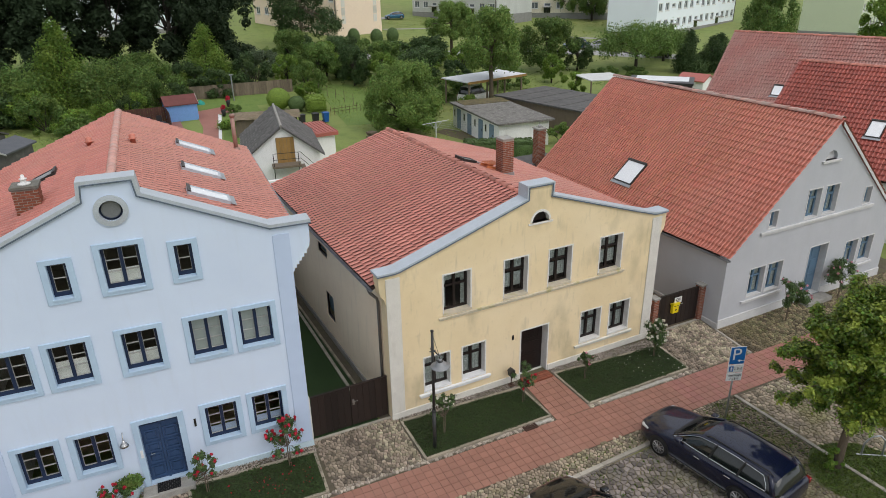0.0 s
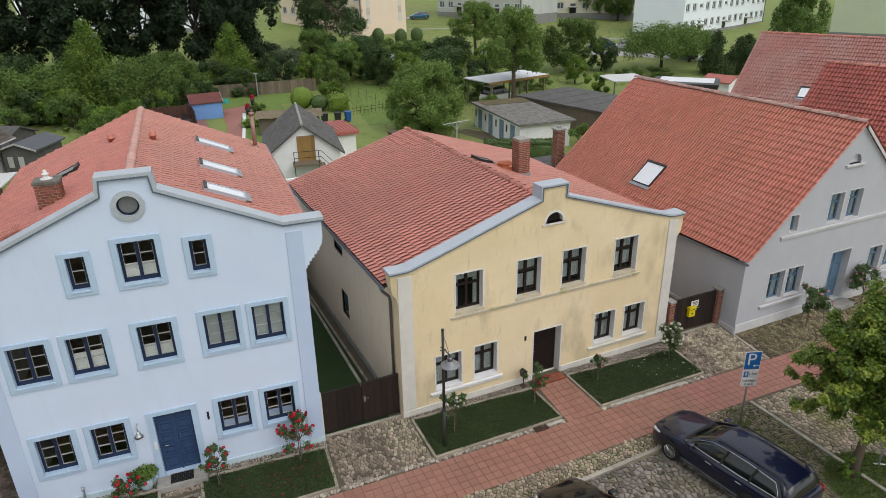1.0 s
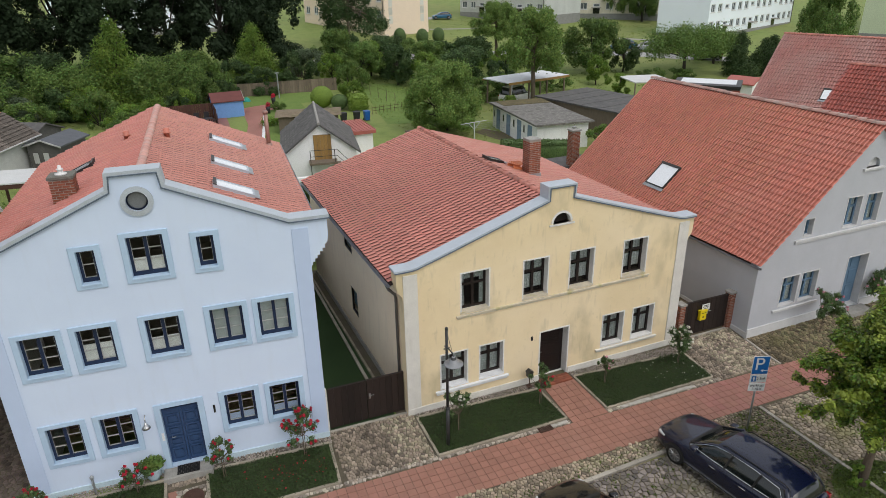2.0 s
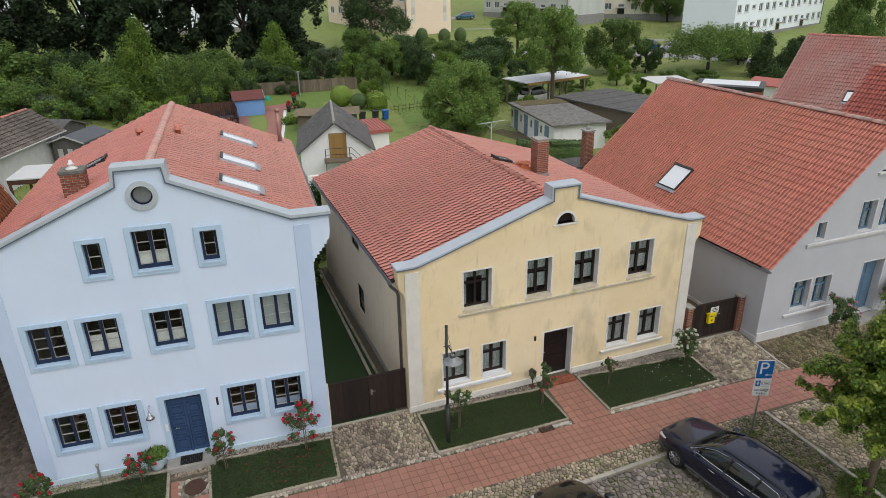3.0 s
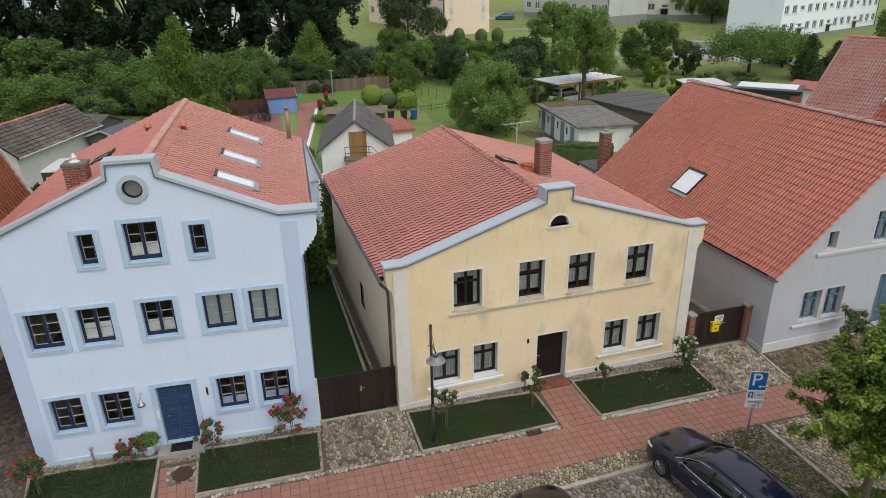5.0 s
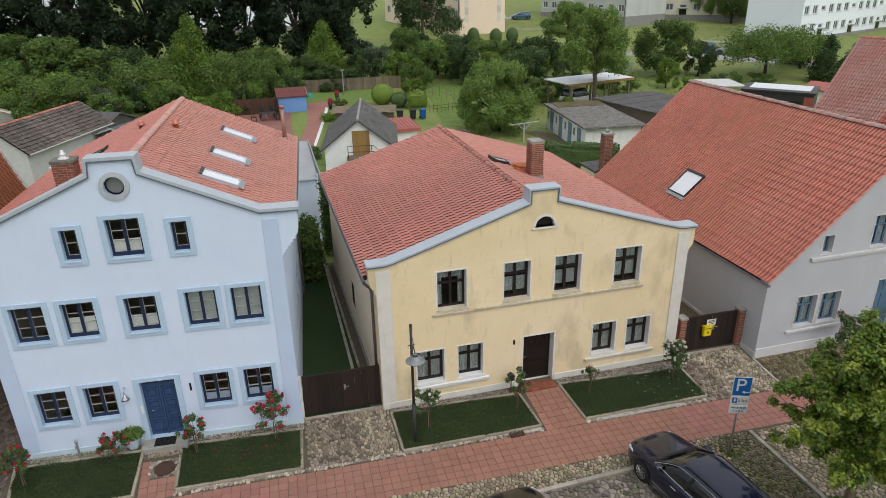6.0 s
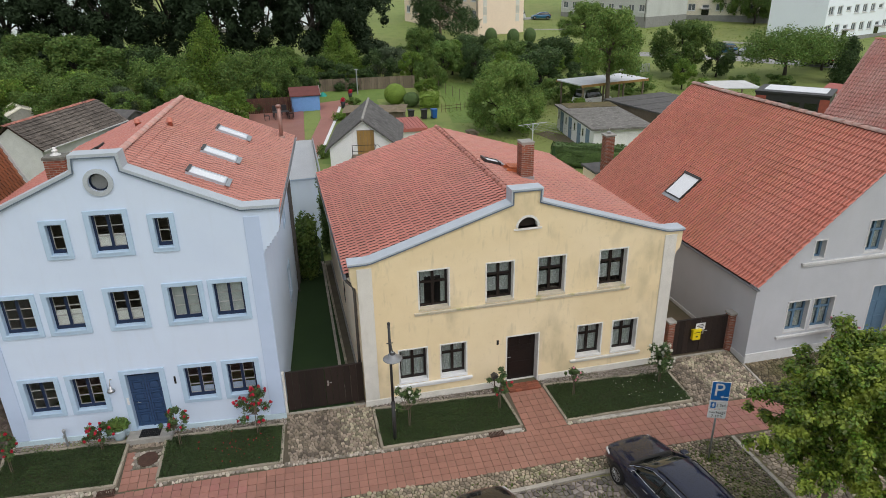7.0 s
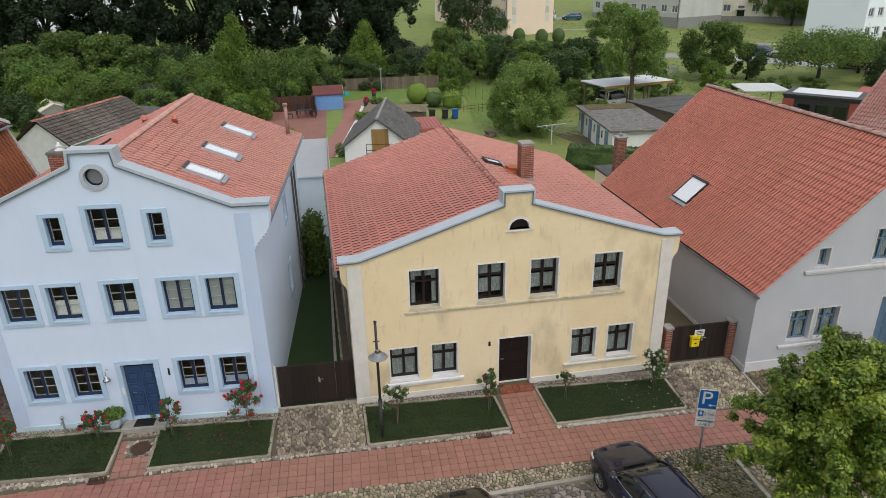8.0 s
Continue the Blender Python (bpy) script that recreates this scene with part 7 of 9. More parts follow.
sheet("pavement_5", [(6.9, 50.5), (7.15, 50.5), (10.65, 70.0), (10.4, 70.4)], M["sill_white"], -0.012, "white edging beside a garden path", "path edging")
sheet("ground_5", [(7.2, 49), (12, 46), (14.5, 60), (15, 78), (10.8, 78), (10.7, 70)], M["lawn_light"], -0.04, "bright green mown garden lawn", "lawn")
sheet("ground_6", [(7.5, 72.6), (16, 72.6), (17, 78), (7.5, 78)], M["lawn_light"], -0.037, "bright green lawn by the fence", "lawn")
sheet("ground_7", [(28.4, 44), (31, 47), (28, 54), (26.5, 53.5)], M["earth"], -0.035, "worn earth path before garages", "yard")
sheet("ground_8", [(20.5, 60), (27, 58), (28, 78), (23.5, 80)], M["lawn_light"], -0.04, "open grass between fruit trees", "lawn")

T = thing("garden_table", "dark garden table on a red terrace", "table", on(4.3, 66.6, 10))
part("tabletop", B((-0.8, 0.8, -0.45, 0.45, 0.70, 0.74), bevel=0.01), M["plastic_dark"], T)
for x in (-0.7, 0.7):
    for y in (-0.35, 0.35):
        part("leg", B((x - 0.03, x + 0.03, y - 0.03, y + 0.03, 0, 0.70)), M["plastic_dark"], T)
C = thing("garden_chair", "dark metal garden chair", "chair", on(3.7, 67.8, 0), "chairs at the garden table")
part("seat", B((-0.24, 0.24, -0.24, 0.24, 0.42, 0.46)), M["plastic_dark"], C)
part("backrest", B((-0.24, 0.24, 0.22, 0.26, 0.46, 1.05)), M["plastic_dark"], C)
for x in (-0.22, 0.22):
    for y in (-0.22, 0.22):
        part("leg", B((x - 0.02, x + 0.02, y - 0.02, y + 0.02, 0, 0.42)), M["plastic_dark"], C)
for x, y, r in ((4.6, 67.9, -8), (5.3, 66.9, -95), (2.9, 66.4, 95)):
    copy_thing(C, on(x, y, r))
for x, y, lab in ((10.8, 69.4, "dark tall pot with red flowers on a path"), (12.0, 73.2, "dark tall pot with red flowers on the lawn")):
    P_ = thing("flower_pot", lab, "flower pot", on(x, y, 0) @ Matrix.Scale(0.75, 4))
    part("pot", lathe(bmesh.new(), [(0.2, 0), (0.28, 0.5), (0.34, 0.95), (0.3, 0.95)], 14), M["plastic_dark"], P_, "", True)
    foliage("flower_head", [(0, 0, 1.1, 0.35), (0.1, 0.1, 1.3, 0.25)], 260, 0.14, M["petal_red"], P_, 44)
L_ = thing("garden_lamp", "slim white garden lamp post on the lawn", "lamp", on(13.1, 75.8, 0))
part("pole", tube(bmesh.new(), [(0, 0, -0.1), (0, 0, 2.7)], 0.07, 8), M["galv"], L_)
part("head", B((-0.2, 0.2, -0.12, 0.12, 2.7, 2.78)), M["galv"], L_)
FB = thing("board_fence", "weathered brown board fence behind the lawn", "fence", on(7.5, 78.3, -3))
bd = mesh_of("board", B((0, 0.23, 0, 0.03, -0.1, 1.35)), M["wood_grey"])
for k in range(52):
    put("board", bd, FB, Matrix.Translation((0.245 * k, 0, 0)))
part("rail", B((0, 12.8, 0.031, 0.08, 1.0, 1.1)), M["wood_grey"], FB)
W_ = thing("lean_to_shelter", "long low shelter with a mossy straw roof", "shed", on(13.0, 60.6, -14))
part("wall", B((-2.6, 2.8, -0.8, 2.2, -0.3, 1.5)), M["wood_grey"], W_)
bm = bmesh.new()
rng = random.Random(3)
gridv = [[bm.verts.new((-2.9 + 0.3 * i, -1.1 + 0.35 * j, 1.55 + 0.25 * math.sin(math.pi * j / 10) + rng.uniform(-0.05, 0.05))) for j in range(11)] for i in range(21)]
for i in range(20):
    for j in range(10):
        bm.faces.new((gridv[i][j], gridv[i + 1][j], gridv[i + 1][j + 1], gridv[i][j + 1]))
bmesh.ops.recalc_face_normals(bm, faces=bm.faces[:])
part("roof", bm, M["thatch"], W_, "sagging roof of old straw and moss")
for x, y, mt, lab in ((19.2, 62.4, "plastic_blue", "blue wheeled rubbish bin"), (18.2, 62.5, "plastic_dark", "black wheeled rubbish bin"), (16.9, 62.6, "plastic_dark", "dark grey rubbish bin beside a shelter")):
    N_ = thing("rubbish_bin", lab, "bin", on(x, y, 5) @ Matrix.Scale(0.9, 4), "rubbish bins in the garden")
    bm = B((-0.3, 0.3, -0.33, 0.33, 0.05, 0.98))
    for v in bm.verts:
        if v.co.z < 0.5:
            v.co.x *= 0.8
            v.co.y *= 0.8
    part("body", bm, M[mt], N_)
    part("lid", B((-0.33, 0.33, -0.38, 0.36, 0.981, 1.06), bevel=0.02), M[mt], N_)
    part("wheel", tube(bmesh.new(), [(-0.3, 0.3, 0.1), (0.3, 0.3, 0.1)], 0.1, 10), M["tyre"], N_)
D_ = thing("clothes_airer", "pale metal clothes line post with cross arm", "clothes line", on(25.1, 50.2, 6))
part("post", tube(bmesh.new(), [(0, 0, -0.1), (0, 0, 1.6)], 0.05, 8), M["lens"], D_)
part("arm", tube(bmesh.new(), [(-1.35, 0, 1.6), (1.35, 0, 1.66)], 0.03, 6), M["lens"], D_)
for sg in (-1, 1):
    part("brace", tube(bmesh.new(), [(sg * 0.6, 0, 1.61), (0, 0, 1.0)], 0.02, 6), M["lens"], D_)
for k in range(5):
    part("line", tube(bmesh.new(), [(-1.3 + 0.65 * k, 0, 1.6 + 0.015 * k), (0.4 + 0.65 * k, -3, 1.4 + 0.015 * k)], 0.008, 4), M["lens"], D_)
LG = thing("log_pile", "small stack of firewood logs on grass", "log pile", on(20.9, 54.2, 20))
for k in range(14):
    x, z = -0.5 + 0.2 * (k % 5) + (0.1 if k // 5 % 2 else 0), 0.1 + 0.18 * (k // 5)
    part("log", tube(bmesh.new(), [(x, -0.35, z), (x, 0.35, z)], 0.09, 8), M["wood_grey"], LG)

# garages and yard roofs
GA = thing("garage_row", "white garage row with blue-grey doors and felt roof", "garage", pose(29.2, 54.7, gz(50), 0, 0, -96))
part("wall", B((0, 9.8, 0, 4.6, -0.2, 2.05)), M["whitewash"], GA, "white rendered garage wall")
bm = bmesh.new()
prism(bm, [(-0.2, 2.05), (10.2, 2.05), (10.2, 2.2), (-0.2, 2.2)], -0.3, 4.9)
part("roof", bm, M["felt"], GA, "grey felt roof with moss")
part("moss", B((-0.2, 2.0, 0.3, 4.9, 2.204, 2.24)), M["moss_roof"], GA, "mossy brown roof strip")
for x in (1.0, 3.4, 5.8, 8.0):
    d = part("door", B((x, x + 0.85, -0.04, -0.001, 0.0, 1.8), bevel=0.01), M["garage_door"], GA, "blue-grey plank door")
    part("handle", B((x + 0.7, x + 0.74, -0.07, -0.041, 0.85, 1.0)), M["black"], d)
for x in (0.25, 2.5, 4.9, 7.1):
    w = part("window", B((x, x + 0.32, -0.03, -0.001, 0.95, 1.6)), M["bar_white"], GA, "narrow white-framed window")
    part("pane", B((x + 0.05, x + 0.27, -0.036, -0.0301, 1.0, 1.55)), M["car_glass"], w)
FE = thing("yard_shed", "long low shed with black felt roof", "shed", pose(33.9, 55.2, gz(50), 0, 0, -78))
part("wall", B((0.3, 12, 0.3, 6.6, -0.2, 2.2)), M["wood_grey"], FE)
for k in range(12):
    part("roof_sheet", B((k * 1.02, 1.0 + k * 1.02, 0, 7.2, 2.2 + 0.02 * (k % 2), 2.34 + 0.02 * (k % 2))), M["felt_dark"], FE, "black felt roof sheet")
CP = thing("carport", "timber carport with flat white roof", "carport", pose(38.0, 63.9, gz(64), 0, 0, 12))
part("roof", B((-4.3, 4.3, -2.2, 2.2, 2.55, 2.66)), M["roof_white"], CP, "white sheet roof")
part("fascia", B((-4.35, 4.35, -2.24, -2.201, 2.4, 2.64), (-4.35, 4.35, 2.201, 2.24, 2.4, 2.64)), M["wood_yellow"], CP, "pale timber fascia")
for x in (-3.9, -1.3, 1.3, 3.9):
    for y in (-1.9, 1.9):
        part("post", B((x - 0.07, x + 0.07, y - 0.07, y + 0.07, -0.2, 2.54)), M["wood_grey"], CP)
DK = thing("container_office", "dark flat-roofed garden office with brick corner", "shed", pose(50.4, 50.0, gz(50), 0, 0, -48))
part("wall", B((-3.0, 3.0, -2, 2, -0.2, 2.9)), M["lamp_dark"], DK, "anthracite wall")
part("roof", B((-3.1, 3.1, -2.1, 2.1, 2.9, 3.1), bevel=0.02), M["lamp_dark"], DK)
part("roof_sheet", B((-2.5, 2.6, -1.2, 1.7, 3.104, 3.14)), M["roof_white"], DK, "pale roof sheet")
for x in (-1.75, -0.3, 1.1):
    part("window", B((x, x + 1.0, -2.03, -2.001, 0.2, 2.3)), M["car_glass"], DK, "tall dark glass door")
for x0, x1 in ((-3.02, -2.1), (2.25, 3.02)):
    part("brick_panel", B((x0, x1, -2.04, -2.002, -0.1, 2.7)), M["brick"], DK, "red brick corner panel")
C2 = thing("carport", "low carport with pale grey sheet roof", "carport", pose(49.4, 58.0, gz(58), 0, 0, -15))
part("roof", B((-2.2, 2.2, -2.3, 2.3, 2.3, 2.4)), M["sheet_pale"], C2)
for x in (-2, 2):
    for y in (-2, 2):
        part("post", B((x - 0.06, x + 0.06, y - 0.06, y + 0.06, -0.2, 2.3)), M["wood_grey"], C2)
gable_shed("garden_shed", "small shed with bright red roof", on(60.0, 52.6, 20), 2.6, 2.8, 1.8, 2.3, M["whitewash"], M["red_sheet"])

# lean-to between the blue and the yellow house
LT = thing("lean_to", "white lean-to with a pale grey sheet roof", "annex", pose(5.4, 33.2, 0.3))
part("wall", B((-0.9, 0.85, 0, 7.4, -0.2, 3.5)), M["blue_wall"], LT, "white rendered wall")
bm = bmesh.new()
vs = [bm.verts.new(p) for p in ((-1.0, -0.2, 3.62), (0.9, -0.2, 3.66), (0.98, 7.6, 3.9), (-0.9, 7.6, 3.9))]
f = bm.faces.new(vs)
bmesh.ops.solidify(bm, geom=[f], thickness=0.08)
part("roof", bm, M["roof_white"], LT, "pale grey sheet roof")
part("parapet", B((0.985, 1.05, -0.2, 7.6, 3.5, 4.0)), M["gutter"], LT, "dark metal edge")
LT2 = thing("garden_wall", "white rendered garden wall", "wall", pose(7.2, 37.5, 0.3))
part("wall", B((-0.7, 2.2, 0, 0.25, -0.2, 2.6)), M["whitewash"], LT2)

# annex behind the yellow and the grey house
AN = thing("annex", "low annex with dark flat felt roof", "annex", pose(20.6, 31.5, 0.25))
part("wall", B((1.3, 3.6, 0, 1.7, -0.2, 3.0)), M["beige_wall"], AN)
part("roof", B((1.2, 3.7, -0.15, 1.8, 3.0, 3.12)), M["felt_dark"], AN, "dark felt flat roof")
ch = part("chimney", B((1.6, 2.25, -0.35, 0.3, 5.2, 5.27), bevel=0.01), M["concrete"], AN, "red brick chimney with metal cowl")
bricks(ch, 1.66, 2.19, -0.29, 0.24, 2.9, 5.2)
part("cowl", lathe(bmesh.new(), [(0.12, 5.27), (0.12, 5.4), (0.03, 5.45), (0.03, 5.6)], 10, (1.92, -0.02, 0)), M["steel"], ch)
SD = thing("satellite_dish", "pale grey satellite dish on an annex roof", "satellite dish", pose(23.3, 31.0, 3.4, 60, 0, 40))
part("dish", lathe(bmesh.new(), [(0.02, 0), (0.25, 0.03), (0.42, 0.1), (0.42, 0.12), (0.02, 0.03)], 18), M["sign_white"], SD, "", True)
part("arm", tube(bmesh.new(), [(0, -0.4, 0.1), (0, 0, 0.5)], 0.015, 5), M["galv"], SD)
part("mast", tube(bmesh.new(), [(0, 0, 0), (0, 0.25, -0.5)], 0.025, 6), M["galv"], SD)
UM = thing("parasol", "closed dark green parasol by a hedge", "parasol", on(22.6, 39.5, 0))
part("pole", tube(bmesh.new(), [(0, 0, -0.1), (0, 0, 2.6)], 0.03, 6), M["wood_grey"], UM)
part("canopy", lathe(bmesh.new(), [(0.24, 1.0), (0.3, 1.2), (0.14, 2.0), (0.03, 2.55)], 9), M["leaf_dark"], UM, "folded green cloth")


def picket(name, label, p, q, h, gap, w, material, rails=True):
    """A light fence of upright slats between two points."""
    T = thing(name, label, "fence")
    p, q = Vector((*p, 0)), Vector((*q, 0))
    n = int((q - p).length / gap)
    me = mesh_of("slat", B((-w / 2, w / 2, -0.012, 0.012, -0.05, h)), material)
    for k in range(n + 1):
        c = p.lerp(q, k / n)
        put("slat", me, T, pose(c.x, c.y, gz(c.y), 0, 0, math.degrees(math.atan2(q.y - p.y, q.x - p.x))))
    for z in ((0.3, h - 0.2) if rails else (h * 0.5, h - 0.05)):
        part("rail", tube(bmesh.new(), [(p.x, p.y, gz(p.y) + z), (q.x, q.y, gz(q.y) + z)], 0.02 if rails else 0.008, 5), material, T)


picket("wire_fence", "dark wire fence on thin posts across the grass", (21.8, 78.6), (24.3, 68.5), 1.1, 1.6, 0.06, M["wood_grey"], False)
picket("garden_gate", "dark iron garden gate and railing", (20.6, 65.1), (24.0, 65.6), 0.8, 0.4, 0.025, M["wood_red"])
picket("picket_fence", "white picket fence beside the road", (48.0, 79.4), (52.2, 79.2), 1.0, 0.2, 0.1, M["sign_white"])


# ---- houses at the edges of the view ----
def mansard_house():
    H = thing("house", "neighbouring house with a rust-orange tiled mansard roof", "house", pose(-3.94, 17.74, 0, 0, 0, -4.2))
    part("wall", B((-10.5, -4.2, -0.3, 9.0, 0.1, 6.0)), M["beige_wall"], H, "rendered walls")
    part("attic_wall", B((-9.6, -2.75, 0, 8.4, 6.0, 8.6)), M["deck"], H)
    D = Vector((1.15, 0, -3.1)).normalized()
    O = Vector((-2.75, -0.4, 9.0))
    roof = part("roof", prism(bmesh.new(), [(-2.75, 9.0), (-1.6, 5.9), (-2.75, 5.9)], -0.4, 8.1), M["deck"], H, "steep rust-orange tiled lower roof slope")
    roof_slope(roof, O, (0, 1, 0), D, 35, 11, 0.24, 0.3, M["tile_rust"], (24, 35, 0, 11), [(3.4, 4.4, 2.0, 3.2)])
    skylight(roof, O, (0, 1, 0), D, 3.4, 4.4, 2.0, 3.2)
    D2 = Vector((3.0, 0, -1.35)).normalized()
    O2 = Vector((-5.6, -0.5, 10.35))
    r2 = part("roof", prism(bmesh.new(), [(-5.6, 10.3), (-2.55, 8.95), (-2.75, 8.85), (-9.0, 8.85)], -0.5, 8.2), M["deck"], H, "dark red mossy upper roof slope")
    roof_slope(r2, O2, (0, 1, 0), D2, 35, 11, 0.24, 0.3, M["tile_deep"], (27, 35, 0, 11))
    part("verge_board", prism(bmesh.new(), [(-5.6, 10.45), (-2.5, 9.06), (-2.5, 8.95), (-5.6, 10.3)], 8.201, 8.24), M["grey_trim"], H, "pale verge strip")
    gutter(H, -2.48, 8.92, -0.5, 8.2, 1)
    part("verge_board", prism(bmesh.new(), [(-2.75, 9.0), (-1.55, 5.9), (-1.45, 5.9), (-2.68, 9.0)], 8.101, 8.16), M["grey_trim"], H, "pale metal verge")


mansard_house()


def far_house(name, label, px, py, rz, zr, half, ze, depth, tile, near, chim=False, sky=None):
    """A gabled house seen by its roof: ridge end at (px, py), running to the front along local -y."""
    H = thing("house", label, "house", pose(px, py, 0, 0, 0, rz))
    part("wall", prism(bmesh.new(), [(-half + 0.4, 0), (half - 0.4, 0), (half - 0.4, ze + 0.25), (0, zr - 0.25), (-half + 0.4, ze + 0.25)], -depth + 0.1, -0.1), M["whitewash"], H, "pale rendered walls")
    for sg in (-1, 1):
        D, ln = slope_of(0, zr, sg * half, ze)
        roof = roof_deck(H, "roof", 0, zr, sg * half, ze, -depth, 0, "red tile roof slope")
        O = Vector((0, -depth, zr + 0.01)) + D * 0.06
        sk = [sky] if sky and sg < 0 else []
        roof_slope(roof, O, (0, 1, 0), D, int(depth / 0.2), int(ln / 0.35), 0.2, 0.35, tile, near if sg < 0 else (0, 0, 0, 0), sk, WAVE_TILE if sg < 0 else LOW_TILE)
        for q in sk:
            skylight(roof, O, (0, 1, 0), D, *q)
        if sg < 0:
            ridge_caps(roof, (0, -depth, zr + 0.02), (0, 1, 0), depth, M["ridge"], 0.13)
    if chim:
        ch = part("chimney", B((-1.0, -0.4, -depth + 5.2, -depth + 5.8, zr - 0.9, zr + 0.3)), M["brick"], H, "red brick chimney")
        part("chimney_pot", lathe(bmesh.new(), [(0.14, zr + 0.3), (0.14, zr + 0.55)], 10, (-0.7, -depth + 5.5, 0)), M["white_clay"], ch)
    return H


far_house("house", "house with a deep red tile roof beside the grey house", 39.3, 27.6, 15.5, 8.5, 6.0, 3.6, 13.0, M["tile_deep"], (48, 62, 0, 12), sky=(6.7, 7.5, 3.9, 5.1))
far_house("house", "long house with a red tile roof further along", 46.6, 38.9, 22.0, 9.0, 6.6, 3.2, 17.0, M["tile_far"], (68, 82, 0, 10), True, sky=(11.6, 12.3, 5.0, 6.0))

# old barn and black sheds beyond the blue house
BN = thing("barn", "old barn with dark weathered tile roof and pale walls", "barn", pose(-14.3, 49.9, 0, 0, 0, -22))
part("wall", prism(bmesh.new(), [(-2.3, 0), (2.2, 0), (2.2, 2.85), (0, 4.4), (-2.3, 2.85)], 0, 9.6), M["grey_trim"], BN, "pale grey barn walls")
for sg in (-1, 1):
    D, ln = slope_of(0, 4.6, sg * 2.5, 2.85)
    roof = roof_deck(BN, "roof", 0, 4.6, sg * 2.5, 2.85, -0.2, 9.9, "old dark brown tile roof slope")
    roof_slope(roof, Vector((0, -0.2, 4.6)), (0, 1, 0), D, 34, 9, 0.3, 0.34, M["tile_brown"], (10, 22, 0, 9) if sg > 0 else (0, 0, 0, 0), (), FLAT_TILE if sg > 0 else LOW_TILE)
    if sg > 0:
        ridge_caps(roof, (0, -0.2, 4.62), (0, 1, 0), 9.9, M["ridge"], 0.12)
part("gutter", tube(bmesh.new(), [(2.6, -0.2, 2.85), (2.6, 9.9, 2.85)], 0.06, 6), M["bar_white"], BN)
KS = gable_shed("garden_shed", "black garden shed with grey felt roof", on(-7.9, 55.5, -27), 2.5, 3.4, 2.1, 2.5, M["felt_dark"], M["slate_felt"])
part("verge_board", prism(bmesh.new(), [(0, 2.53), (1.52, 2.02), (1.52, 2.14), (0, 2.66), (-1.52, 2.14), (-1.52, 2.02)], -0.24, -0.21), M["bar_white"], KS, "white verge board")
part("window", B((-0.9, -0.5, -0.03, -0.001, 0.8, 1.6), (-0.1, 0.3, -0.03, -0.001, 0.8, 1.6)), M["bar_white"], KS, "white-framed windows")
gable_shed("garden_shed", "dark wooden shed with black roof", on(-8.3, 61.5, 60), 3.6, 5.5, 1.9, 2.6, M["felt_dark"], M["felt_dark"])
PO = thing("patio_roof", "white patio roof on dark red beams", "patio roof", pose(-8.55, 47.0, gz(47), 0, 0, -9))
part("roof", B((-1.25, 1.2, -1.9, 1.4, 2.25, 2.33)), M["sheet_pale"], PO, "white sheet roof")
part("beam", B((-1.2, 1.15, -1.85, -1.7, 1.95, 2.249)), M["wood_red"], PO, "dark red beam")
for x in (-1.1, 1.05):
    for y in (-1.78, 1.2):
        part("post", B((x - 0.07, x + 0.07, y - 0.07, y + 0.07, -0.1, 1.95 if y < 0 else 2.249)), M["wood_red"], PO)
gable_shed("greenhouse", "small pale greenhouse in the garden", on(-19.5, 68.0, 30), 2.6, 3.2, 1.6, 2.2, M["concrete"], M["apt_cream"], 0.1)


# ---- cars ----
def car(name, label, m, paint, L_front=2.31, L_rear=2.46, w=0.91, h=1.47, estate=True, rails=True):
    """A car: x ahead, y to its left, on its wheels."""
    T = thing(name, label, "car", m)
    st = [(L_front, 0.50, 0.60), (L_front - 0.05, 0.68, 0.69), (L_front - 0.18, 0.80, 0.76), (L_front - 0.45, 0.88, 0.83), (1.36, 0.905, 0.90), (0.98, 0.91, 0.965), (0.4, 0.91, 0.975),
          (-0.5, 0.91, 0.985), (-1.36, 0.905, 1.0), (-L_rear + 0.5, 0.89, 1.0), (-L_rear + 0.16, 0.85, 1.0), (-L_rear + 0.03, 0.80, 0.96), (-L_rear, 0.70, 0.90)]
    bm = bmesh.new()
    rows = []
    for x, ww, zb in st:
        k = ww / 0.91 * w
        half = [(0, zb + 0.015), (k * 0.5, zb + 0.008), (k * 0.80, zb - 0.01), (k * 0.93, zb - 0.05), (k * 0.985, zb - 0.16), (k, zb - 0.3), (k * 0.99, 0.42), (k * 0.97, 0.28), (k * 0.86, 0.19), (0, 0.18)]
        if abs(x) > 2:
            half = [(y, max(z, 0.22)) for y, z in half]
        loop = half + [(-y, z) for y, z in half[-2:0:-1]]
        rows.append([bm.verts.new((x, y, z)) for y, z in loop])
    n = len(rows[0])
    for a, b in zip(rows, rows[1:]):
        for j in range(n):
            bm.faces.new((a[j], a[(j + 1) % n], b[(j + 1) % n], b[j]))
    bm.faces.new(rows[0][::-1])
    bm.faces.new(rows[-1])
    bmesh.ops.recalc_face_normals(bm, faces=bm.faces[:])
    part("body", bm, paint, T, "", True)
    zr = h
    end = -L_rear + 0.1
    gh = [(1.0, 0.80, 0.97, 0.70, 0.975), (0.55, 0.82, 0.97, 0.64, 1.22), (0.18, 0.83, 0.97, 0.60, zr - 0.06), (-0.25, 0.83, 0.98, 0.60, zr), (-1.0, 0.83, 0.99, 0.60, zr + 0.01)]
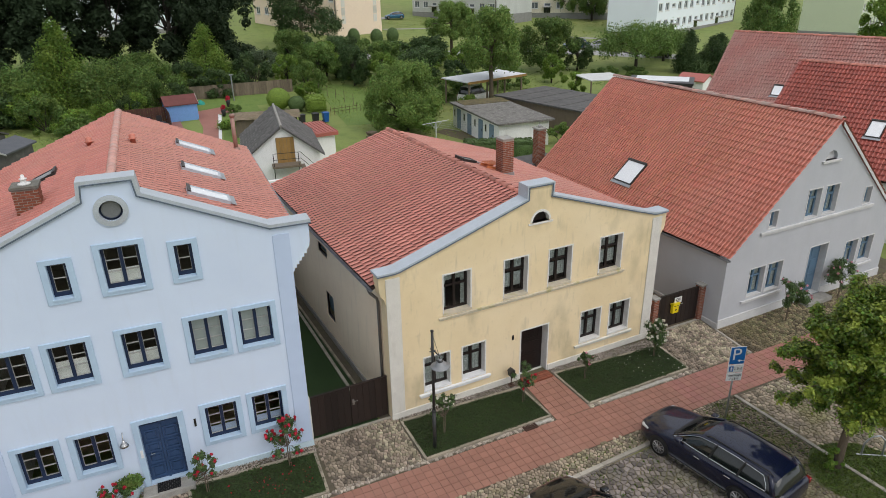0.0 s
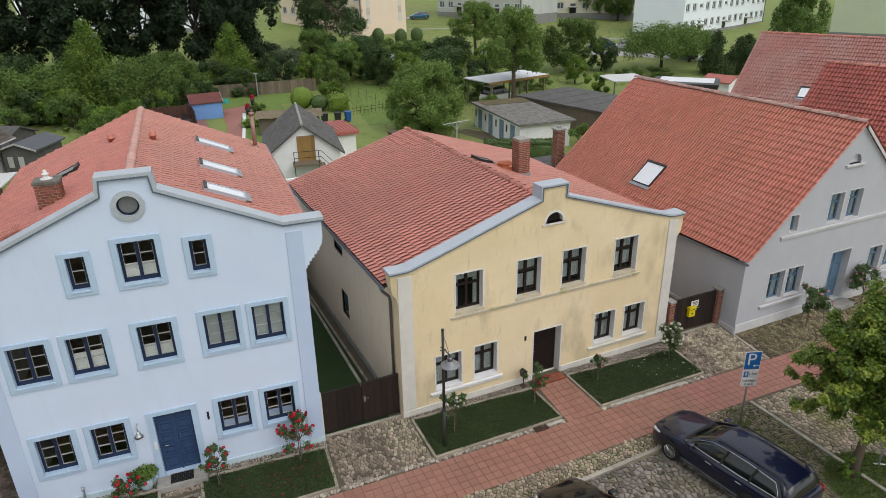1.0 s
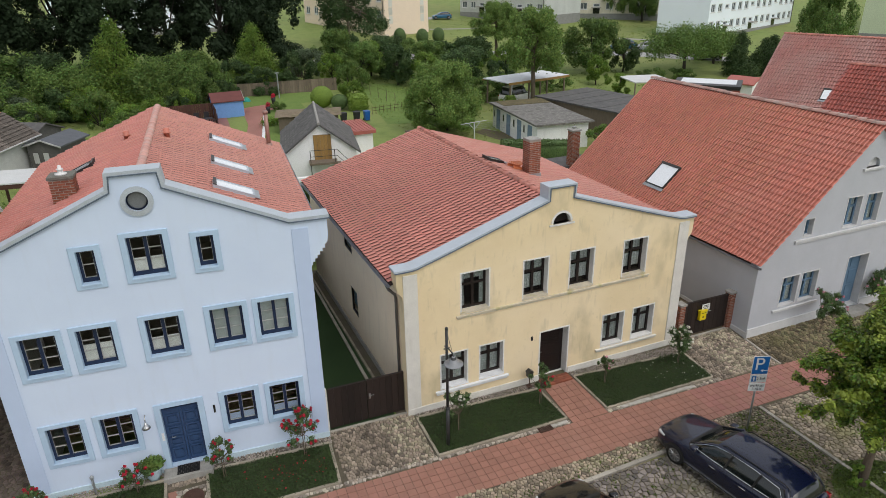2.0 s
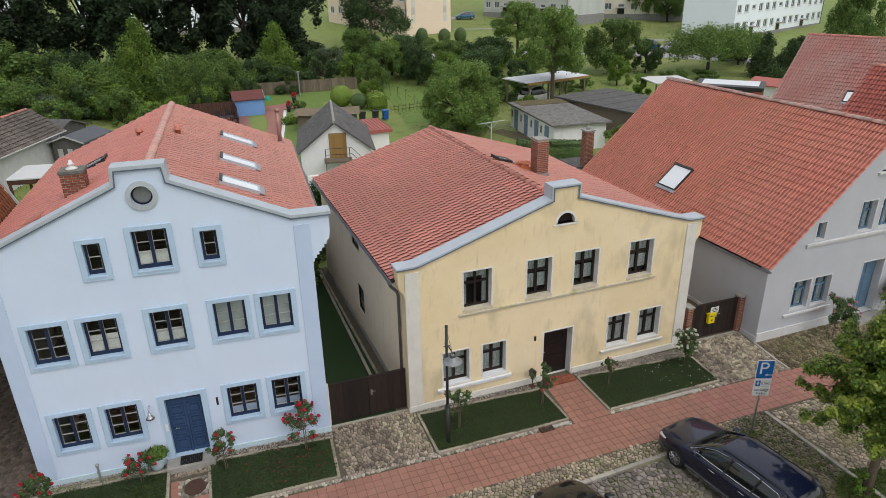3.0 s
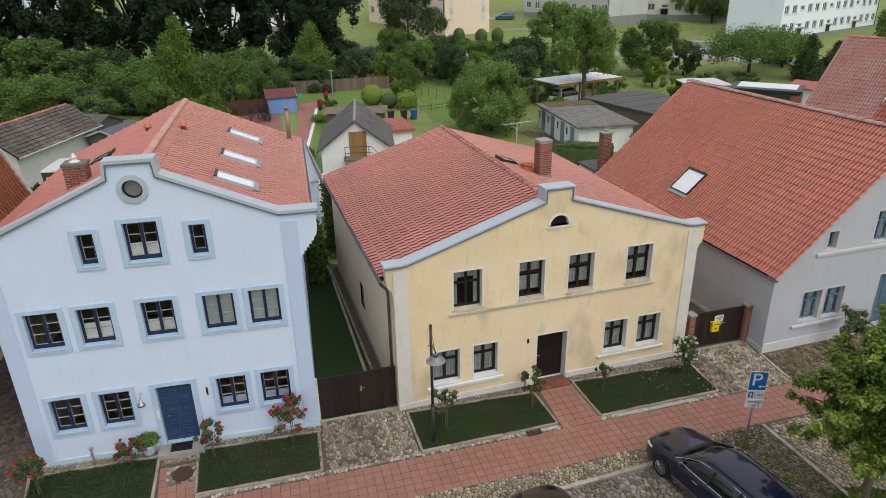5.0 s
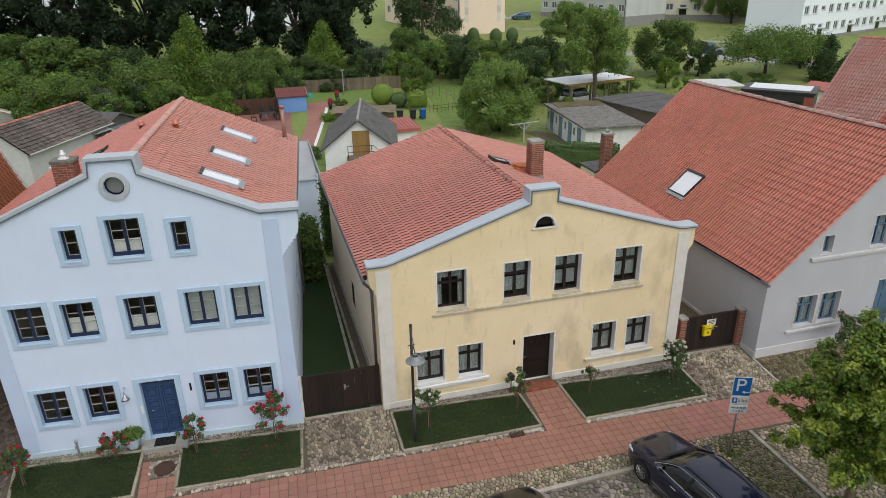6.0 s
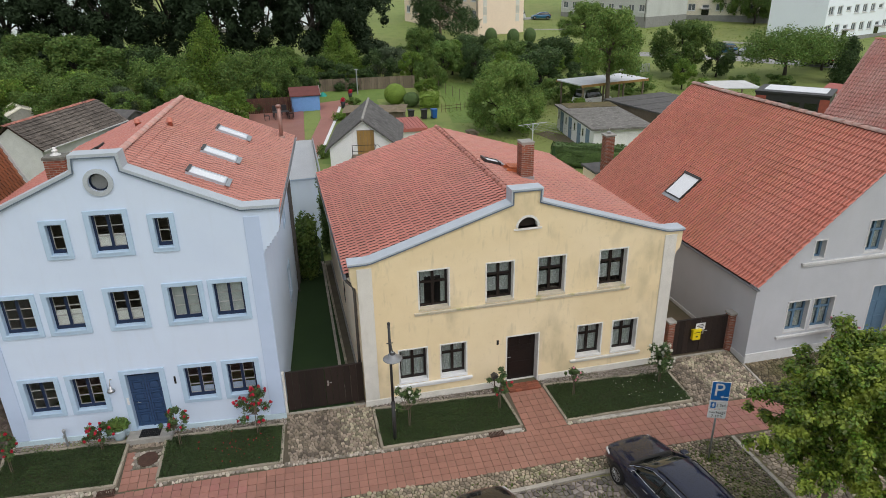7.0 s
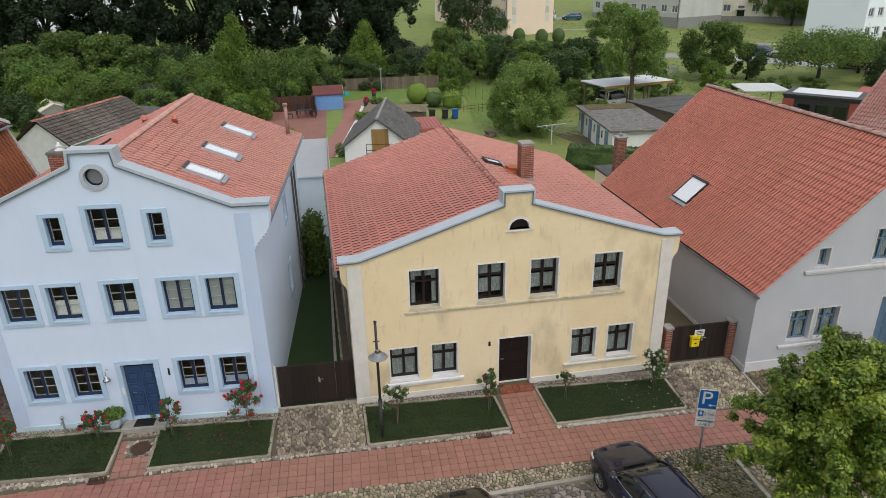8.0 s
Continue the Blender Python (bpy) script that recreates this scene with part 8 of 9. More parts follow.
    gh += [(end + 0.55, 0.81, 1.0, 0.585, zr - 0.04), (end + 0.2, 0.78, 1.0, 0.57, zr - 0.1), (end + 0.02, 0.74, 1.0, 0.62, 1.02)] if estate else [(-1.5, 0.80, 1.0, 0.58, zr - 0.12), (end + 0.1, 0.74, 1.0, 0.62, 1.02)]
    bm = bmesh.new()
    rows = []
    for x, wb, zb, wt, zt in gh:
        zt2 = zt - 0.03 if zt > 1.1 else zt
        loop = [(wb, zb - 0.04), (wb, zb), (wb + (wt - wb) * 0.5, zb + (zt2 - zb) * 0.55), (wt, zt2), (wt * 0.6, zt), (0, zt + 0.012)]
        loop = loop + [(-y, z) for y, z in loop[-2::-1]]
        rows.append([bm.verts.new((x, y, z)) for y, z in loop])
    for a, b in zip(rows, rows[1:]):
        for j in range(len(a) - 1):
            bm.faces.new((a[j], a[j + 1], b[j + 1], b[j]))
    bm.faces.new(rows[0])
    bm.faces.new(rows[-1][::-1])
    bmesh.ops.recalc_face_normals(bm, faces=bm.faces[:])
    part("greenhouse_glass", bm, M["car_glass"], T, "dark car windows", True)
    # roof skin and pillars
    bm = bmesh.new()
    rows = []
    for x, wb, zb, wt, zt in gh[2:-1]:
        rows.append([bm.verts.new((x, y, z)) for y, z in ((wt + 0.045, zt - 0.06), (wt + 0.01, zt - 0.012), (wt * 0.6, zt + 0.012), (0, zt + 0.026), (-wt * 0.6, zt + 0.012), (-wt - 0.01, zt - 0.012), (-wt - 0.045, zt - 0.06))])
    for a, b in zip(rows, rows[1:]):
        for j in range(6):
            bm.faces.new((a[j], a[j + 1], b[j + 1], b[j]))
    bmesh.ops.recalc_face_normals(bm, faces=bm.faces[:])
    part("roof_skin", bm, paint, T, "", True)
    for sg in (-1, 1):
        bm = tube(bmesh.new(), [(g_[0], sg * (g_[3] + 0.015), g_[4] - 0.02) for g_ in gh[:3]], 0.032, 6)
        part("pillar", bm, paint, T, "", True)
        for x in (-0.32, -1.22):
            part("pillar", tube(bmesh.new(), [(x + 0.04, sg * 0.838, 0.985), (x, sg * 0.722, 1.24), (x - 0.05, sg * 0.622, zr - 0.05)], 0.035, 6), M["black"], T)
        if estate:
            bm = tube(bmesh.new(), [(end + 0.16, sg * 0.78, 1.0), (end + 0.28, sg * 0.68, 1.25), (end + 0.42, sg * 0.59, zr - 0.05)], 0.075, 6)
            part("pillar", bm, paint, T, "", True)
        pts = [(0.95, 0.812, 0.985), (0.2, 0.842, 0.985), (-1.0, 0.842, 0.995), (end + 0.36, 0.80, 1.01), (end + 0.40, 0.73, 1.14), (end + 0.55, 0.645, zr - 0.12), (-1.0, 0.648, zr - 0.05), (-0.2, 0.648, zr - 0.06), (0.2, 0.645, zr - 0.12), (0.55, 0.70, 1.2), (0.95, 0.812, 0.985)]
        if estate:
            part("window_trim", tube(bmesh.new(), [(x, sg * y, z) for x, y, z in pts], 0.012, 5), M["chrome"], T, "chrome window trim")
        if rails:
            part("roof_rail", tube(bmesh.new(), [(0.05, sg * 0.57, zr - 0.03), (-0.1, sg * 0.575, zr + 0.045), (-1.9, sg * 0.56, zr + 0.03), (-2.05, sg * 0.555, zr - 0.05)], 0.018, 6), M["black"], T)
        mr = part("mirror", B((0.62, 0.82, sg * 0.93 - 0.11, sg * 0.93 + 0.11, 0.98, 1.12), bevel=0.03), paint, T, "", True)
        part("mirror_glass", B((0.612, 0.619, sg * 0.93 - 0.08, sg * 0.93 + 0.08, 1.0, 1.1)), M["chrome"], mr)
        hl = bmesh.new()
        tube(hl, [(L_front - 0.10, sg * 0.60, 0.62), (L_front - 0.2, sg * 0.74, 0.66), (L_front - 0.46, sg * 0.845, 0.70)], [0.05, 0.07, 0.03], 8)
        part("headlight", hl, M["lens"], T, "clear headlight", True)
        part("tail_light", B((-L_rear + 0.0, -L_rear + 0.2, sg * 0.79 - 0.06, sg * 0.79 + 0.06, 0.78, 0.94), bevel=0.02), M["tail"], T, "red tail light")
        for x in (0.05, -0.95):
            part("door_handle", B((x - 0.1, x + 0.1, sg * 0.925 - 0.015, sg * 0.925 + 0.015, 0.80, 0.825), bevel=0.006), M["chrome"], T, "chrome door handle")
        part("sill_trim", B((-1.0, 1.0, sg * 0.90 - 0.012, sg * 0.90 + 0.018, 0.27, 0.295)), M["chrome"], T, "chrome sill strip")
        for x in (1.36, -1.36):
            wm = part("wheel", lathe(bmesh.new(), [(0.2, -0.1), (0.30, -0.105), (0.325, -0.08), (0.33, 0), (0.325, 0.08), (0.30, 0.105), (0.2, 0.1)], 24), M["tyre"], T, "black tyre on alloy rim", True)
            wm.matrix_local = Matrix.Translation((x, sg * 0.825, 0.33)) @ Matrix.Rotation(radians(-90 * sg), 4, "X")
            bm = lathe(bmesh.new(), [(0.215, 0.06), (0.215, 0.104), (0.195, 0.106), (0.185, 0.07), (0.05, 0.06)], 24)
            for k in range(10):
                a = 2 * math.pi * k / 10
                tube(bm, [(0.04 * math.cos(a), 0.04 * math.sin(a), 0.098), (0.2 * math.cos(a), 0.2 * math.sin(a), 0.1)], [0.02, 0.016], 5)
            lathe(bm, [(0.05, 0.09), (0.05, 0.108), (0.02, 0.112)], 12)
            part("rim", bm, M["rim"], wm, "silver multi-spoke rim")
            bm = bmesh.new()
            o, i = arc(0, 0, 0.385, 0, 180, 14), arc(0, 0, 0.335, 0, 180, 14)
            for k in range(14):
                bm.faces.new([bm.verts.new((p[0], 0, p[1])) for p in (o[k], o[k + 1], i[k + 1], i[k])])
            ar = part("wheel_arch", bm, M["black"], T, "dark wheel arch")
            ar.matrix_local = Matrix.Translation((x, sg * (0.914 * w / 0.91), 0.33))
    part("wiper_cowl", B((0.96, 1.05, -0.68, 0.68, 0.978, 0.992)), M["black"], T)
    for sg in (-1, 1):
        part("wiper", tube(bmesh.new(), [(0.98, sg * 0.1 + 0.3, 1.0), (0.86, sg * 0.1 - 0.3, 1.07)], 0.01, 4), M["black"], T)
    part("grille", B((L_front - 0.02, L_front + 0.012, -0.42, 0.42, 0.42, 0.56), bevel=0.01), M["black"], T, "dark grille with chrome bars")
    part("number_plate", B((L_front + 0.012, L_front + 0.022, -0.26, 0.26, 0.30, 0.41)), M["sign_white"], T, "white plate without characters")
    return T


def parked(x, y, heading):
    return pose(x, y, gz(y), 0, 0, heading)


car("car", "dark navy estate car parked on cobbles", pose(14.58, 10.53, 0.0, 0, 0, 98), M["car_navy"])
car("car", "black hatchback parked on cobbles", pose(9.35, 9.75, 0.0, 0, 0, 94), M["car_black"], 2.1, 2.1, 0.89, 1.5, False, False)
car("car", "silver car parked behind garden trees", parked(30.2, 100.4, 25), M["car_silver"], 2.0, 2.0, 0.88, 1.45, False, False)
car("car", "red car parked behind garden trees", parked(33.2, 98.6, 20), M["car_red"], 2.0, 2.0, 0.88, 1.45, False, False)
car("car", "teal blue car parked before flats", parked(58.2, 134.9, 165), M["car_teal"], 2.0, 2.0, 0.88, 1.45, False, False)
car("car", "white van parked before flats", parked(53.0, 136.6, 165), M["car_white"], 2.2, 2.3, 0.95, 1.9, True, False)
car("car", "dark blue car parked by the road", parked(69.6, 88.4, 150), M["car_teal"], 2.0, 2.0, 0.88, 1.45, False, False)
car("car", "silver car parked by the road", parked(72.4, 86.2, 150), M["car_silver"], 2.0, 2.0, 0.88, 1.45, False, False)
car("car", "black car parked near a fence", parked(76.0, 76.8, 140), M["car_black"], 2.0, 2.0, 0.88, 1.45, False, False)
car("van", "white van under a carport", parked(37.0, 63.9, 20), M["car_white"], 2.2, 2.3, 0.95, 1.85, True, False)


# ---- street furniture ----
SL = thing("street_lamp", "dark street lamp with grey disc shade in a bed", "street lamp", pose(7.4, 15.33, gz(15.33)))
bm = tube(bmesh.new(), [(0, 0, -0.1), (0, 0, 1.45)], 0.062, 12)
part("pole_base", bm, M["lamp_dark"], SL, "", True)
part("collar", lathe(bmesh.new(), [(0.07, 1.43), (0.075, 1.47), (0.05, 1.52)], 12), M["lamp_dark"], SL)
part("pole", tube(bmesh.new(), [(0, 0, 1.5), (0, 0, 4.32)], [0.046, 0.042], 12), M["lamp_dark"], SL, "", True)
part("cap", lathe(bmesh.new(), [(0.05, 4.32), (0.05, 4.37), (0.02, 4.39)], 12), M["lamp_dark"], SL)
bm = tube(bmesh.new(), [(0, 0.16, 3.66), (0, 0, 3.68), (0, -0.2, 3.74), (0, -0.45, 3.72), (0, -0.5, 3.64)], 0.018, 8)
tube(bm, [(-0.1, 0, 3.66), (0.1, 0, 3.66)], 0.018, 6)
part("arm", bm, M["lamp_dark"], SL, "curved bracket arm", True)
part("stay", tube(bmesh.new(), [(0, 0, 4.26), (0, -0.46, 3.72)], 0.008, 5), M["lamp_dark"], SL, "thin stay wire")
hd = part("shade", lathe(bmesh.new(), [(0.05, 3.66), (0.06, 3.58), (0.13, 3.56), (0.145, 3.47), (0.26, 3.43), (0.30, 3.41), (0.29, 3.40), (0.12, 3.44)], 28, (0, -0.5, 0)), M["lamp_grey"], SL, "grey disc lamp shade", True)
part("neck", lathe(bmesh.new(), [(0.085, 3.56), (0.09, 3.60), (0.06, 3.64)], 16, (0, -0.5, 0)), M["lamp_dark"], hd)
part("lantern", lathe(bmesh.new(), [(0.09, 3.42), (0.11, 3.34), (0.08, 3.27)], 16, (0, -0.5, 0)), M["lens"], hd, "clear lamp glass", True)
part("guard", lathe(bmesh.new(), [(0.125, 3.31), (0.13, 3.29), (0.09, 3.26)], 16, (0, -0.5, 0)), M["lamp_dark"], hd)


def text_part(name, body, size, m, material, parent, label=""):
    cu = bpy.data.curves.new(name, "FONT")
    cu.body, cu.size, cu.extrude, cu.align_x, cu.align_y = body, size, 0.002, "CENTER", "CENTER"
    tmp = new("tmp_text", cu)
    me = bpy.data.meshes.new_from_object(tmp)
    bpy.data.objects.remove(tmp)
    me.materials.clear()
    me.materials.append(material)
    ob = new(name, me)
    ob.parent = parent
    ob.matrix_local = m
    return tagged(ob, label=label)


PS = thing("parking_sign", "blue parking sign with two white plates on a post", "traffic sign", pose(16.75, 11.97, 0, 0, 0, -22))
part("post", tube(bmesh.new(), [(0, 0, -0.1), (0, 0, 2.9)], 0.032, 10), M["galv"], PS, "galvanised post", True)
face = Matrix.Translation((0, -0.062, 0)) @ Matrix.Rotation(radians(90), 4, "X")
for z0, z1, w, mt, lab in ((2.27, 2.93, 0.53, "sign_blue", "blue parking board"), (1.95, 2.25, 0.53, "sign_white", "white time plate"), (1.63, 1.93, 0.53, "sign_white", "white weekday plate")):
    bd_ = part("board", B((-w / 2, w / 2, -0.056, -0.04, z0, z1), bevel=0.004), M["sign_white"], PS, lab)
    part("face", B((-w / 2 + 0.014, w / 2 - 0.014, -0.0585, -0.0565, z0 + 0.014, z1 - 0.014)), M[mt], bd_)
    if mt == "sign_blue":
        text_part("letter", "P", 0.62, face @ Matrix.Translation((-0.04, 2.63, 0)), M["sign_white"], bd_, "white letter P")
        bm = B((0.06, 0.24, -0.064, -0.06, 2.395, 2.42))
        prism(bm, [(0.02, 2.407), (0.10, 2.46), (0.10, 2.43), (0.06, 2.407), (0.10, 2.385), (0.10, 2.355)], -0.064, -0.06)
        part("arrow", bm, M["sign_white"], bd_, "white arrow")
    elif z0 > 1.8:
        part("disc_symbol", B((-0.22, -0.07, -0.064, -0.06, 2.0, 2.2)), M["sign_blue"], bd_, "blue parking disc symbol")
        part("figure_mark", B((-0.165, -0.125, -0.067, -0.0645, 2.03, 2.17), (-0.185, -0.105, -0.067, -0.0645, 2.09, 2.12)), M["sign_white"], bd_)
        text_part("lettering", "2 Std.", 0.13, face @ Matrix.Translation((0.09, 2.1, 0)), M["black"], bd_)
    else:
        text_part("lettering", "werktags", 0.125, face @ Matrix.Translation((0, 1.845, 0)), M["black"], bd_)
        text_part("lettering", "7-18 h", 0.12, face @ Matrix.Translation((0, 1.71, 0)), M["black"], bd_)
part("clamp", B((-0.05, 0.05, -0.042, 0.04, 2.6, 2.64), (-0.05, 0.05, -0.042, 0.04, 2.08, 2.11), (-0.05, 0.05, -0.042, 0.04, 1.77, 1.8)), M["galv"], PS)

BR = thing("bicycle_rack", "galvanised steel bicycle rack on cobbles", "bicycle rack", pose(19.33, 8.55, 0, 0, 0, -34))
part("hoop", tube(bmesh.new(), [(-0.3, 0, -0.1), (-0.3, 0, 0.45), (-0.15, 0, 0.72), (0.12, 0, 0.78), (0.3, 0, 0.6), (0.32, 0, -0.1)], 0.03, 8), M["galv"], BR, "bent steel hoop", True)
part("foot", tube(bmesh.new(), [(-0.45, 0, 0.03), (0.5, 0, 0.03)], 0.025, 6), M["galv"], BR)

# gates
def gate(x0, x1, y0, y1, h, posts):
    L = math.hypot(x1 - x0, y1 - y0)
    G = thing("gate", "dark brown board double gate" + (" between brick posts" if posts else " between two houses"), "gate", pose(x0, y0, gz(y0) + 0.02, 0, 0, math.degrees(math.atan2(y1 - y0, x1 - x0))))
    n = int(L / 2 / 0.2)
    for leaf in (0, 1):
        a = leaf * L / 2 + 0.01
        b = a + L / 2 - 0.02
        lf = part("leaf", B((a, b, 0.03, 0.07, 0.1, 0.2), (a, b, 0.03, 0.07, h - 0.3, h - 0.2), (a, a + 0.08, 0.03, 0.07, 0.2, h - 0.3), (b - 0.08, b, 0.03, 0.07, 0.2, h - 0.3)), M["gate"], G, "board gate leaf")
        me = mesh_of("board", B((0.003, (b - a) / n - 0.003, 0, 0.028, 0.05, h), bevel=0.003), M["gate"])
        for k in range(n):
            put("board", me, lf, Matrix.Translation((a + k * (b - a) / n, 0, 0)))
        part("top_rail", B((a, b, -0.01, 0.075, h + 0.002, h + 0.03)), M["gate"], lf)
    part("handle", tube(bmesh.new(), [(L / 2 + 0.1, 0, 1.0), (L / 2 + 0.1, -0.06, 1.0), (L / 2 + 0.23, -0.06, 1.0)], 0.012, 6), M["steel"], G, "steel gate handle")
    part("lock", B((L / 2 + 0.06, L / 2 + 0.13, -0.012, -0.001, 0.85, 1.06)), M["steel"], G)
    return G, L


G1, L1 = gate(4.05, 6.67, 17.40, 17.36, 1.55, False)
part("gate_post", B((-0.14, -0.02, -0.04, 0.08, -0.1, 1.62), bevel=0.01), M["cream"], G1, "pale gate post")
G2, L2 = gate(18.52, 20.85, 17.22, 17.18, 1.5, True)
for x in (18.3, 20.9):
    GP = thing("gate_post", "red brick gate post with a stone cap", "gate post", pose(x, 17.05, gz(17.2)), "brick gate posts")
    bricks(GP, -0.1, 0.17, 0, 0.32, -0.05, 1.62)
    part("cap", B((-0.13, 0.2, -0.03, 0.35, 1.57, 1.66), bevel=0.01), M["concrete"], GP, "concrete cap")
LB = thing("letterbox", "yellow wall letterbox hanging on a dark gate", "letterbox", pose(19.45, 17.07, 0.95) @ Matrix.Scale(0.76, 4))
part("body", B((-0.22, 0.22, -0.02, 0.17, 0, 0.5), bevel=0.02), M["yellow_box"], LB)
bm = prism(bmesh.new(), [(0, 0), (0.24, 0.0), (0.24, 0.06), (0, 0.12)], -0.24, 0.24)
for v in bm.verts:
    v.co = (v.co.y, v.co.x - 0.05, v.co.z + 0.503)
bmesh.ops.recalc_face_normals(bm, faces=bm.faces[:])
part("lid", bm, M["yellow_box"], LB, "sloping yellow lid")
part("slot", B((-0.17, 0.17, -0.026, -0.021, 0.42, 0.45)), M["black"], LB)
part("horn_mark", B((-0.06, 0.06, -0.026, -0.021, 0.16, 0.24), bevel=0.002), M["black"], LB, "small dark emblem as a plain shape")
NS = thing("notice", "small white notice plate on the gate", "notice", pose(19.62, 17.16, 1.48))
part("plate", B((-0.2, 0.2, -0.015, 0, -0.14, 0.14), bevel=0.003), M["sign_white"], NS)
for w_, z_ in ((0.12, 0.06), (0.15, 0.0), (0.1, -0.07)):
    part("text_bar", B((-w_, w_, -0.018, -0.0155, z_, z_ + 0.026)), M["black"], NS)


# ---- front gardens ----
def rose(label, x, y, h, petal, n_flower, seed, spread=0.38, cat="rose bush", dense=0.55):
    T = thing("rose_bush", label, cat, pose(x, y, gz(y)))
    rng = random.Random(seed)
    part("stake", tube(bmesh.new(), [(0.06, 0, -0.1), (0.06, 0, h * 0.75)], 0.010, 6), M["bark"], T, "thin wooden stake")
    bm = tube(bmesh.new(), [(0, 0, -0.1), (0.01, 0.01, h * 0.55)], [0.018, 0.014], 6)
    cl = []
    for k in range(15):
        a, t = rng.uniform(0, 6.28), rng.uniform(-1, 1)
        r = spread * math.sqrt(1 - 0.8 * t * t) * rng.uniform(0.3, 1.0)
        p = (r * math.cos(a), r * math.sin(a), h * 0.76 + t * min(spread, h * 0.3) * 0.95)
        cl.append((*p, spread * rng.uniform(0.2, 0.34) * (0.7 + 0.4 * dense)))
        tube(bm, [(0, 0, h * 0.5), (p[0] * 0.5, p[1] * 0.5, h * 0.6 + 0.05 * t), p], [0.01, 0.008, 0.004], 4)
    part("stem", bm, M["bark"], T)
    foliage("leafage", cl, int(5600 * spread * dense), 0.066, M["leaf_rose"], T, seed, shell=0.35)
    for k in range(n_flower):
        c = cl[k % len(cl)]
        a = rng.uniform(0, 6.28)
        e = rng.uniform(-0.1, 1.0)
        p = (c[0] * 1.1 + c[3] * 0.8 * math.cos(a), c[1] * 1.1 + c[3] * 0.8 * math.sin(a) - 0.05, c[2] + c[3] * e + 0.03)
        foliage("blossom", [(*p, rng.uniform(0.03, 0.055))], 26, 0.06, petal, T, seed * 50 + k, shell=0.4)
    return T


rose("white-flowering rose bush in a green bed", 7.95, 15.75, 1.45, M["petal_white"], 13, 51, 0.46)
rose("red-flowering standard rose beside a path", 11.15, 15.9, 1.5, M["petal_red"], 6, 52, 0.42)
rose("young pink rose with few blossoms", 13.95, 16.0, 1.25, M["petal_pink"], 4, 53, 0.3)
rose("white-flowering standard rose with many blossoms", 17.3, 15.95, 1.4, M["petal_white"], 46, 54, 0.50, dense=1.2)
rose("red climbing rose with many blossoms", 3.0, 16.6, 1.55, M["petal_red"], 36, 55, 0.66)
rose("thin red rose beside a red path", 0.55, 16.6, 1.4, M["petal_red"], 10, 56, 0.46)
rose("low red standard rose in a bed", -1.85, 16.9, 1.05, M["petal_red"], 16, 57, 0.42)
rose("red standard rose at the corner of a bed", -4.35, 16.5, 1.45, M["petal_red"], 16, 58, 0.5)
rose("pink rose tree before a grey wall", 24.3, 15.4, 1.7, M["petal_pink"], 14, 59, 0.7, dense=1.0)
rose("pink rose tree beside a door step", 27.9, 15.5, 1.8, M["petal_pink"], 14, 60, 0.7, dense=1.0)
HY = thing("planter", "white pot with a green hydrangea beside a door", "planter", pose(-1.38, 17.35, gz(17.3)))
part("pot", lathe(bmesh.new(), [(0.14, 0), (0.19, 0.18), (0.22, 0.38), (0.23, 0.4), (0.19, 0.39)], 16), M["plinth_blue"], HY, "", True)
foliage("plant", [(0, 0, 0.58, 0.24), (0.15, 0.05, 0.55, 0.2), (-0.16, 0, 0.55, 0.2)], 420, 0.13, M["leaf_mid"], HY, 61)
TP = thing("garden_tap", "grey standpipe with tap in gravel", "tap", pose(-3.0, 17.45, gz(17.3)))
part("pipe", tube(bmesh.new(), [(0, 0, -0.1), (0, 0, 0.55)], 0.035, 8), M["galv"], TP)
part("spout", tube(bmesh.new(), [(0, 0, 0.48), (0, -0.14, 0.47), (0, -0.15, 0.4)], 0.018, 6), M["galv"], TP)
part("knob", lathe(bmesh.new(), [(0.05, 0.55), (0.06, 0.6), (0.03, 0.64)], 10), M["galv"], TP)
BH = thing("mailbox_post", "small dark house-shaped mailbox on a post", "mailbox", pose(11.3, 16.88, gz(16.9)) @ Matrix.Scale(0.6, 4))
part("post", tube(bmesh.new(), [(0, 0, -0.1), (0, 0, 0.75)], 0.035, 8), M["iron"], BH)
part("base", B((-0.16, 0.16, -0.16, 0.16, 0.0, 0.06), bevel=0.01), M["iron"], BH)
part("body", B((-0.17, 0.17, -0.13, 0.13, 0.75, 1.05)), M["lamp_dark"], BH)
part("roof", prism(bmesh.new(), [(-0.22, 1.05), (0.22, 1.05), (0, 1.22)], -0.17, 0.17), M["lamp_dark"], BH, "small pitched metal roof")
DM = thing("doormat", "black rubber doormat before a blue door", "doormat", pose(-3.94, 17.74, 0.42, 0, 0, -4.2))
bm = bmesh.new()
for i in range(11):
    box(bm, 3.25 + 0.06 * i, 3.29 + 0.06 * i, -0.46, -0.06, 0.004, 0.022)
for j in range(7):
    box(bm, 3.25, 3.89, -0.46 + 0.06 * j, -0.43 + 0.06 * j, 0.004, 0.018)
tagged(part("grid", bm, M["black"], DM), kind="stuff")
DS = thing("door_step", "grey concrete door step", "step", pose(-3.94, 17.74, 0, 0, 0, -4.2))
part("slab", B((2.86, 4.28, -0.55, -0.055, 0.1, 0.42), bevel=0.015), M["concrete"], DS)


# ---- kerbs, paving and cobbles ----
def strip(name, me_cache, parent, p, q, w, h, material, piece=1.0):
    """Kerb stones laid end to end from p to q."""
    p, q = Vector((*p, 0)), Vector((*q, 0))
    L = (q - p).length
    n = max(1, round(L / piece))
    ang = math.atan2(q.y - p.y, q.x - p.x)
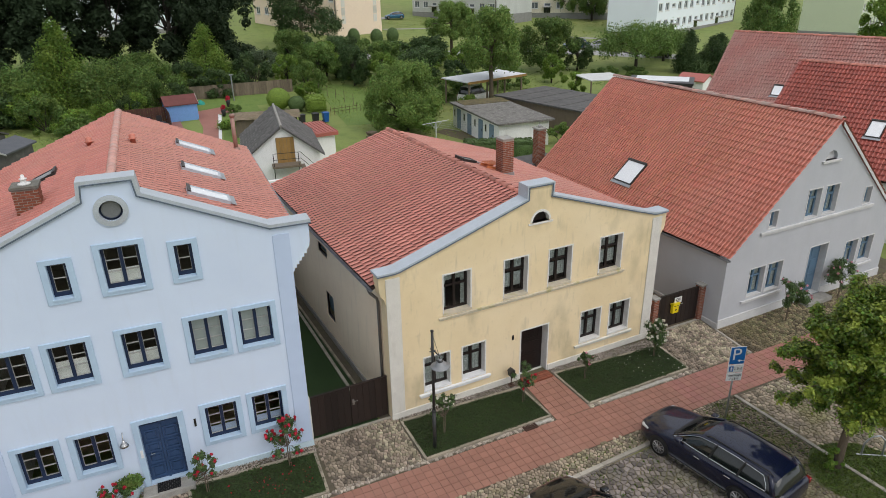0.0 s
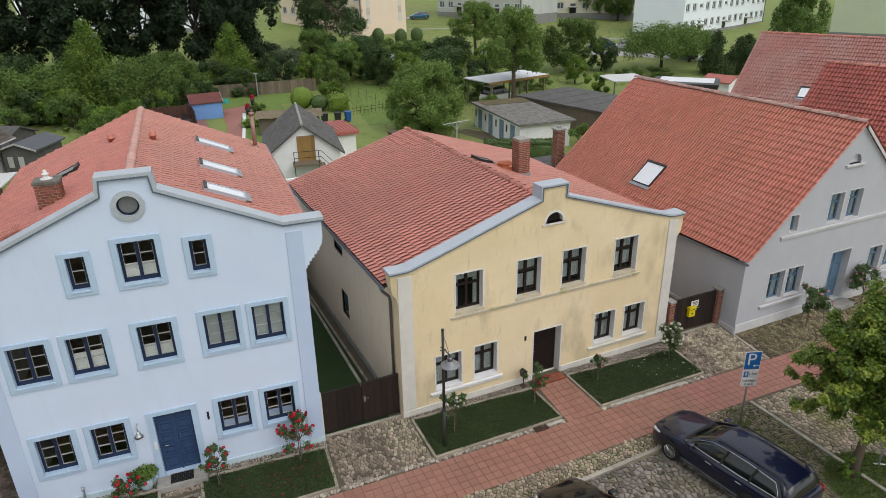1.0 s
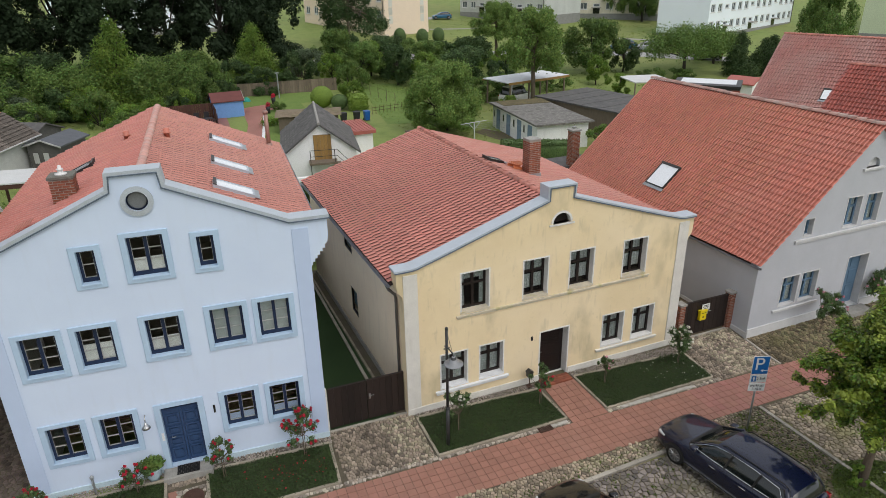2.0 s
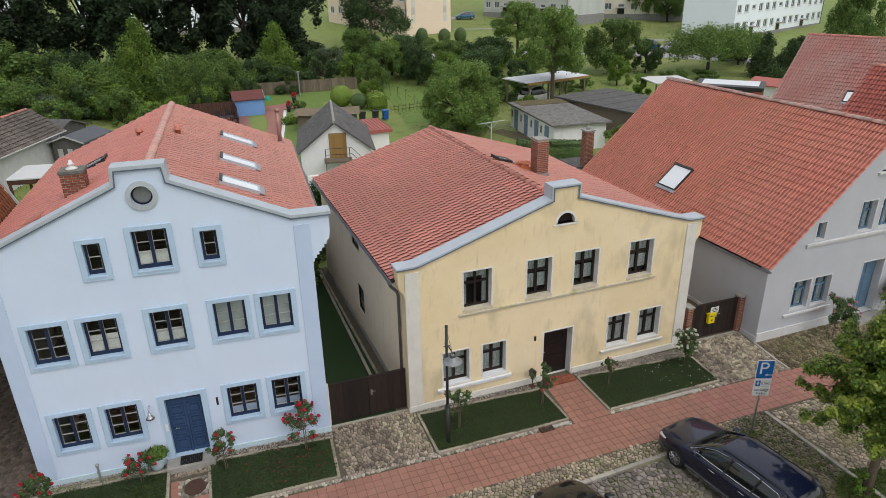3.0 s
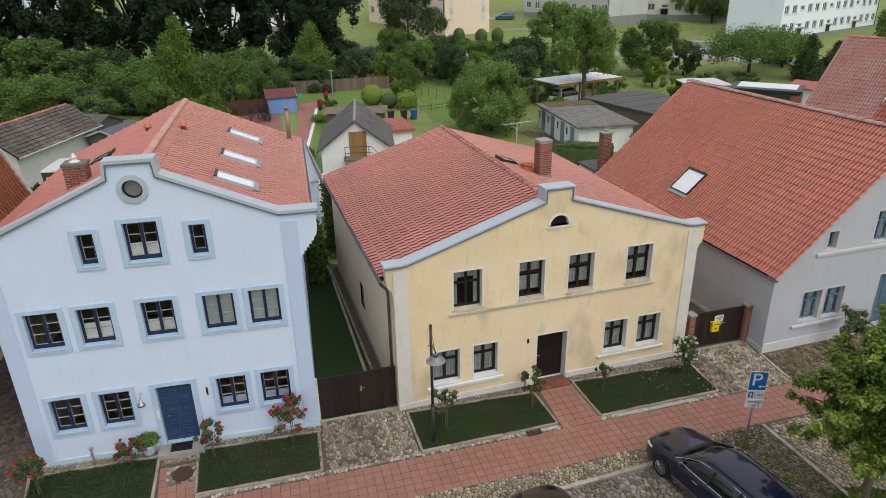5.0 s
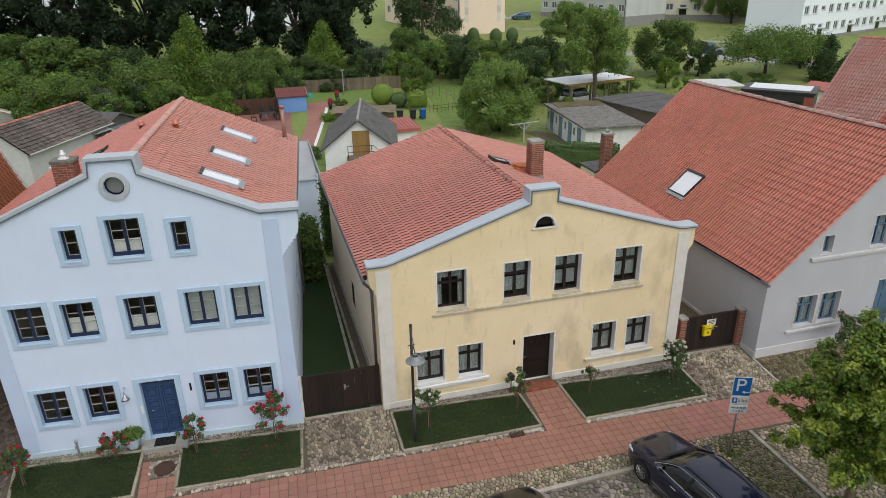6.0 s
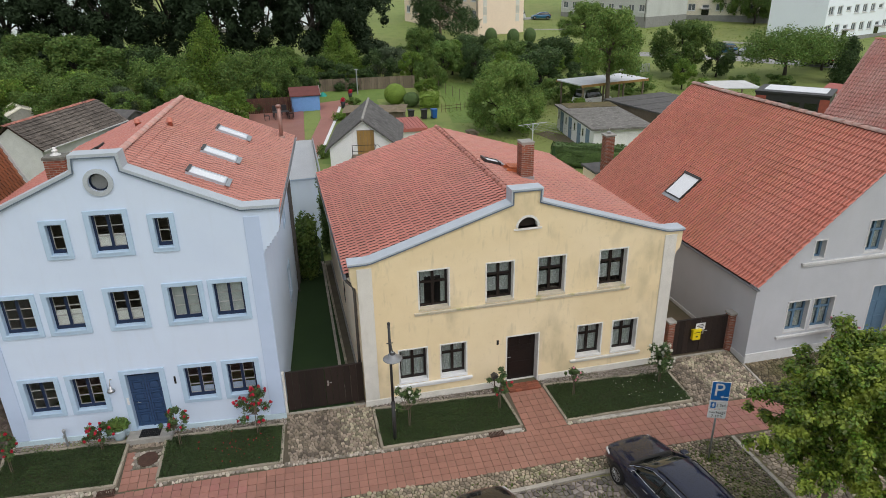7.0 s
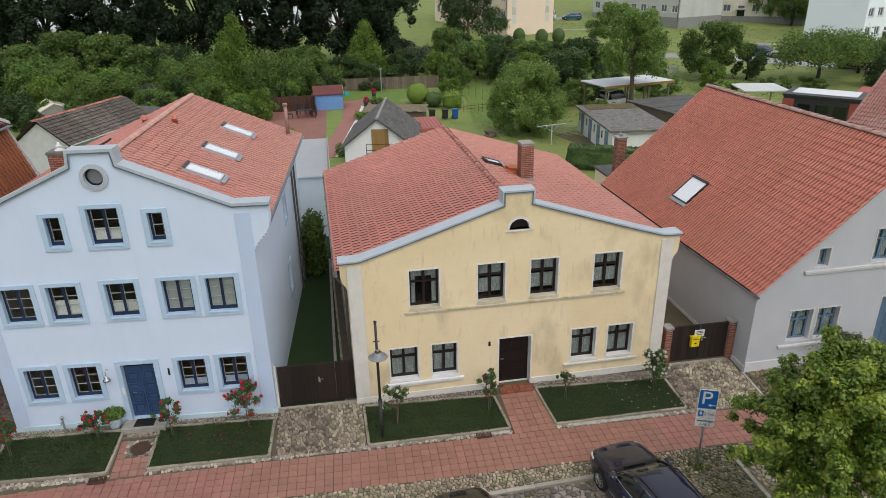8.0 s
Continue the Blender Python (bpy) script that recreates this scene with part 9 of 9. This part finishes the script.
    for k in range(n):
        a, b = p.lerp(q, k / n), p.lerp(q, (k + 1) / n)
        za, zb = gz(a.y), gz(b.y)
        bm = B((0.004, L / n - 0.004, -w / 2, w / 2, -0.12, h), bevel=0.008)
        ob = part(name, bm, material, parent)
        ob.matrix_world = Matrix.Translation((a.x, a.y, za)) @ Matrix.Rotation(ang, 4, "Z") @ Matrix.Rotation(-math.atan2(zb - za, L / n), 4, "Y")


def bed(label, FL, FR, BR, BL, seed, cover=True, sides="flrb"):
    """A planted bed with edging stones round it."""
    K = thing("flower_bed", label, "flower bed")
    pts = [FL, FR, BR, BL]
    bm = bmesh.new()
    bm.faces.new([bm.verts.new((x, y, gz(y) + 0.02)) for x, y in pts])
    bmesh.ops.recalc_face_normals(bm, faces=bm.faces[:])
    part("soil", bm, M["soil"], K)
    for s, a, b in (("f", FL, FR), ("r", FR, BR), ("b", BR, BL), ("l", BL, FL)):
        if s in sides:
            strip("edging_stone", None, K, a, b, 0.09, 0.075, M["kerb_beige"])
    rng = np.random.default_rng(seed)
    n = int(1750 * abs((FR[0] - FL[0]) * (BL[1] - FL[1])))
    s, t = rng.random(n)[:, None], rng.random(n)[:, None]
    P = (np.array(FL) * (1 - s) + np.array(FR) * s) * (1 - t) + (np.array(BL) * (1 - s) + np.array(BR) * s) * t
    bump = np.array([0.04 * noise.noise(Vector((x * 1.3, y * 1.3, seed))) for x, y in P])
    cl = [(x, y, gz(y) + 0.05 + b, 0.045) for (x, y), b in zip(P, bump)]
    ob = foliage("ground_cover", cl, n * 2, 0.042, M["cover"], K, seed, up=1.2, shell=0.1)
    tagged(ob, "dense low green ground cover", kind="stuff")
    return K


bed("green bed edged with stone before the yellow house", (6.93, 15.0), (11.66, 14.93), (11.5, 16.6), (6.9, 16.85), 71)
bed("long green bed edged with stone beside the door path", (13.25, 14.85), (17.98, 14.8), (17.95, 16.38), (13.1, 16.72), 72)
bed("green bed with red roses before the blue-white house", (0.02, 15.24), (3.74, 15.12), (3.86, 16.8), (0.1, 17.05), 73)
bed("grassy bed with roses before the blue-white house", (-4.6, 15.5), (-1.2, 15.3), (-1.08, 17.12), (-4.8, 17.35), 74)

# gravel along the house walls
rng = np.random.default_rng(9)
areas = [((-4.9, 17.38), (-1.05, 17.14), 0.40), ((0.1, 17.08), (3.95, 16.84), 0.36), ((6.9, 16.9), (11.5, 16.66), 0.3), ((13.1, 16.78), (18.2, 16.44), 0.42)]
gv, gf = [], []
oct_v = np.array([(1, 0, 0), (-1, 0, 0), (0, 1, 0), (0, -1, 0), (0, 0, 1), (0, 0, -1)], float)
oct_f = ((0, 2, 4), (2, 1, 4), (1, 3, 4), (3, 0, 4), (2, 0, 5), (1, 2, 5), (3, 1, 5), (0, 3, 5))
for (x0, y0), (x1, y1), w in areas:
    n = int((x1 - x0) * w * 700)
    for _ in range(n):
        t, s = rng.random(), rng.random()
        x, y = x0 + (x1 - x0) * t, y0 + (y1 - y0) * t + w * s
        r = rng.uniform(0.014, 0.034)
        v = oct_v * np.array([r * rng.uniform(0.8, 1.3), r, r * 0.7])
        a = rng.uniform(0, 6.28)
        v = np.stack([v[:, 0] * math.cos(a) - v[:, 1] * math.sin(a), v[:, 0] * math.sin(a) + v[:, 1] * math.cos(a), v[:, 2]], 1) + np.array([x, y, gz(y) + 0.006])
        b = len(gv) * 6
        gv.append(v)
        gf += [tuple(i + b for i in q) for q in oct_f]
tagged(raw("gravel", np.concatenate(gv), gf, M["gravel"]), "small mixed grey-brown pebbles along house walls", "gravel", kind="stuff")


def clip_poly(poly, nx_, ny_, c):
    """The part of a polygon where nx*x + ny*y <= c."""
    out = []
    for k in range(len(poly)):
        a, b = poly[k], poly[(k + 1) % len(poly)]
        da, db = nx_ * a[0] + ny_ * a[1] - c, nx_ * b[0] + ny_ * b[1] - c
        if da <= 0:
            out.append(a)
        if da * db < 0:
            t = da / (da - db)
            out.append((a[0] + (b[0] - a[0]) * t, a[1] + (b[1] - a[1]) * t))
    return out


def cobbles(parent, x0, x1, y0, y1, cell, material, seed, inside=None, joint=0.02, high=0.032, near=None, aspect=1.0, piece="cobble", most=150):
    """Uneven stones that fill a stretch of ground. near: (x0, x1, y0, y1), built as single stones."""
    rng = random.Random(seed)
    cx, cy = cell * aspect, cell
    nx_, ny_ = int((x1 - x0) / cx) + 1, int((y1 - y0) / cy) + 1
    pts = {}
    for i in range(-1, nx_ + 1):
        for j in range(-1, ny_ + 1):
            pts[i, j] = (x0 + (i + 0.5 + (0.5 if j % 2 else 0) + rng.uniform(-0.46, 0.46)) * cx, y0 + (j + 0.5 + rng.uniform(-0.44, 0.44)) * cy)
    V, F, singles = [], [], 0
    for i in range(nx_):
        for j in range(ny_):
            px, py = pts[i, j]
            if inside and not inside(px, py):
                continue
            poly = [(px - 2 * cx, py - 2 * cy), (px + 2 * cx, py - 2 * cy), (px + 2 * cx, py + 2 * cy), (px - 2 * cx, py + 2 * cy)]
            for di in (-2, -1, 0, 1, 2):
                for dj in (-2, -1, 0, 1, 2):
                    q = pts.get((i + di, j + dj))
                    if q and (di or dj):
                        dx, dy = q[0] - px, q[1] - py
                        d = math.hypot(dx, dy)
                        poly = clip_poly(poly, dx / d, dy / d, (dx * (px + q[0]) / 2 + dy * (py + q[1]) / 2) / d - joint / 2)
            poly = clip_poly(clip_poly(clip_poly(clip_poly(poly, 1, 0, x1), -1, 0, -x0), 0, 1, y1), 0, -1, -y0)
            if len(poly) < 3:
                continue
            n = len(poly)
            mx, my = sum(p[0] for p in poly) / n, sum(p[1] for p in poly) / n
            up = high * rng.uniform(0.5, 1.0)
            tx, ty = rng.uniform(-0.06, 0.06), rng.uniform(-0.06, 0.06)
            z0 = gz(my)
            slope = (gz(my + 0.1) - gz(my - 0.1)) / 0.2
            v = []
            for s, h in ((1.0, -0.02), (0.9, up * 0.6), (0.6, up * 1.0)):
                for p in poly:
                    ox, oy = (p[0] - mx) * s, (p[1] - my) * s
                    v.append((ox, oy, h + slope * oy + tx * ox + ty * oy))
            f = [(k, (k + 1) % n, n + (k + 1) % n, n + k) for k in range(n)] + [(n + k, n + (k + 1) % n, 2 * n + (k + 1) % n, 2 * n + k) for k in range(n)] + [tuple(range(2 * n, 3 * n))]
            if near and singles < most and near[0] < mx < near[1] and near[2] < my < near[3]:
                singles += 1
                ob = raw(piece, v, f, material, parent, smooth=False)
                ob.location = (mx, my, z0)
            else:
                b = len(V)
                V += [(a + mx, c + my, d + z0) for a, c, d in v]
                F += [tuple(k + b for k in q) for q in f]
    if V:
        tagged(raw(piece + "s", V, F, material, parent), kind="stuff")


def paving(name, label, category="cobbles"):
    return tagged(thing(name, label, category), kind="structure")


def path_front(x):
    """The street side of the red footpath, which runs slightly askew to the houses."""
    return 13.2 - 0.03 * (x - 6)


def path_back(x):
    return path_front(x) + 1.662


def in_shade_verge(x, y):
    return math.hypot((x - 18.3) / 1.5, (y - 8.3) / 1.3) > 1


PV = paving("pavement_6", "uneven brown field cobbles before a wooden gate")
cobbles(PV, 3.95, 6.84, 15.0, 17.3, 0.115, M["cobble"], 1, near=(3.9, 6.9, 15.0, 17.3), most=300)
PV = paving("pavement_7", "pale small cobble strip between beds and path")
cobbles(PV, -7.0, 18.2, 14.4, 15.5, 0.105, M["cobble_pale"], 2, lambda x, y: path_back(x) + 0.03 < y < path_back(x) + 0.21 and not (11.75 < x < 13.2) and not (-1.1 < x < -0.05), 0.012, 0.022, near=(3.9, 11.7, 14.7, 15.2))
for x0, x1, sd in ((13.75, 17.0, 1), (10.95, 11.62, 2)):
    MP = tagged(thing("mortar_patch", "rough pale mortar patch in a cobble strip", "paving"), kind="structure")
    rng = random.Random(sd)
    n = int((x1 - x0) / 0.12)
    bm = bmesh.new()
    top = [[bm.verts.new((x0 + (x1 - x0) * k / n, path_back(x0 + (x1 - x0) * k / n) + 0.03 + f * (0.17 + rng.uniform(-0.03, 0.02)) + (1 - f) * rng.uniform(0, 0.03), 0.028 + rng.uniform(-0.006, 0.008))) for f in (0, 0.35, 0.7, 1)] for k in range(n + 1)]
    for a, b in zip(top, top[1:]):
        for q in range(3):
            bm.faces.new((a[q], b[q], b[q + 1], a[q + 1]))
    bmesh.ops.recalc_face_normals(bm, faces=bm.faces[:])
    bmesh.ops.solidify(bm, geom=bm.faces[:], thickness=0.05)
    part("patch", bm, M["mortar_pale"], MP, "", True)
PV = paving("pavement_8", "brown cobbles before a gate with brick posts")
cobbles(PV, 18.05, 20.95, 14.3, 17.15, 0.12, M["cobble"], 3, lambda x, y: y > path_back(x) + 0.03, near=(18, 21, 14.4, 17.2))
PV = paving("pavement_9", "dark mossy cobbles along a grey house")
cobbles(PV, 21.05, 33.0, 14.35, 16.2, 0.135, M["cobble_dark"], 4, near=(21.05, 24.5, 14.3, 16.2))
PV = paving("pavement_10", "mossy small cobble strip beside the parking kerb")
cobbles(PV, -7.0, 15.0, 12.2, 13.6, 0.125, M["cobble_beige"], 5, lambda x, y: y < path_front(x) - 0.02, near=(8, 13.6, 12.2, 13.2))
PV = paving("pavement_11", "small mossy cobbles round a sign post")
cobbles(PV, 15.0, 18.1, 6.4, 12.95, 0.125, M["cobble_beige"], 6, lambda x, y: in_shade_verge(x, y) and y < path_front(x) - 0.02, near=(15.6, 18.1, 10.8, 12.9), joint=0.035, high=0.018)
PV = paving("pavement_12", "pale larger cobbles beyond a stone kerb")
cobbles(PV, 18.3, 26.0, 5.8, 12.7, 0.155, M["cobble_beige"], 7, lambda x, y: in_shade_verge(x, y) and y < path_front(x) - 0.03, 0.02, 0.03, near=(18.3, 21.5, 9.5, 12.7))
PV = paving("road_4", "grey rough setts on the parking place")
cobbles(PV, 3.0, 14.98, 5.0, 12.1, 0.19, M["cobble_grey"], 8, None, 0.024, 0.032, near=(9.8, 14.2, 9.5, 12.2), aspect=0.85, piece="sett", most=300)
PV = paving("pavement_13", "dark cobbles in an alley")
cobbles(PV, -9.0, -4.75, 15.2, 30.0, 0.16, M["cobble_alley"], 9, lambda x, y: x < -4.7 - (y - 17.7) * -0.073 - 0.15, near=(-6.5, -4.8, 16, 20), most=40)
PV = paving("pavement_14", "brick threshold and cobbles before doors")
cobbles(PV, -1.08, 0.06, 16.75, 17.1, 0.11, M["cobble"], 10, None, 0.012, 0.02, near=(-2, 1, 16, 18))
cobbles(PV, -0.85, 0.1, 15.85, 16.6, 0.11, M["cobble_pale"], 11, lambda x, y: math.hypot(x + 0.37, y - 16.22) > 0.33, 0.012, 0.02, near=(-2, 1, 16, 18))
KB = tagged(thing("kerb", "worn grey kerb stones along the parking place", "kerb"), kind="structure")
strip("kerb_stone", None, KB, (-6, 12.12), (8.9, 12.12), 0.14, 0.05, M["kerb"], 0.9)
strip("kerb_stone", None, KB, (9.0, 12.12), (15.2, 12.32), 0.14, 0.05, M["kerb"], 0.9)
strip("kerb_stone", None, KB, (18.15, 12.75), (18.22, 5.0), 0.13, 0.05, M["kerb"], 0.35)
strip("kerb_stone", None, KB, (21.0, 14.4), (21.0, 16.2), 0.1, 0.05, M["kerb"], 0.6)
strip("edging_brick", None, KB, (6.30, 17.6), (6.10, 29.6), 0.09, 0.07, M["kerb_beige"], 0.25)
strip("kerb_stone", None, KB, (3.95, 17.3), (6.85, 17.22), 0.1, 0.04, M["kerb"], 0.9)
strip("kerb_stone", None, KB, (18.1, 17.12), (20.95, 17.1), 0.1, 0.04, M["kerb"], 0.9)

bm = bmesh.new()
bm.faces.new([bm.verts.new((18.3 + 1.5 * math.cos(a) * (1 + 0.06 * math.sin(5 * a)), 8.3 + 1.3 * math.sin(a) * (1 + 0.06 * math.sin(4 * a + 1)), 0.012)) for a in np.linspace(0, 2 * math.pi, 49)[:-1]])
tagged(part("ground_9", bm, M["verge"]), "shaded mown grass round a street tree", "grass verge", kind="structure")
# verge of grass under the tree, weeds between the stones
tufts = np.random.default_rng(4)
cl = [(18.3 + 1.45 * math.sqrt(r) * math.cos(a), 8.3 + 1.25 * math.sqrt(r) * math.sin(a), 0.0, 0.06) for r, a in zip(tufts.random(2600), tufts.uniform(0, 6.28, 2600))]
cl += [(x, y, 0.02, 0.05) for x, y in zip(tufts.uniform(15.6, 18.1, 420), tufts.uniform(9.0, 12.75, 420))]
cl += [(x, y, 0.02, 0.05) for x, y in zip(tufts.uniform(10, 13.4, 90), tufts.uniform(9.5, 12, 90))]
cl += [(16.78 + x, 11.97 + y, 0.06, 0.08) for x, y in tufts.normal(0, 0.1, (14, 2))]
cl += [(x, y, 0.02, 0.04) for x, y in zip(tufts.uniform(6, 14, 130), tufts.uniform(12.3, 12.75, 130))]
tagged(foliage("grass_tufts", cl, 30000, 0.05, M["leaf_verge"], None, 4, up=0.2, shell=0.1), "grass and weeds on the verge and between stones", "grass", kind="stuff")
bush("shrub", "small light green sucker shoots at a tree foot", 0.7, 0.35, 10, 700, 0.09, M["leaf_light"], 65, m=pose(17.75, 8.75, -0.02))


# red pavers, each a stone of its own near the middle of the walk
def pavers(parent, x0, x1, y0, y1, size, near, material, lift=0.0, skip=None, skew=0.0):
    me = mesh_of("paver", B((0.006, size - 0.006, 0.006, size - 0.006, -0.03, 0.0), bevel=0.005), material)
    V, F = [], []
    bmv = np.array([v.co for v in me.vertices])
    bmf = [tuple(p.vertices) for p in me.polygons]
    rng = random.Random(int(x0 * 10 + y0))
    count = 0
    for i in range(int(round((x1 - x0) / size))):
        for j in range(int(round((y1 - y0) / size))):
            x, y = x0 + i * size, y0 + j * size
            if skip and skip(x + size / 2, y + size / 2):
                continue
            sl = (gz(y + size) - gz(y)) / size
            p = Vector((x, y + skew * (x - x0), gz(y) + lift + rng.uniform(-0.003, 0.003)))
            if near[0] < x < near[1] and count < 300:
                count += 1
                put("paver", me, parent, Matrix.Translation(p) @ Matrix.Rotation(math.atan(sl), 4, "X"))
            else:
                b = len(V) * len(bmv)
                V.append(bmv + np.array([p.x, p.y, p.z]) + np.stack([bmv[:, 0] * 0, bmv[:, 0] * 0, bmv[:, 1] * sl], 1))
                F += [tuple(k + b for k in q) for q in bmf]
    if V:
        tagged(raw("pavers", np.concatenate(V), F, material, parent), kind="stuff")


PP = paving("pavement_15", "red concrete paver footpath along the street", "footpath")
PP.matrix_world = pose(6, 13.2, 0, 0, 0, -1.718)
pavers(PP, -18.0, 28.0, 0.0, 1.662, 0.277, (-3.5, 10.5), M["path_tile"])
PP = paving("pavement_16", "red paver path to the yellow house", "footpath")
pavers(PP, 11.76, 13.2, 14.68, 16.69, 0.288, (11, 14), M["path_tile"])
PP = paving("pavement_17", "red paver path to the blue door", "footpath")
pavers(PP, -1.06, -0.0, 15.06, 16.75, 0.265, (-2, 1), M["path_tile"], 0.0, lambda x, y: -0.9 < x < 0.12 and 15.85 < y < 16.6)
TH = paving("pavement_18", "dark red brick door threshold", "threshold")
bme = mesh_of("brick", B((0.004, 0.236, 0.004, 0.108, -0.04, 0.03), bevel=0.004), M["brick"])
for i in range(5):
    for j in range(4):
        put("brick", bme, TH, Matrix.Translation((11.8 + 0.24 * i, 16.62 + 0.112 * j, gz(16.8) + 0.02)))
for x, y, lab in ((10.72, 14.8, "cast iron drain grate beside the path"), (-1.4, 15.05, "cast iron drain grate beside a bed")):
    g_ = thing("drain_grate", lab, "drain grate", pose(x, y, gz(y) + 0.026))
    bm = bmesh.new()
    ring(bm, (-0.25, 0.25, -0.14, 0.14), (-0.22, 0.22, -0.11, 0.11), -0.02, 0.02)
    for v in bm.verts:
        v.co = (v.co.x, v.co.z, v.co.y)
    bmesh.ops.recalc_face_normals(bm, faces=bm.faces[:])
    part("frame", bm, M["iron"], g_)
    me = mesh_of("bar", B((-0.012, 0.012, -0.11, 0.11, -0.01, 0.016)), M["iron"])
    for k in range(9):
        put("bar", me, g_, Matrix.Translation((-0.19 + 0.0475 * k, 0, 0)))
MH = thing("manhole_cover", "round rusty manhole cover in a cobble square", "manhole cover", pose(-0.37, 16.22, gz(16.22) + 0.012, 5, 0, 0))
bm = lathe(bmesh.new(), [(0.3, -0.02), (0.3, 0.012), (0.27, 0.012), (0.27, 0.006), (0.02, 0.008)], 28)
for k in range(7):
    for j in range(7):
        x, y = -0.21 + 0.07 * k, -0.21 + 0.07 * j
        if math.hypot(x, y) < 0.23:
            box(bm, x - 0.02, x + 0.02, y - 0.02, y + 0.02, 0.004, 0.014)
part("cover", bm, M["iron"], MH)
LE = tagged(thing("kerb_1", "row of weathered grey-beige edging stones beside the lawn", "lawn edging"), kind="structure")
bme = mesh_of("edging_brick", B((0.005, 0.115, 0.005, 0.195, -0.05, 0.05), bevel=0.006), M["kerb"])
for k in range(62):
    put("edging_brick", bme, LE, Matrix.Translation((5.95, 17.6 + 0.2 * k, gz(20))))

# petals that fell on the beds
rng = np.random.default_rng(12)
cl = [(x, y, gz(y) + 0.1, 0.02) for x, y in zip(rng.normal(2.6, 0.75, 70), rng.normal(16.0, 0.38, 70)) if 0.2 < x < 3.6 and 15.3 < y < 16.8]
tagged(foliage("fallen_petals", cl, 110, 0.042, M["petal_red"], None, 12, up=1.5, shell=0.1), "fallen red rose petals on a green bed", "petals", kind="stuff")
cl = [(x, y, gz(y) + 0.1, 0.02) for x, y in zip(rng.uniform(15.6, 17.9, 90), rng.uniform(14.9, 16.4, 90))]
tagged(foliage("fallen_petals", cl, 80, 0.034, M["petal_white"], None, 13, up=1.5, shell=0.1), "fallen white rose petals on a green bed", "petals", kind="stuff")
